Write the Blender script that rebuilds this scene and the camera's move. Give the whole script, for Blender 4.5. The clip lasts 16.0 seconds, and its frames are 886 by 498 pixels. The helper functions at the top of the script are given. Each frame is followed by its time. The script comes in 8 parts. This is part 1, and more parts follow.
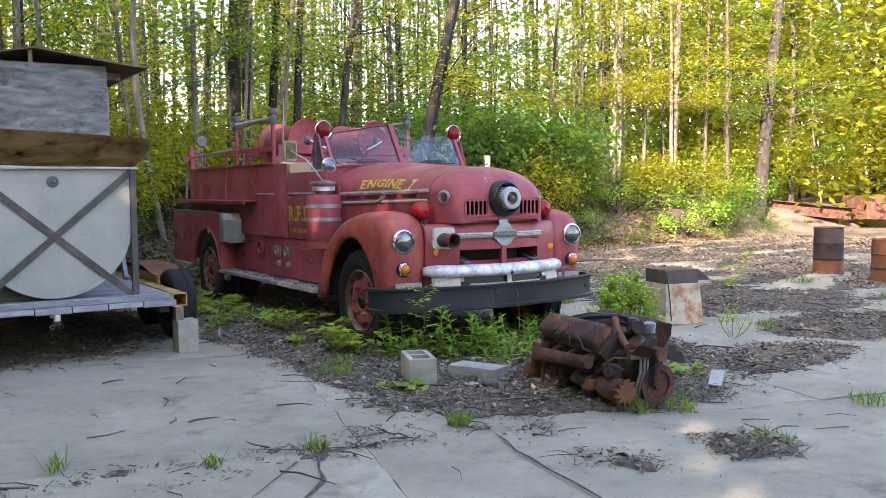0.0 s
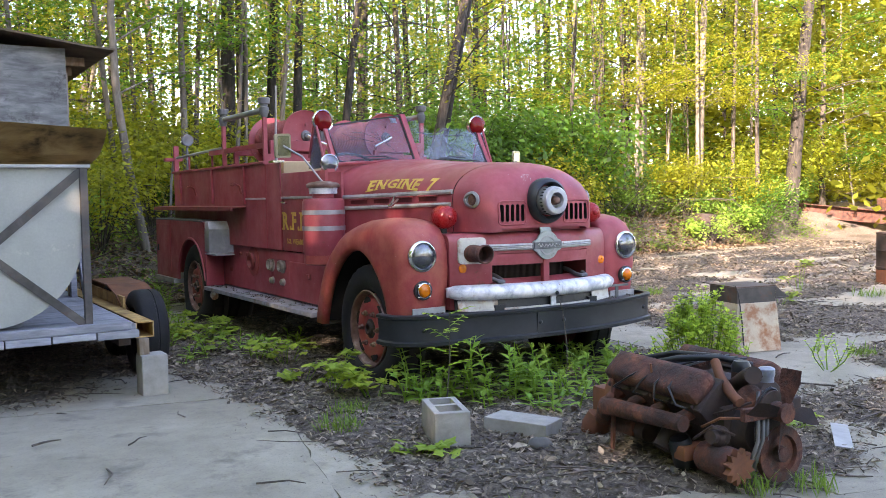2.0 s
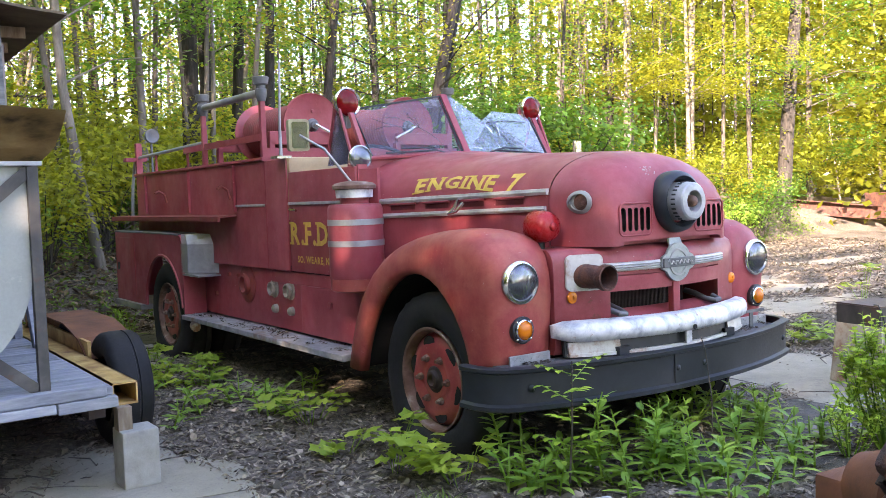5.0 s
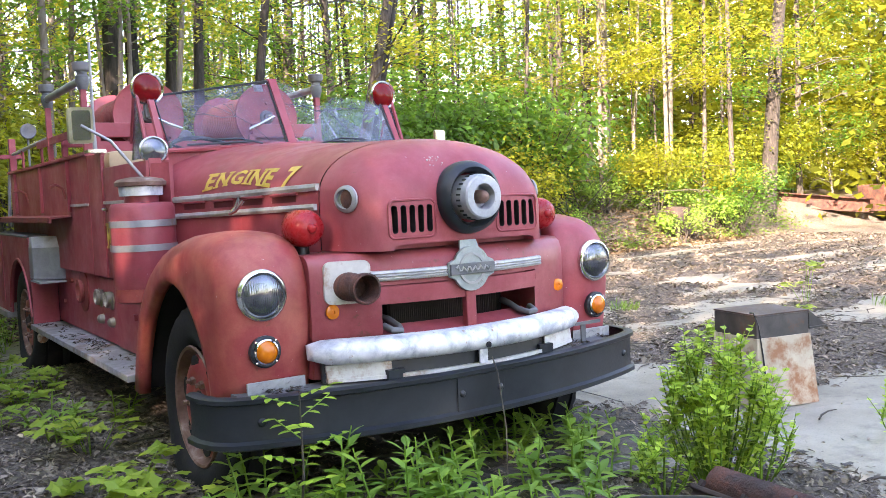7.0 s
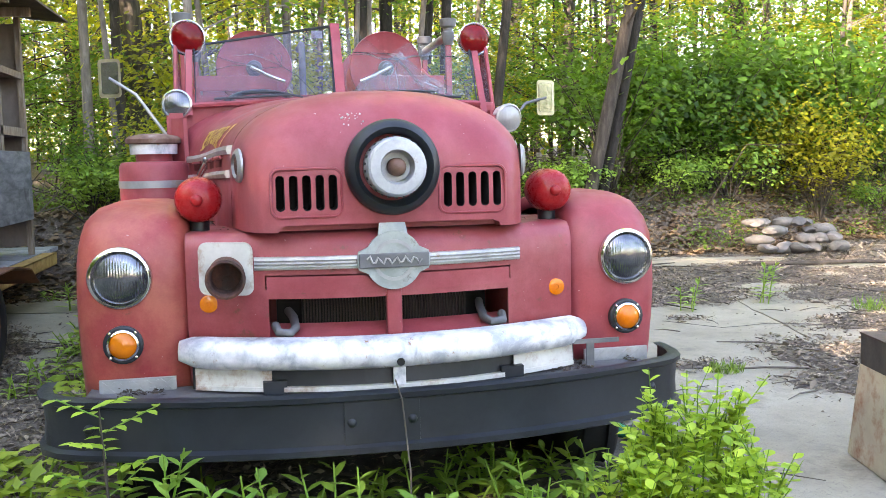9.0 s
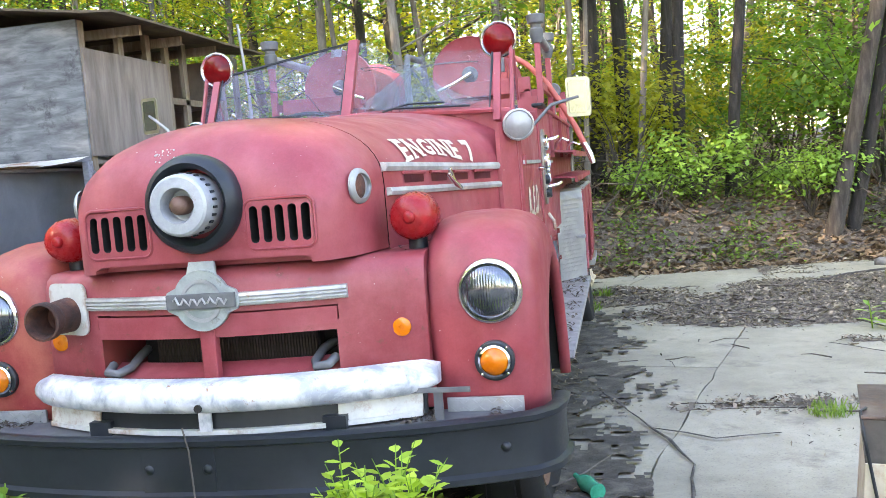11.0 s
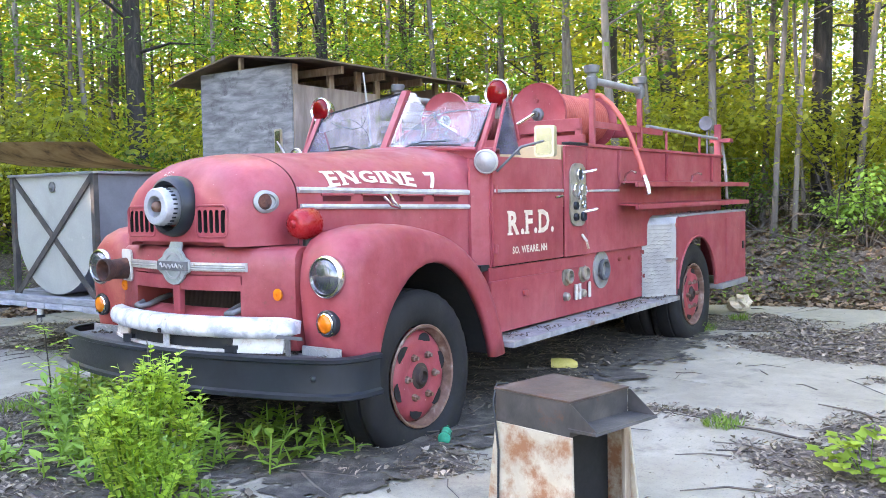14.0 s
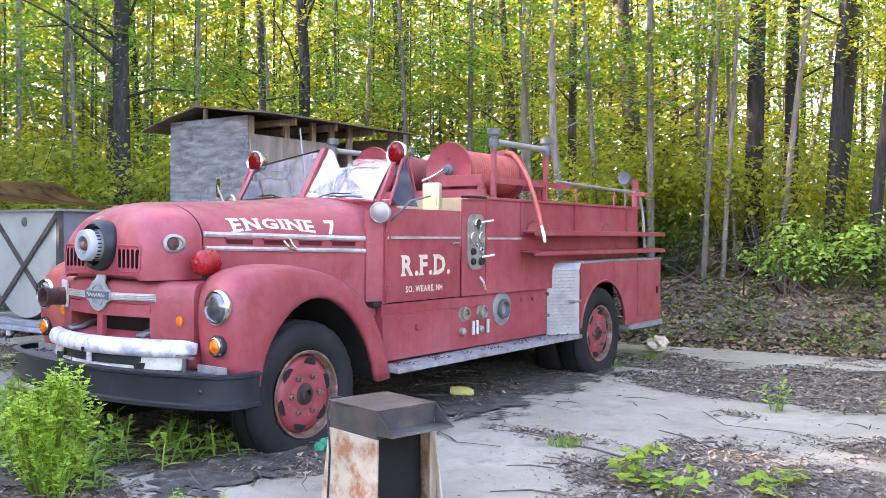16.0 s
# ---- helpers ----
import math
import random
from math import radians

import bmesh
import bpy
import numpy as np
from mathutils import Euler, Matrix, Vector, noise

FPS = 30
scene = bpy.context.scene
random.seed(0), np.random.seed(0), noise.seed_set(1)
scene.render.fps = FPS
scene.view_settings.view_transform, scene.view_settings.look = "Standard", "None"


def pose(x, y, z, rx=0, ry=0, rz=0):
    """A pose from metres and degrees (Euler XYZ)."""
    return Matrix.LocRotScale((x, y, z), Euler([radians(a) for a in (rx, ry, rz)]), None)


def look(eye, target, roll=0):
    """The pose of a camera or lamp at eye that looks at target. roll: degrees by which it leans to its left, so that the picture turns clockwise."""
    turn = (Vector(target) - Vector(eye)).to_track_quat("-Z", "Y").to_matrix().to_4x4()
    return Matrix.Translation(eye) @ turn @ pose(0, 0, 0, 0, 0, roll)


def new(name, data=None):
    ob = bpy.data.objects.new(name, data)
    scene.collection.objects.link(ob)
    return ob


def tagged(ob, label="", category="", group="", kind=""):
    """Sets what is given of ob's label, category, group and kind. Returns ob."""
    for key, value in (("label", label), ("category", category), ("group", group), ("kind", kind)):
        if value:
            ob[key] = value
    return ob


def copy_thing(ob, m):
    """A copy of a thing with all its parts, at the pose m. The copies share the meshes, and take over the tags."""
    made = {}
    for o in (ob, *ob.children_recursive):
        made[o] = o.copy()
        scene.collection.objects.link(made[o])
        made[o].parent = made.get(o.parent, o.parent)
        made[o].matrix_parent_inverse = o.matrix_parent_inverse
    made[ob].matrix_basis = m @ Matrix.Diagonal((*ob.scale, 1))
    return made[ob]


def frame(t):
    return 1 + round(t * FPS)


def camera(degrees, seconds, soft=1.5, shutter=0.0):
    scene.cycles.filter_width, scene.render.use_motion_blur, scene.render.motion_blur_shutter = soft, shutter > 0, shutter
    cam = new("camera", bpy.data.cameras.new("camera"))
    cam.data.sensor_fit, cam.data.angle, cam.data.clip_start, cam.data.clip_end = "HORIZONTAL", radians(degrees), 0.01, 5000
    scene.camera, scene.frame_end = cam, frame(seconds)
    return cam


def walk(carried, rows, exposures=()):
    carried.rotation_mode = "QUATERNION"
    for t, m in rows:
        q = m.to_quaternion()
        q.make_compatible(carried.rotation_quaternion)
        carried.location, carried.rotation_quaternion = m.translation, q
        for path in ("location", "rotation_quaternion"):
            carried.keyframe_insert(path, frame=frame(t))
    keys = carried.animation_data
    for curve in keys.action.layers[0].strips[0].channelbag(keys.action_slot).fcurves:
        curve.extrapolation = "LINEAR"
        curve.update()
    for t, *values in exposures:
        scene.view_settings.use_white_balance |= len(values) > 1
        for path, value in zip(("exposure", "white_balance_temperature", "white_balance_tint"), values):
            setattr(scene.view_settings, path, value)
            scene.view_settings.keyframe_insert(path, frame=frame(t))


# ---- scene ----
cam = camera(52.6, 16.0, 0.8)
PATH = [
    (0, (-4.724, -6.657, 1.404), (-3.661, -4.969, 1.271), -0.6),
    (0.5, (-4.57, -6.423, 1.383), (-3.506, -4.735, 1.249), -1.0),
    (1, (-4.391, -6.109, 1.388), (-3.33, -4.418, 1.256), -0.5),
    (1.5, (-4.239, -5.693, 1.395), (-3.182, -3.999, 1.272), -1.1),
    (2, (-4.03, -5.265, 1.365), (-2.977, -3.568, 1.247), -1.0),
    (2.5, (-3.893, -4.867, 1.361), (-2.845, -3.169, 1.241), -1.2),
    (3, (-3.797, -4.439, 1.36), (-2.75, -2.738, 1.241), -1.7),
    (3.2, (-3.761, -4.288, 1.352), (-2.715, -2.588, 1.233), -1.7),
    (5.3, (-3.752, -3.319, 1.391), (-2.584, -1.7, 1.273), -2.3),
    (5.5, (-3.692, -3.337, 1.384), (-2.52, -1.72, 1.265), -2.5),
    (6, (-3.313, -3.443, 1.364), (-2.139, -1.827, 1.248), -2.1),
    (6.5, (-2.855, -3.471, 1.341), (-1.69, -1.85, 1.217), -2.8),
    (7, (-2.362, -3.467, 1.342), (-1.245, -1.813, 1.218), -2.5),
    (7.5, (-1.841, -3.46, 1.348), (-0.991, -1.655, 1.201), -1.7),
    (8, (-1.354, -3.331, 1.359), (-0.659, -1.462, 1.207), -0.2),
    (8.5, (-0.88, -3.3, 1.353), (-0.361, -1.375, 1.19), -1.0),
    (9, (-0.443, -3.248, 1.339), (-0.049, -1.297, 1.142), -1.2),
    (9.5, (-0.006, -3.156, 1.354), (0.156, -1.171, 1.167), -2.1),
    (10, (0.486, -3.082, 1.379), (0.397, -1.094, 1.184), -1.8),
    (10.2, (0.662, -3.052, 1.365), (0.531, -1.065, 1.176), -2.4),
    (12.3, (2.542, -2.791, 1.358), (1.657, -1.004, 1.209), -1.3),
    (12.5, (2.714, -2.831, 1.357), (1.787, -1.065, 1.21), 0.2),
    (13, (3.091, -3.005, 1.343), (2.097, -1.276, 1.194), 0.1),
    (13.5, (3.503, -3.187, 1.349), (2.449, -1.491, 1.223), -1.7),
    (14, (3.962, -3.301, 1.34), (2.814, -1.668, 1.225), -1.1),
    (14.5, (4.304, -3.279, 1.361), (3.16, -1.642, 1.26), -0.0),
    (15, (4.728, -3.278, 1.377), (3.567, -1.65, 1.321), -0.2),
    (15.5, (4.986, -3.365, 1.408), (3.831, -1.732, 1.371), 0.4),
    (16, (5.174, -3.561, 1.408), (4.002, -1.941, 1.374), 0.4),
]
EXPOSURES = [(0, 3.3, 7050, 31), (3, 3.5, 6950, 31), (5.5, 3.7, 6900, 32), (8, 3.85, 7200, 29), (10, 3.95, 7450, 26), (12.5, 4.15, 6800, 25), (14, 4.15, 6750, 31), (16, 4.0, 6750, 37)]
walk(cam, [(t, look(eye, target, roll)) for t, eye, target, roll in PATH], EXPOSURES)

# ---- world, sun and exposure ----
SUN_AZ, SUN_EL = radians(236.0), radians(24.0)      # compass-like: clockwise from +y
world = bpy.data.worlds.new("sky")
scene.world = world
world.use_nodes = True
_wn = world.node_tree.nodes
_sky = _wn.new("ShaderNodeTexSky")
_sky.sky_type, _sky.sun_disc = "NISHITA", False
_sky.sun_elevation, _sky.sun_rotation = SUN_EL, SUN_AZ
_wn["Background"].inputs["Strength"].default_value = 0.13
world.node_tree.links.new(_sky.outputs["Color"], _wn["Background"].inputs["Color"])
_sun = new("sun", bpy.data.lights.new("sun", "SUN"))
_sun.data.energy, _sun.data.angle, _sun.data.color = 4.3, radians(0.6), (1.0, 0.88, 0.69)
SUN_DIR = Vector((math.sin(SUN_AZ) * math.cos(SUN_EL), math.cos(SUN_AZ) * math.cos(SUN_EL), math.sin(SUN_EL)))
_sun.matrix_world = look(SUN_DIR * 60, (0, 0, 0))


# ---- materials ----
def nodes_of(m):
    m.use_nodes = True
    return m.node_tree.nodes, m.node_tree.links, m.node_tree.nodes["Principled BSDF"]


def ramp(n, l, src, stops):
    r = n.new("ShaderNodeValToRGB")
    els = r.color_ramp.elements
    while len(els) < len(stops):
        els.new(0.5)
    for e, (p, c) in zip(els, stops):
        e.position, e.color = p, (*c, 1)
    l.new(src, r.inputs["Fac"])
    return r.outputs["Color"]


def noise_tex(n, l, scale, detail=6, rough=0.6, stretch=None, dist=0.0):
    co = n.new("ShaderNodeTexCoord").outputs["Object"]
    if stretch:
        mp = n.new("ShaderNodeMapping")
        mp.inputs["Scale"].default_value = stretch
        l.new(co, mp.inputs["Vector"])
        co = mp.outputs["Vector"]
    t = n.new("ShaderNodeTexNoise")
    for k, v in (("Scale", scale), ("Detail", detail), ("Roughness", rough), ("Distortion", dist)):
        t.inputs[k].default_value = v
    l.new(co, t.inputs["Vector"])
    return t.outputs["Fac"]


def mix(n, l, fac, a, b, mode="MIX"):
    m = n.new("ShaderNodeMix")
    m.data_type, m.blend_type = "RGBA", mode
    for v, s in ((fac, m.inputs[0]), (a, m.inputs[6]), (b, m.inputs[7])):
        if hasattr(v, "is_linked"):
            l.new(v, s)
        elif isinstance(v, (int, float)):
            s.default_value = v
        else:
            s.default_value = (*v, 1)
    return m.outputs[2]


def surface(name, stops, scale=4.0, rough=0.6, metal=0.0, fine=60.0, bump=0.15, stretch=None, spots=None, spot_scale=9.0, spot_at=(0.6, 0.68),
            island=0.0, obj=0.0, rough_var=0.15, spec=0.5, bump_dist=0.004, pits=None):
    """A weathered surface: large blotches of colour, fine grain in tone and relief, and spots of a second colour."""
    m = bpy.data.materials.new(name)
    n, l, p = nodes_of(m)
    col = ramp(n, l, noise_tex(n, l, scale, 7, 0.62, stretch, 0.4), stops)
    grain = noise_tex(n, l, fine, 5, 0.7, stretch)
    col = mix(n, l, 0.35, col, ramp(n, l, grain, ((0.25, (0.55,) * 3), (0.75, (1.0,) * 3))), "MULTIPLY")
    if spots:
        f = ramp(n, l, noise_tex(n, l, spot_scale, 8, 0.7), ((spot_at[0], (0,) * 3), (spot_at[1], (1,) * 3)))
        col = mix(n, l, f, col, spots)
    if pits:      # small dark pits and specks, thicker here and there
        f = ramp(n, l, noise_tex(n, l, 95, 5, 0.75), ((0.56, (0,) * 3), (0.66, (0.7,) * 3)))
        col = mix(n, l, f, col, pits)
        col = mix(n, l, 0.5, col, ramp(n, l, noise_tex(n, l, 9, 6, 0.7), ((0.35, (0.72,) * 3), (0.62, (1.0,) * 3))), "MULTIPLY")
    for kind, amount in (("i", island), ("o", obj)):
        if amount:
            src = n.new("ShaderNodeNewGeometry").outputs["Random Per Island"] if kind == "i" else n.new("ShaderNodeObjectInfo").outputs["Random"]
            col = mix(n, l, 1.0, col, ramp(n, l, src, ((0.0, (1 - amount,) * 3), (1.0, (1.0,) * 3))), "MULTIPLY")
    l.new(col, p.inputs["Base Color"])
    rr = n.new("ShaderNodeMapRange")
    rr.inputs[3].default_value, rr.inputs[4].default_value = max(0.03, rough - rough_var), min(1, rough + rough_var)
    l.new(grain, rr.inputs[0])
    l.new(rr.outputs[0], p.inputs["Roughness"])
    p.inputs["Metallic"].default_value = metal
    p.inputs["Specular IOR Level"].default_value = spec
    if bump:
        b = n.new("ShaderNodeBump")
        b.inputs["Strength"].default_value, b.inputs["Distance"].default_value = bump, bump_dist
        l.new(grain, b.inputs["Height"])
        l.new(b.outputs["Normal"], p.inputs["Normal"])
    return m


def foliage(name, dark, light, through_col, trans=0.5, rough=0.45):
    """Leaves: each leaf its own tone, part of the light passes through."""
    m = bpy.data.materials.new(name)
    n, l, p = nodes_of(m)
    isl = n.new("ShaderNodeNewGeometry").outputs["Random Per Island"]
    col = ramp(n, l, isl, ((0.0, dark), (0.6, tuple((a + b) / 2 for a, b in zip(dark, light))), (1.0, light)))
    ob = n.new("ShaderNodeObjectInfo").outputs["Random"]
    col = mix(n, l, 1.0, col, ramp(n, l, ob, ((0.0, (0.75, 0.85, 0.8)), (1.0, (1.1, 1.0, 0.9)))), "MULTIPLY")
    l.new(col, p.inputs["Base Color"])
    p.inputs["Roughness"].default_value = rough
    p.inputs["Specular IOR Level"].default_value = 0.3
    tr = n.new("ShaderNodeBsdfTranslucent")
    l.new(mix(n, l, 1.0, ramp(n, l, isl, ((0.0, tuple(c * 0.6 for c in through_col)), (1.0, through_col))), (1, 1, 1), "MULTIPLY"), tr.inputs["Color"])
    ms = n.new("ShaderNodeMixShader")
    ms.inputs[0].default_value = trans
    l.new(p.outputs[0], ms.inputs[1])
    l.new(tr.outputs[0], ms.inputs[2])
    l.new(ms.outputs[0], n["Material Output"].inputs["Surface"])
    return m


def glass(name, tint=(0.9, 0.95, 0.93), gloss=0.02, haze=0.0, haze_col=(0.8, 0.82, 0.85), ior=1.28):
    """A thin pane: clear but for its reflection, with patches of milky haze."""
    m = bpy.data.materials.new(name)
    n, l, p = nodes_of(m)
    t, g, f = n.new("ShaderNodeBsdfTransparent"), n.new("ShaderNodeBsdfGlossy"), n.new("ShaderNodeFresnel")
    t.inputs["Color"].default_value, g.inputs["Roughness"].default_value, f.inputs["IOR"].default_value = (*tint, 1), gloss, ior
    a = n.new("ShaderNodeMixShader")
    l.new(f.outputs[0], a.inputs[0]), l.new(t.outputs[0], a.inputs[1]), l.new(g.outputs[0], a.inputs[2])
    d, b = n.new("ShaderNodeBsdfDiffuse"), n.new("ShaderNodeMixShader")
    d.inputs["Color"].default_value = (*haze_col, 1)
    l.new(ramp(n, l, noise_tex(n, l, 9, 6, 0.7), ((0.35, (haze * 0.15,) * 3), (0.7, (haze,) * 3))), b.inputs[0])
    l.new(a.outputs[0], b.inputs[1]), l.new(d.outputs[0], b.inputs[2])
    l.new(b.outputs[0], n["Material Output"].inputs["Surface"])
    return m


def red_paint(name, deep, mid, pale, fade=0.5, rust_at=0.635):
    """Old red lacquer: deep colour, chalky faded clouds, rain streaks, chips and brown rust freckles."""
    m = bpy.data.materials.new(name)
    n, l, p = nodes_of(m)
    col = ramp(n, l, noise_tex(n, l, 1.3, 6, 0.65, None, 0.15), ((0.30, deep), (0.5, mid), (0.70, pale)))
    col = mix(n, l, fade * 0.75, col, ramp(n, l, noise_tex(n, l, 5.5, 8, 0.7, None, 0.1), ((0.40, deep), (0.60, pale))))
    streak = ramp(n, l, noise_tex(n, l, 9, 5, 0.6, (1, 1, 0.10)), ((0.42, (0.78, 0.72, 0.70)), (0.62, (1, 1, 1))))
    col = mix(n, l, 0.45, col, streak, "MULTIPLY")
    grime = ramp(n, l, noise_tex(n, l, 2.6, 9, 0.72, None, 0.3), ((0.55, (0, 0, 0)), (0.74, (0.45, 0.45, 0.45))))
    col = mix(n, l, grime, col, (0.17, 0.055, 0.045))
    speck = noise_tex(n, l, 150, 3, 0.7)
    col = mix(n, l, 0.30, col, ramp(n, l, speck, ((0.3, (0.6, 0.55, 0.55)), (0.7, (1, 1, 1)))), "MULTIPLY")
    rust = ramp(n, l, noise_tex(n, l, 17, 9, 0.72), ((rust_at, (0, 0, 0)), (rust_at + 0.065, (0.85, 0.85, 0.85))))
    col = mix(n, l, rust, col, (0.15, 0.055, 0.035))
    chip = ramp(n, l, noise_tex(n, l, 48, 4, 0.6), ((0.715, (0, 0, 0)), (0.735, (0.8, 0.8, 0.8))))
    col = mix(n, l, chip, col, (0.50, 0.36, 0.33))
    l.new(col, p.inputs["Base Color"])
    rr = n.new("ShaderNodeMapRange")
    rr.inputs[1].default_value, rr.inputs[2].default_value, rr.inputs[3].default_value, rr.inputs[4].default_value = 0.35, 0.65, 0.34, 0.62
    l.new(noise_tex(n, l, 3.0, 6, 0.65), rr.inputs[0])
    l.new(rr.outputs[0], p.inputs["Roughness"])
    p.inputs["Specular IOR Level"].default_value = 0.35
    b = n.new("ShaderNodeBump")
    b.inputs["Strength"].default_value, b.inputs["Distance"].default_value = 0.12, 0.004
    l.new(noise_tex(n, l, 7, 8, 0.7), b.inputs["Height"])
    l.new(b.outputs["Normal"], p.inputs["Normal"])
    return m


RED = red_paint("faded_red_paint", (0.255, 0.034, 0.043), (0.315, 0.055, 0.066), (0.40, 0.108, 0.116), 0.4, 0.65)
RED_RUSTY = red_paint("rust_freckled_red_paint", (0.24, 0.032, 0.040), (0.30, 0.055, 0.062), (0.39, 0.112, 0.112), 0.5, 0.595)
RED_WORN = red_paint("sun_bleached_red_paint", (0.27, 0.032, 0.036), (0.36, 0.068, 0.058), (0.40, 0.115, 0.075), 0.8)
# darker red puts the slots' inner shade into the colour
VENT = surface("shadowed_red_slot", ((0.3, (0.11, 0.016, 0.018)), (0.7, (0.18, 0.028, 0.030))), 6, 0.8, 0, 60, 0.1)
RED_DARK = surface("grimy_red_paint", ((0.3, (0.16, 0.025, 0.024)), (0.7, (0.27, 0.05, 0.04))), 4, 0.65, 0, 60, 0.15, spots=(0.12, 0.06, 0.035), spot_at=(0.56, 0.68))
CHROME = surface("pitted_chrome", ((0.3, (0.62, 0.62, 0.6)), (0.7, (0.8, 0.8, 0.78))), 8, 0.16, 1.0, 120, 0.04, spots=(0.25, 0.16, 0.1), spot_scale=25, spot_at=(0.7, 0.8))
ALU = surface("dull_aluminium", ((0.3, (0.25, 0.255, 0.26)), (0.7, (0.42, 0.42, 0.41))), 6, 0.5, 0.5, 90, 0.12, spots=(0.3, 0.26, 0.2), spot_at=(0.62, 0.72))
FLAKED = surface("flaking_white_chrome", ((0.38, (0.34, 0.36, 0.39)), (0.5, (0.58, 0.59, 0.60)), (0.62, (0.74, 0.74, 0.73))), 11, 0.42, 0.15, 60, 0.25, spots=(0.27, 0.15, 0.08), spot_scale=20, spot_at=(0.60, 0.68))
BLACK = surface("black_painted_steel", ((0.3, (0.009, 0.012, 0.015)), (0.7, (0.022, 0.027, 0.032))), 5, 0.42, 0, 70, 0.12, spots=(0.09, 0.085, 0.08), spot_scale=18, spot_at=(0.7, 0.8), spec=0.35)
# near-black that paints the shade of recesses, holes and undersides
RECESS_SHADE = surface("painted_recess_shade", ((0.3, (0.004, 0.004, 0.004)), (0.7, (0.009, 0.008, 0.007))), 5, 0.9, 0, 40, 0.1)
TRIM = surface("weathered_white_trim", ((0.3, (0.28, 0.27, 0.26)), (0.7, (0.54, 0.53, 0.50))), 9, 0.35, 0.25, 80, 0.08, spots=(0.28, 0.17, 0.10), spot_scale=14, spot_at=(0.62, 0.74))
SIREN_FACE = surface("dull_siren_plating", ((0.3, (0.27, 0.29, 0.31)), (0.7, (0.46, 0.47, 0.48))), 12, 0.38, 0.15, 90, 0.15, spots=(0.22, 0.17, 0.13), spot_scale=22, spot_at=(0.62, 0.72))
PANEL = surface("tarnished_gauge_panel", ((0.3, (0.20, 0.175, 0.13)), (0.7, (0.38, 0.34, 0.27))), 14, 0.45, 0.3, 80, 0.1, spots=(0.10, 0.08, 0.06), spot_scale=12, spot_at=(0.56, 0.68))
BADGE = surface("grey_green_badge_metal", ((0.3, (0.22, 0.25, 0.24)), (0.7, (0.36, 0.39, 0.37))), 14, 0.5, 0.2, 80, 0.2, spots=(0.12, 0.10, 0.08), spot_scale=18, spot_at=(0.6, 0.7))
BOARD = surface("worn_tread_board", ((0.3, (0.17, 0.17, 0.18)), (0.7, (0.38, 0.38, 0.385))), 9, 0.6, 0.2, 60, 0.35, spots=(0.19, 0.105, 0.06), spot_scale=3.5, spot_at=(0.53, 0.66))
RUBBER = surface("old_tyre_rubber", ((0.3, (0.009, 0.009, 0.010)), (0.7, (0.020, 0.020, 0.020))), 5, 0.75, 0, 60, 0.25, spots=(0.04, 0.038, 0.034), spot_scale=5, spot_at=(0.6, 0.75), spec=0.3)
RUST = surface("rusty_iron", ((0.32, (0.028, 0.015, 0.012)), (0.5, (0.080, 0.030, 0.020)), (0.68, (0.19, 0.068, 0.038))), 9, 0.85, 0, 55, 0.9, spots=(0.045, 0.030, 0.026), spot_scale=12, spot_at=(0.52, 0.64), bump_dist=0.010)
RUST_DARK = surface("oily_rusty_iron", ((0.3, (0.016, 0.013, 0.012)), (0.6, (0.045, 0.025, 0.018)), (0.8, (0.09, 0.04, 0.025))), 8, 0.75, 0, 60, 0.5)
RUST_ORANGE = surface("orange_rust", ((0.3, (0.10, 0.038, 0.018)), (0.7, (0.22, 0.08, 0.034))), 6, 0.85, 0, 60, 0.35)
RIM = surface("rusty_white_rim", ((0.35, (0.10, 0.045, 0.028)), (0.55, (0.18, 0.10, 0.07)), (0.75, (0.36, 0.30, 0.255))), 10, 0.7, 0, 60, 0.2)
CREAM = surface("cream_letter_paint", ((0.3, (0.52, 0.42, 0.31)), (0.7, (0.68, 0.58, 0.46))), 20, 0.6, 0, 90, 0.05)
GOLD = surface("gold_leaf_letter", ((0.3, (0.55, 0.33, 0.05)), (0.7, (0.75, 0.5, 0.10))), 20, 0.4, 0.2, 90, 0.05)
AMBER = surface("amber_plastic", ((0.3, (0.55, 0.12, 0.003)), (0.7, (0.68, 0.19, 0.006))), 12, 0.2, 0, 60, 0.05)
BEACON_RED = surface("red_beacon_glass", ((0.3, (0.24, 0.008, 0.010)), (0.7, (0.34, 0.014, 0.016))), 10, 0.28, 0, 60, 0.03, spec=0.3)
RED_LENS = surface("red_glass_lens", ((0.3, (0.10, 0.002, 0.003)), (0.7, (0.19, 0.005, 0.006))), 10, 0.10, 0, 60, 0.03, spec=0.22, rough_var=0.04)


def ribbed_lens():
    m = bpy.data.materials.new("ribbed_lens_glass")
    n, l, p = nodes_of(m)
    l.new(ramp(n, l, noise_tex(n, l, 14, 4, 0.6), ((0.35, (0.07, 0.08, 0.095)), (0.68, (0.24, 0.25, 0.26)))), p.inputs["Base Color"])
    p.inputs["Roughness"].default_value, p.inputs["Metallic"].default_value = 0.10, 0.8
    w = n.new("ShaderNodeTexWave")
    w.wave_type, w.bands_direction = "BANDS", "X"
    w.inputs["Scale"].default_value, w.inputs["Distortion"].default_value = 34.0, 0.4
    l.new(n.new("ShaderNodeTexCoord").outputs["Object"], w.inputs["Vector"])
    b = n.new("ShaderNodeBump")
    b.inputs["Strength"].default_value, b.inputs["Distance"].default_value = 0.22, 0.004
    l.new(w.outputs["Fac"], b.inputs["Height"])
    l.new(b.outputs["Normal"], p.inputs["Normal"])
    return m


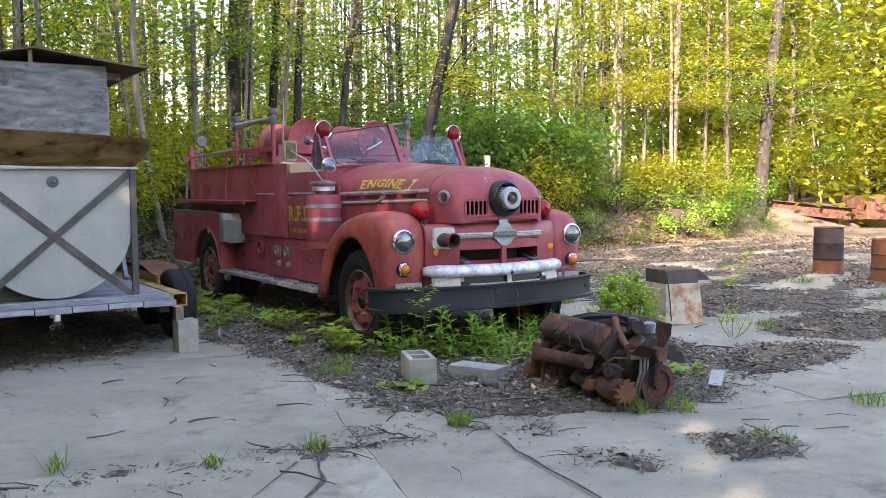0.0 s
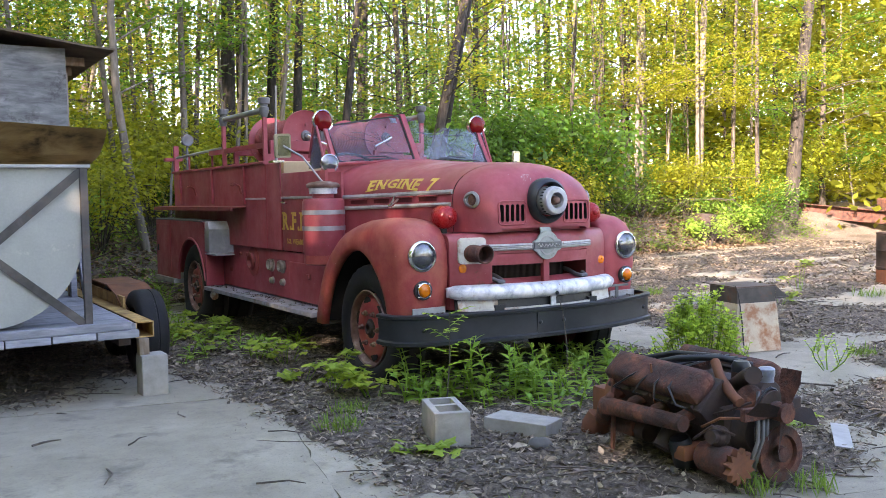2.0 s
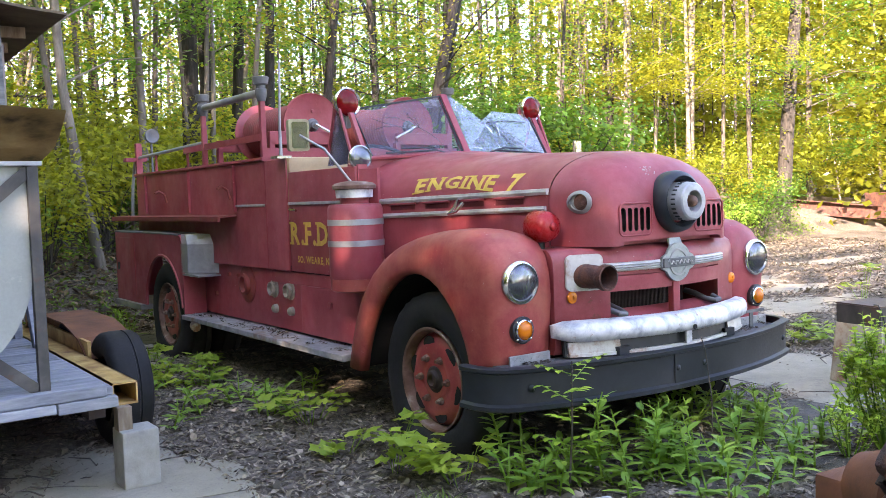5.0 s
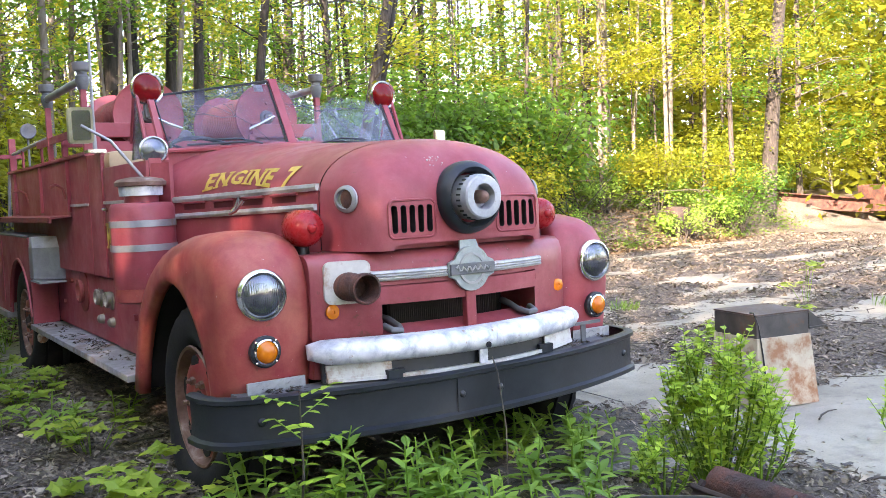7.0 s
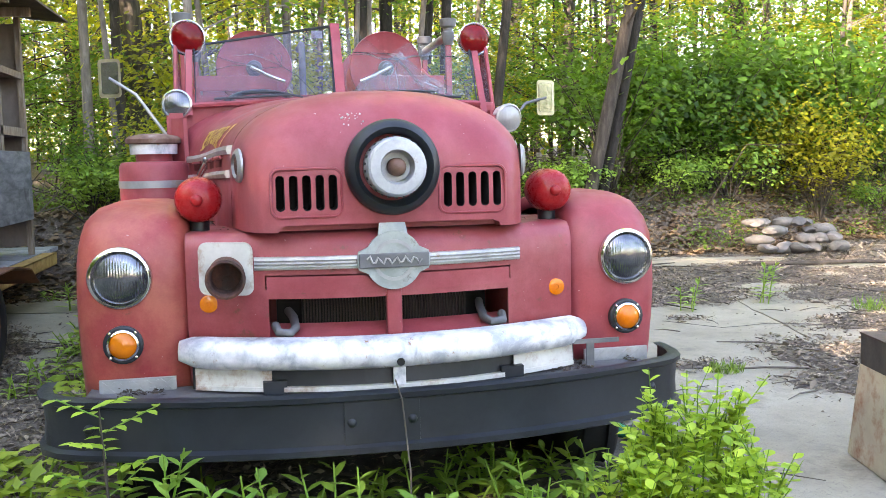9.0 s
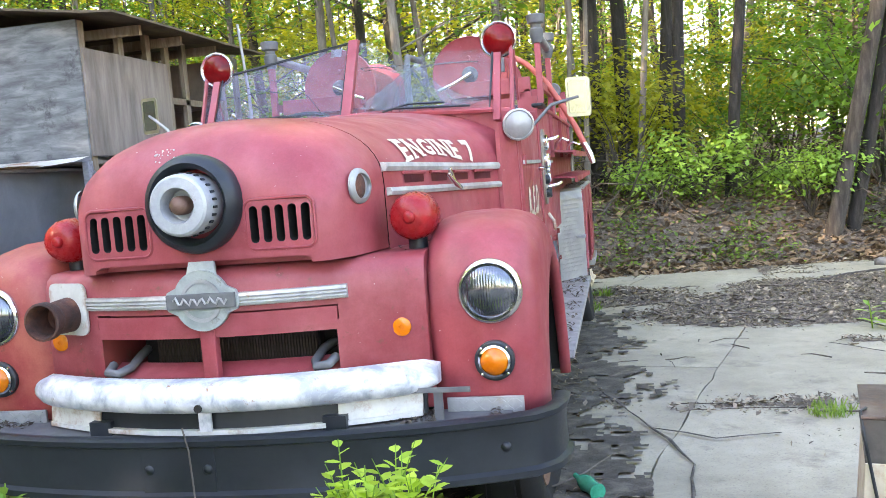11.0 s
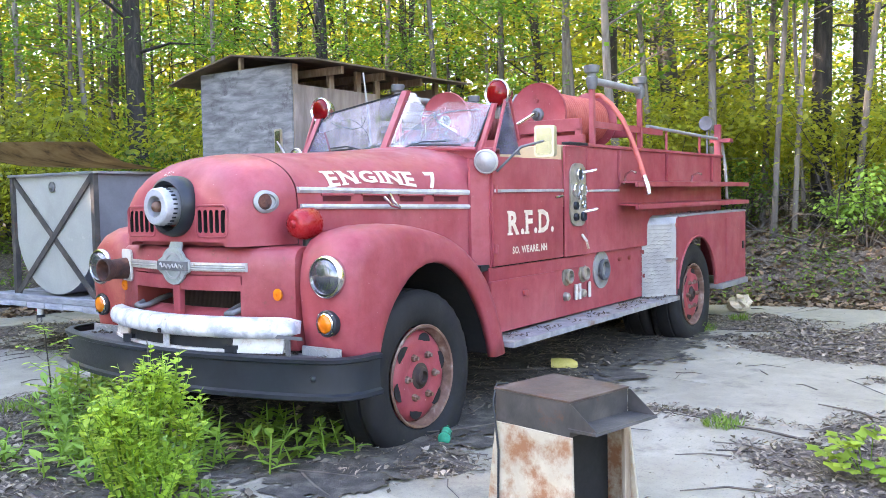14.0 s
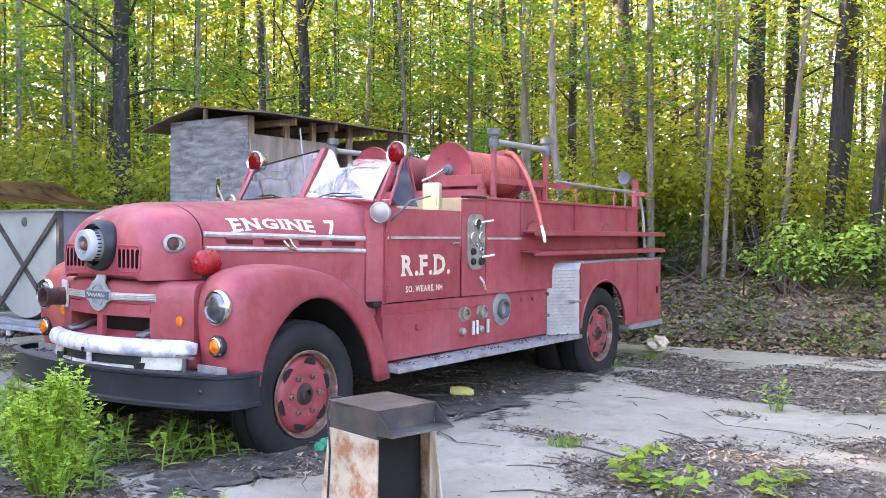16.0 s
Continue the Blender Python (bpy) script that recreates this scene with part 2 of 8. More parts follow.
LENS = ribbed_lens()
# yellow-grey tone puts reflected foliage into the mirror back's colour
MIRROR_DARK = surface("mirror_reflection_tint", ((0.3, (0.20, 0.195, 0.14)), (0.7, (0.34, 0.33, 0.24))), 9, 0.14, 0.75, 60, 0.0)
MIRROR = surface("mirror_glass", ((0.3, (0.78, 0.8, 0.78)), (0.7, (0.85, 0.85, 0.83))), 3, 0.05, 1.0, 30, 0.0)
WHITE = surface("chipped_white_paint", ((0.3, (0.48, 0.47, 0.43)), (0.7, (0.64, 0.62, 0.56))), 5, 0.5, 0, 50, 0.12, spots=(0.26, 0.12, 0.05), spot_scale=5, spot_at=(0.50, 0.64))
TANK = surface("dull_white_tank_paint", ((0.3, (0.27, 0.28, 0.25)), (0.7, (0.38, 0.385, 0.345))), 2, 0.5, 0, 60, 0.06, spots=(0.4, 0.38, 0.33), spot_scale=5)
TANK_SIDE = surface("grey_galvanised_sheet", ((0.3, (0.16, 0.17, 0.19)), (0.7, (0.24, 0.25, 0.27))), 3, 0.5, 0.4, 60, 0.06)
GREY_STEEL = surface("grey_weathered_steel", ((0.3, (0.09, 0.095, 0.1)), (0.7, (0.17, 0.17, 0.17))), 8, 0.6, 0.3, 60, 0.2, spots=(0.2, 0.10, 0.05), spot_at=(0.65, 0.75))
PLY_GREY = surface("grey_weathered_plywood", ((0.34, (0.085, 0.088, 0.086)), (0.5, (0.155, 0.160, 0.158)), (0.66, (0.25, 0.255, 0.245))), 3.2, 0.85, 0, 40, 0.3, stretch=(1, 1, 4.5), spots=(0.05, 0.047, 0.045), spot_scale=3.6, spot_at=(0.55, 0.66))
PLY_BROWN = surface("brown_weathered_plywood", ((0.3, (0.16, 0.13, 0.11)), (0.5, (0.26, 0.21, 0.175)), (0.7, (0.35, 0.29, 0.245))), 2.2, 0.85, 0, 45, 0.3, stretch=(1, 4, 0.7))
PLY_BENT = surface("water_stained_plywood_sheet", ((0.32, (0.06, 0.038, 0.018)), (0.46, (0.30, 0.20, 0.09)), (0.7, (0.48, 0.36, 0.19))), 2.6, 0.8, 0, 40, 0.3, stretch=(1.5, 1, 3))
TIMBER = surface("weathered_timber", ((0.3, (0.20, 0.14, 0.09)), (0.5, (0.30, 0.23, 0.16)), (0.7, (0.40, 0.34, 0.27))), 5, 0.85, 0, 50, 0.35, stretch=(6, 6, 1), obj=0.3)
DECK = surface("grey_deck_plank", ((0.3, (0.20, 0.21, 0.24)), (0.5, (0.31, 0.32, 0.35)), (0.7, (0.44, 0.45, 0.47))), 5, 0.85, 0, 50, 0.35, stretch=(1, 6, 6), obj=0.35)
ROOFING = surface("brown_roof_sheet", ((0.3, (0.05, 0.035, 0.02)), (0.7, (0.16, 0.12, 0.07))), 4, 0.8, 0, 50, 0.2)
YELLOW_STEEL = surface("worn_yellow_steel", ((0.3, (0.22, 0.10, 0.03)), (0.5, (0.45, 0.27, 0.08)), (0.7, (0.60, 0.42, 0.18))), 7, 0.7, 0, 60, 0.25)
CINDER = surface("concrete_block", ((0.3, (0.23, 0.225, 0.20)), (0.7, (0.36, 0.35, 0.31))), 10, 0.95, 0, 140, 0.6)
STONE = surface("grey_field_stone", ((0.3, (0.10, 0.10, 0.095)), (0.7, (0.23, 0.22, 0.20))), 6, 0.9, 0, 60, 0.5, obj=0.4)
BARK = surface("grey_brown_bark", ((0.3, (0.030, 0.024, 0.019)), (0.5, (0.068, 0.056, 0.044)), (0.7, (0.14, 0.12, 0.098))), 6, 0.95, 0, 30, 0.8, stretch=(3, 3, 0.6), bump_dist=0.02, obj=0.35)
BARK_DARK = surface("dark_tree_bark", ((0.3, (0.012, 0.010, 0.009)), (0.5, (0.032, 0.027, 0.022)), (0.7, (0.075, 0.064, 0.052))), 6, 0.95, 0, 30, 0.8, stretch=(3, 3, 0.6), bump_dist=0.02, obj=0.35)
BARK_PALE = surface("pale_grey_bark", ((0.3, (0.095, 0.078, 0.060)), (0.5, (0.165, 0.142, 0.112)), (0.7, (0.26, 0.23, 0.19))), 5, 0.95, 0, 30, 0.6, stretch=(3, 3, 0.7), bump_dist=0.012, obj=0.4)
SEAT = surface("tan_vinyl", ((0.3, (0.35, 0.24, 0.12)), (0.7, (0.48, 0.34, 0.18))), 6, 0.6, 0, 60, 0.1)
HOSE = surface("red_rubber_hose", ((0.3, (0.36, 0.06, 0.045)), (0.7, (0.50, 0.12, 0.08))), 8, 0.6, 0, 80, 0.15)
CONCRETE = surface("old_concrete_slab", ((0.28, (0.238, 0.216, 0.160)), (0.5, (0.330, 0.300, 0.226)), (0.72, (0.415, 0.380, 0.290))), 1.1, 0.9, 0, 75, 0.6,
                   spots=(0.125, 0.112, 0.09), spot_scale=2.6, spot_at=(0.54, 0.74), obj=0.12, pits=(0.13, 0.115, 0.09))
LITTER_SOIL = surface("leaf_litter_soil", ((0.30, (0.050, 0.038, 0.028)), (0.5, (0.125, 0.100, 0.076)), (0.70, (0.25, 0.21, 0.17))), 24, 0.95, 0, 110, 1.0, bump_dist=0.02)
CHIPS = surface("dry_leaf_and_chip", ((0.3, (0.22, 0.17, 0.115)), (0.7, (0.49, 0.41, 0.30))), 15, 0.9, 0, 60, 0.2, island=0.82)
BANK_LEAF = surface("brown_fallen_leaf", ((0.3, (0.20, 0.125, 0.065)), (0.7, (0.40, 0.28, 0.16))), 15, 0.9, 0, 60, 0.2, island=0.75)
LITTER_DARK = surface("damp_dead_leaf", ((0.3, (0.05, 0.038, 0.028)), (0.7, (0.17, 0.13, 0.10))), 15, 0.9, 0, 60, 0.2, island=0.6)
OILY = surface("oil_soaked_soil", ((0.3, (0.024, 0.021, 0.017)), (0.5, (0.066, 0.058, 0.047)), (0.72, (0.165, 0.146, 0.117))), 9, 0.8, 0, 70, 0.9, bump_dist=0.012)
HOOD_STEEL = surface("sooty_brown_steel", ((0.3, (0.035, 0.033, 0.031)), (0.5, (0.065, 0.06, 0.055)), (0.7, (0.12, 0.105, 0.09))), 6, 0.55, 0.2, 60, 0.25, spots=(0.11, 0.05, 0.028), spot_scale=7, spot_at=(0.58, 0.70))
CABINET = surface("rust_bled_cream_enamel", ((0.3, (0.36, 0.31, 0.225)), (0.7, (0.50, 0.44, 0.33))), 4, 0.5, 0, 50, 0.12, spots=(0.24, 0.105, 0.045), spot_scale=6, spot_at=(0.47, 0.62))
TWIG = surface("dead_twig", ((0.3, (0.06, 0.05, 0.04)), (0.7, (0.20, 0.165, 0.13))), 9, 0.9, 0, 50, 0.3, island=0.5, obj=0.3)
LEAF_WOOD = foliage("woodland_leaf", (0.010, 0.032, 0.006), (0.080, 0.185, 0.028), (0.25, 0.48, 0.05), 0.48)
LEAF_LIME = foliage("lime_maple_leaf", (0.024, 0.048, 0.007), (0.235, 0.275, 0.028), (0.70, 0.68, 0.045), 0.5)
LEAF_FAR = foliage("distant_leaf", (0.014, 0.030, 0.005), (0.17, 0.20, 0.022), (0.54, 0.53, 0.04), 0.5)
LEAF_BUSH = foliage("bright_bush_leaf", (0.20, 0.36, 0.035), (0.46, 0.62, 0.08), (0.60, 0.80, 0.08), 0.42)
LEAF_WEED = foliage("weed_leaf", (0.11, 0.24, 0.04), (0.30, 0.48, 0.085), (0.42, 0.62, 0.08), 0.4)
LEAF_FLOOR = foliage("floor_plant_leaf", (0.045, 0.11, 0.018), (0.16, 0.28, 0.045), (0.32, 0.50, 0.07), 0.4)
LEAF_GRASS = foliage("grass_blade", (0.07, 0.15, 0.02), (0.19, 0.31, 0.05), (0.30, 0.46, 0.06), 0.4)
LEAF_MAPLE = foliage("maple_seedling_leaf", (0.20, 0.32, 0.035), (0.35, 0.45, 0.06), (0.46, 0.56, 0.06), 0.4)
BACKED = surface("brassy_chrome", ((0.3, (0.30, 0.27, 0.17)), (0.7, (0.50, 0.46, 0.31))), 6, 0.35, 0.6, 60, 0.05)
# violet-grey haze: part dust, part reflected sheen put into the colour
GLASS = glass("dust_and_sheen_glass", (0.70, 0.74, 0.80), 0.03, 0.34, (0.30, 0.27, 0.33), 1.42)
GLASS_CRAZED = glass("crazed_windscreen_glass", (0.9, 0.94, 0.93), 0.04, 0.05, (0.5, 0.54, 0.55))
GLASS_MILKY = glass("shattered_milky_glass", (0.8, 0.85, 0.88), 0.25, 0.62, (0.20, 0.225, 0.25), 1.12)


# ---- mesh helpers ----
def part(name, bm, material, parent=None, label="", smooth=None):
    me = bm
    if isinstance(bm, bmesh.types.BMesh):
        me = bpy.data.meshes.new(name)
        bmesh.ops.recalc_face_normals(bm, faces=bm.faces)
        bm.to_mesh(me)
        bm.free()
    if material:
        me.materials.clear()
        me.materials.append(material)
    if smooth is not None:
        me.shade_smooth()
        if smooth < 180:
            me.set_sharp_from_angle(angle=radians(smooth))
    ob = new(name, me)
    ob.parent = parent
    if label:
        ob["label"] = label
    return ob


def thing(name, label, category, x=0, y=0, z=0, rz=0, rx=0, ry=0, group="", kind=""):
    e = new(name)
    e.empty_display_size = 0.2
    e.matrix_basis = pose(x, y, z, rx, ry, rz)
    return tagged(e, label, category, group, kind)


def B():
    return bmesh.new()


def box(bm, x0, x1, y0, y1, z0, z1, bev=0.0, m=None):
    r = bmesh.ops.create_cube(bm, size=1, matrix=Matrix.Translation(((x0 + x1) / 2, (y0 + y1) / 2, (z0 + z1) / 2)) @ Matrix.Diagonal((abs(x1 - x0), abs(y1 - y0), abs(z1 - z0), 1)))
    vs = r["verts"]
    if bev:
        es = list({e for v in vs for e in v.link_edges})
        out = bmesh.ops.bevel(bm, geom=es, offset=bev, segments=2, affect="EDGES", profile=0.6)
        vs = list({v for f in out["faces"] for v in f.verts} | {v for v in vs if v.is_valid})
    if m is not None:
        bmesh.ops.transform(bm, matrix=m, verts=[v for v in vs if v.is_valid])
    return bm


def lathe(bm, prof, origin, axis, seg=24, arc=1.0):
    """Turn a profile of (radius, height) about the axis through origin."""
    q = Vector((0, 0, 1)).rotation_difference(Vector(axis)).to_matrix()
    rings = []
    n = seg if arc >= 1 else seg + 1
    for r, h in prof:
        rings.append([bm.verts.new(q @ Vector((max(r, 1e-4) * math.cos(2 * math.pi * arc * i / seg), max(r, 1e-4) * math.sin(2 * math.pi * arc * i / seg), h)) + Vector(origin)) for i in range(n)])
    for a, b in zip(rings, rings[1:]):
        for i in range(seg):
            j = (i + 1) % n
            bm.faces.new((a[i], a[j], b[j], b[i]))
    return bm


def cyl(bm, p0, p1, r0, r1=None, seg=14):
    p0, p1 = Vector(p0), Vector(p1)
    L = (p1 - p0).length
    r1 = r0 if r1 is None else r1
    return lathe(bm, ((0, 0), (r0, 0), (r1, L), (0, L)), p0, (p1 - p0) / L, seg)


def tube(bm, pts, r, seg=8, cap=True):
    pts = [Vector(p) for p in pts]
    rs = r if isinstance(r, (list, tuple)) else [r] * len(pts)
    rings, up = [], Vector((0.3, 0.2, 0.93))
    for i, p in enumerate(pts):
        d = (pts[min(i + 1, len(pts) - 1)] - pts[max(i - 1, 0)]).normalized()
        a = d.cross(up)
        if a.length < 1e-3:
            a = d.cross(Vector((1, 0, 0)))
        a.normalize()
        b = d.cross(a)
        up = a.cross(d)
        rings.append([bm.verts.new(p + (a * math.cos(2 * math.pi * k / seg) + b * math.sin(2 * math.pi * k / seg)) * rs[i]) for k in range(seg)])
    for s, t in zip(rings, rings[1:]):
        for k in range(seg):
            bm.faces.new((s[k], s[(k + 1) % seg], t[(k + 1) % seg], t[k]))
    if cap:
        bm.faces.new(rings[0][::-1])
        bm.faces.new(rings[-1])
    return bm


def loft(bm, rows, closed=False, caps=False):
    vr = [[bm.verts.new(p) for p in row] for row in rows]
    n = len(vr[0])
    for a, b in zip(vr, vr[1:]):
        for i in range(n if closed else n - 1):
            j = (i + 1) % n
            bm.faces.new((a[i], a[j], b[j], b[i]))
    if caps:
        bm.faces.new(vr[0][::-1])
        bm.faces.new(vr[-1])
    return bm


def plate(bm, outline, thick, to_world):
    """A flat plate from a 2D outline, thick deep; to_world turns (u, v, w) into a place."""
    a = [bm.verts.new(to_world(u, v, 0)) for u, v in outline]
    b = [bm.verts.new(to_world(u, v, thick)) for u, v in outline]
    bm.faces.new(a)
    bm.faces.new(b[::-1])
    for i in range(len(a)):
        j = (i + 1) % len(a)
        bm.faces.new((a[i], b[i], b[j], a[j]))
    return bm


def rounded(x0, x1, z0, z1, r, k=5):
    out = []
    for cx, cz, a0 in ((x1 - r, z1 - r, 0), (x0 + r, z1 - r, 90), (x0 + r, z0 + r, 180), (x1 - r, z0 + r, 270)):
        out += [(cx + r * math.cos(radians(a0 + 90 * i / k)), cz + r * math.sin(radians(a0 + 90 * i / k))) for i in range(k + 1)]
    return out


def cut(ob, cutters):
    """Cut holes through ob with meshes, whose material lines the holes."""
    for bm, material in cutters:
        c = part("cutter", bm, material)
        mod = ob.modifiers.new("cut", "BOOLEAN")
        mod.object, mod.operation, mod.solver, mod.material_mode = c, "DIFFERENCE", "EXACT", "TRANSFER"
        bpy.context.view_layer.update()
        me = bpy.data.meshes.new_from_object(ob.evaluated_get(bpy.context.evaluated_depsgraph_get()))
        ob.modifiers.clear()
        ob.data = me
        cm = c.data
        bpy.data.objects.remove(c)
        bpy.data.meshes.remove(cm)
    return ob


def lettering(text, size, spread=1.0, serif=True):
    """A mesh of built-in letters with slab serifs in the x-y plane, from 0 to its width."""
    stems = {"E": (0.13,), "N": (0.11, 0.89), "I": (0.5,), "R": (0.12,), "F": (0.14,), "D": (0.12,), "G": (), "7": ()}
    bm, x = B(), 0.0
    for ch in text:
        if ch == " ":
            x += size * 0.3
            continue
        cu = bpy.data.curves.new("letters", "FONT")
        cu.body, cu.size, cu.extrude, cu.resolution_u, cu.offset = ch, size, 0.0, 2, size * 0.035
        ob = new("letters", cu)
        bpy.context.view_layer.update()
        me = bpy.data.meshes.new_from_object(ob.evaluated_get(bpy.context.evaluated_depsgraph_get()))
        bpy.data.objects.remove(ob)
        lo, hi = min(v.co.x for v in me.vertices), max(v.co.x for v in me.vertices)
        top = max(v.co.y for v in me.vertices)
        for v in me.vertices:
            v.co.x += x - lo
        bm.from_mesh(me)
        bpy.data.meshes.remove(me)
        if serif:
            for f in stems.get(ch, ()):
                c, hw, th = x + f * (hi - lo), size * 0.15, size * 0.075
                for y0 in (-size * 0.035, top - th):
                    bm.faces.new([bm.verts.new((c + dx, y0 + dy, 0.002)) for dx, dy in ((-hw, 0), (hw, 0), (hw, th), (-hw, th))])
        x += (hi - lo) + size * (0.13 if serif else 0.07) * spread
    lo, hi = min(v.co.x for v in bm.verts), max(v.co.x for v in bm.verts)
    for i in range(-1, 9):       # cut into strips, so that it can follow a curved panel
        bmesh.ops.bisect_plane(bm, geom=bm.verts[:] + bm.edges[:] + bm.faces[:], plane_co=(0, size * 0.75 * i / 8, 0), plane_no=(0, 1, 0))
    for i in range(1, 26):
        bmesh.ops.bisect_plane(bm, geom=bm.verts[:] + bm.edges[:] + bm.faces[:], plane_co=(lo + (hi - lo) * i / 26, 0, 0), plane_no=(1, 0, 0))
    for v in bm.verts:
        v.co.x -= lo
    bmesh.ops.triangulate(bm, faces=bm.faces)
    me = bpy.data.meshes.new("letters")
    bm.to_mesh(me)
    bm.free()
    return me


def spline(keys, v):
    """Smooth-stepped lookup in a table of (v, a, b, ...)."""
    if v <= keys[0][0]:
        return keys[0][1:]
    for a, b in zip(keys, keys[1:]):
        if v <= b[0]:
            f = (v - a[0]) / (b[0] - a[0])
            return tuple(p + (q - p) * f for p, q in zip(a[1:], b[1:]))
    return keys[-1][1:]


# ---- the fire engine ----
TRUCK = thing("fire_engine", "faded red vintage open-cab fire engine parked on cracked concrete among weeds", "fire engine")
HOOD = [(-0.172, 0.400, 1.335), (-0.160, 0.432, 1.40), (-0.135, 0.456, 1.455), (-0.10, 0.478, 1.505), (-0.05, 0.500, 1.547), (0.02, 0.518, 1.578), (0.10, 0.532, 1.597), (0.20, 0.550, 1.610),
        (0.42, 0.598, 1.618), (0.80, 0.648, 1.634), (1.20, 0.705, 1.660), (1.45, 0.765, 1.680), (1.60, 0.835, 1.690), (1.70, 0.900, 1.695)]
HOOD_Z = 1.105


def hood_x(y, z):
    w, zt = spline(HOOD, y)
    zs = HOOD_Z + 0.46 * (zt - HOOD_Z)
    u = min(max((z - zs) / (zt - zs), 0), 1)
    return w * (1 - u ** 2.3) ** (1 / 2.3)


def hood_section(y, zb):
    w, zt = spline(HOOD, y)
    zs = HOOD_Z + 0.46 * (zt - HOOD_Z)
    half = [(w, zb), (w, zb + (zs - zb) * 0.5)]
    for i in range(0, 15):
        a = math.pi / 2 * i / 14
        half.append((w * math.cos(a) ** (2 / 2.3), zs + (zt - zs) * math.sin(a) ** (2 / 2.3)))
    return [(x, y, z) for x, z in half] + [(-x, y, z) for x, z in half[-2::-1]]


def fire_engine():
    T = TRUCK
    # nose and bonnet
    nose = part("nose_cowl", loft(B(), [hood_section(y, HOOD_Z) for y in (-0.172, -0.160, -0.135, -0.10, -0.05, 0.02, 0.10, 0.195)], True, True), RED, T, "faded red rounded nose cowl with vertical slots")
    louvres = B()
    for s in (-1, 1):
        for i in range(5):
            x = s * (0.20 + 0.0445 * i)
            plate(louvres, rounded(x - 0.0145, x + 0.0145, 1.177, 1.298, 0.013, 3), 0.22, lambda u, v, k: (u, -0.25 + k, v))
    lower = plate(B(), [(-0.41, 1.0), (0.41, 1.0), (0.385, 1.118), (0.36, 1.128), (-0.36, 1.128), (-0.385, 1.118)], 0.16, lambda u, v, k: (u, -0.26 + k, v))
    # slots lined near-black, so their inner shade is in the colour
    cut(nose, [(louvres, RECESS_SHADE), (lower, RED)])
    nose.data.shade_smooth()
    nose.data.set_sharp_from_angle(angle=radians(38))
    for s in (-1, 1):      # raised rim round each set of slots
        ring = rounded(min(s * 0.17, s * 0.408), max(s * 0.17, s * 0.408), 1.155, 1.32, 0.03)
        part("slot_rim", tube(B(), [(u, -0.170, v) for u, v in ring + ring[:1]], 0.006, 6), RED, T, smooth=60)
    ys = [0.202] + [y for y, *_ in HOOD if y > 0.21]
    ys = sorted(set(ys + [0.6, 1.0]))
    part("bonnet", loft(B(), [hood_section(y, HOOD_Z - 0.03) for y in ys], False), RED, T, "faded red bonnet with worn patches", smooth=50)
    # siren in the nose
    siren = part("siren", lathe(B(), ((0.118, 0.02), (0.148, 0.0), (0.163, 0.05), (0.165, 0.09), (0.155, 0.125), (0.135, 0.14), (0.118, 0.12), (0.112, 0.02)), (0.005, -0.10, 1.32), (0, -1, 0), 40), BLACK, T, "black rubber-edged siren with chrome face", smooth=60)
    part("siren_bell", lathe(B(), ((0.0, 0.0), (0.100, 0.0), (0.102, 0.16), (0.098, 0.198), (0.090, 0.205), (0.058, 0.207), (0.053, 0.195), (0.05, 0.15), (0.0, 0.15)), (0.005, -0.10, 1.32), (0, -1, 0), 36), SIREN_FACE, siren, "bright chrome siren face", smooth=35)
    part("siren_hub", lathe(B(), ((0.03, 0.14), (0.031, 0.19), (0.026, 0.207), (0.012, 0.216), (0, 0.218)), (0.005, -0.10, 1.32), (0, -1, 0), 18), RIM, siren, "rusty siren hub", smooth=60)
    vanes = B()
    for i in range(26):
        a = 2 * math.pi * i / 26
        box(vanes, -0.004, 0.004, -0.012, 0.012, 0.098, 0.106, 0, Matrix.Translation((0.005, -0.25, 1.32)) @ Matrix.Rotation(a, 4, "Y"))
    part("siren_vanes", vanes, BLACK, siren)
    # side vents on the bonnet with chrome strips and catches
    for s in (-1, 1):
        for z, y0, y1, r in ((1.395, 0.205, 1.60, 0.017), (1.305, 0.215, 1.52, 0.015)):
            pts = [(s * (hood_x(y0 + (y1 - y0) * i / 14, z) + 0.008), y0 + (y1 - y0) * i / 14, z - 0.028 * i / 14) for i in range(15)]
            rows = [[Vector(p) + Vector((s * dx, 0, dz)) for dx, dz in ((-0.012, -r), (0.006, -r * 0.9), (0.012, 0), (0.006, r * 0.9), (-0.012, r))] for p in pts]
            part("trim_strip", loft(B(), rows, True, True), TRIM, T, "dulled chrome trim strip", smooth=40)
        for i in range(4):
            y0 = 0.36 + 0.29 * i
            bm = B()
            for k, (g, d) in enumerate(((0.0, 0.006),)):
                rows = [[(s * (hood_x(y, z) + 0.003), y, z - 0.018 * (y - 0.2)) for y in (y0, y0 + 0.06, y0 + 0.14, y0 + 0.20)] for z in (1.334, 1.350, 1.366)]
                loft(bm, rows)
            bmesh.ops.solidify(bm, geom=bm.faces[:], thickness=0.004)
            # thin plate on the bonnet, coloured as the shaded inside of a slot
            v = part("bonnet_vent", bm, VENT, T, "red slotted vent with painted slot shade")
            lip = [(s * (hood_x(y, 1.372) + 0.006), y, 1.372 - 0.018 * (y - 0.2)) for y in (y0 - 0.01, y0 + 0.06, y0 + 0.14, y0 + 0.21)]
            part("vent_hood", tube(B(), lip, 0.008, 6), RED, v, smooth=60)
        y = 0.84
        x = s * (hood_x(y, 1.3) + 0.02)
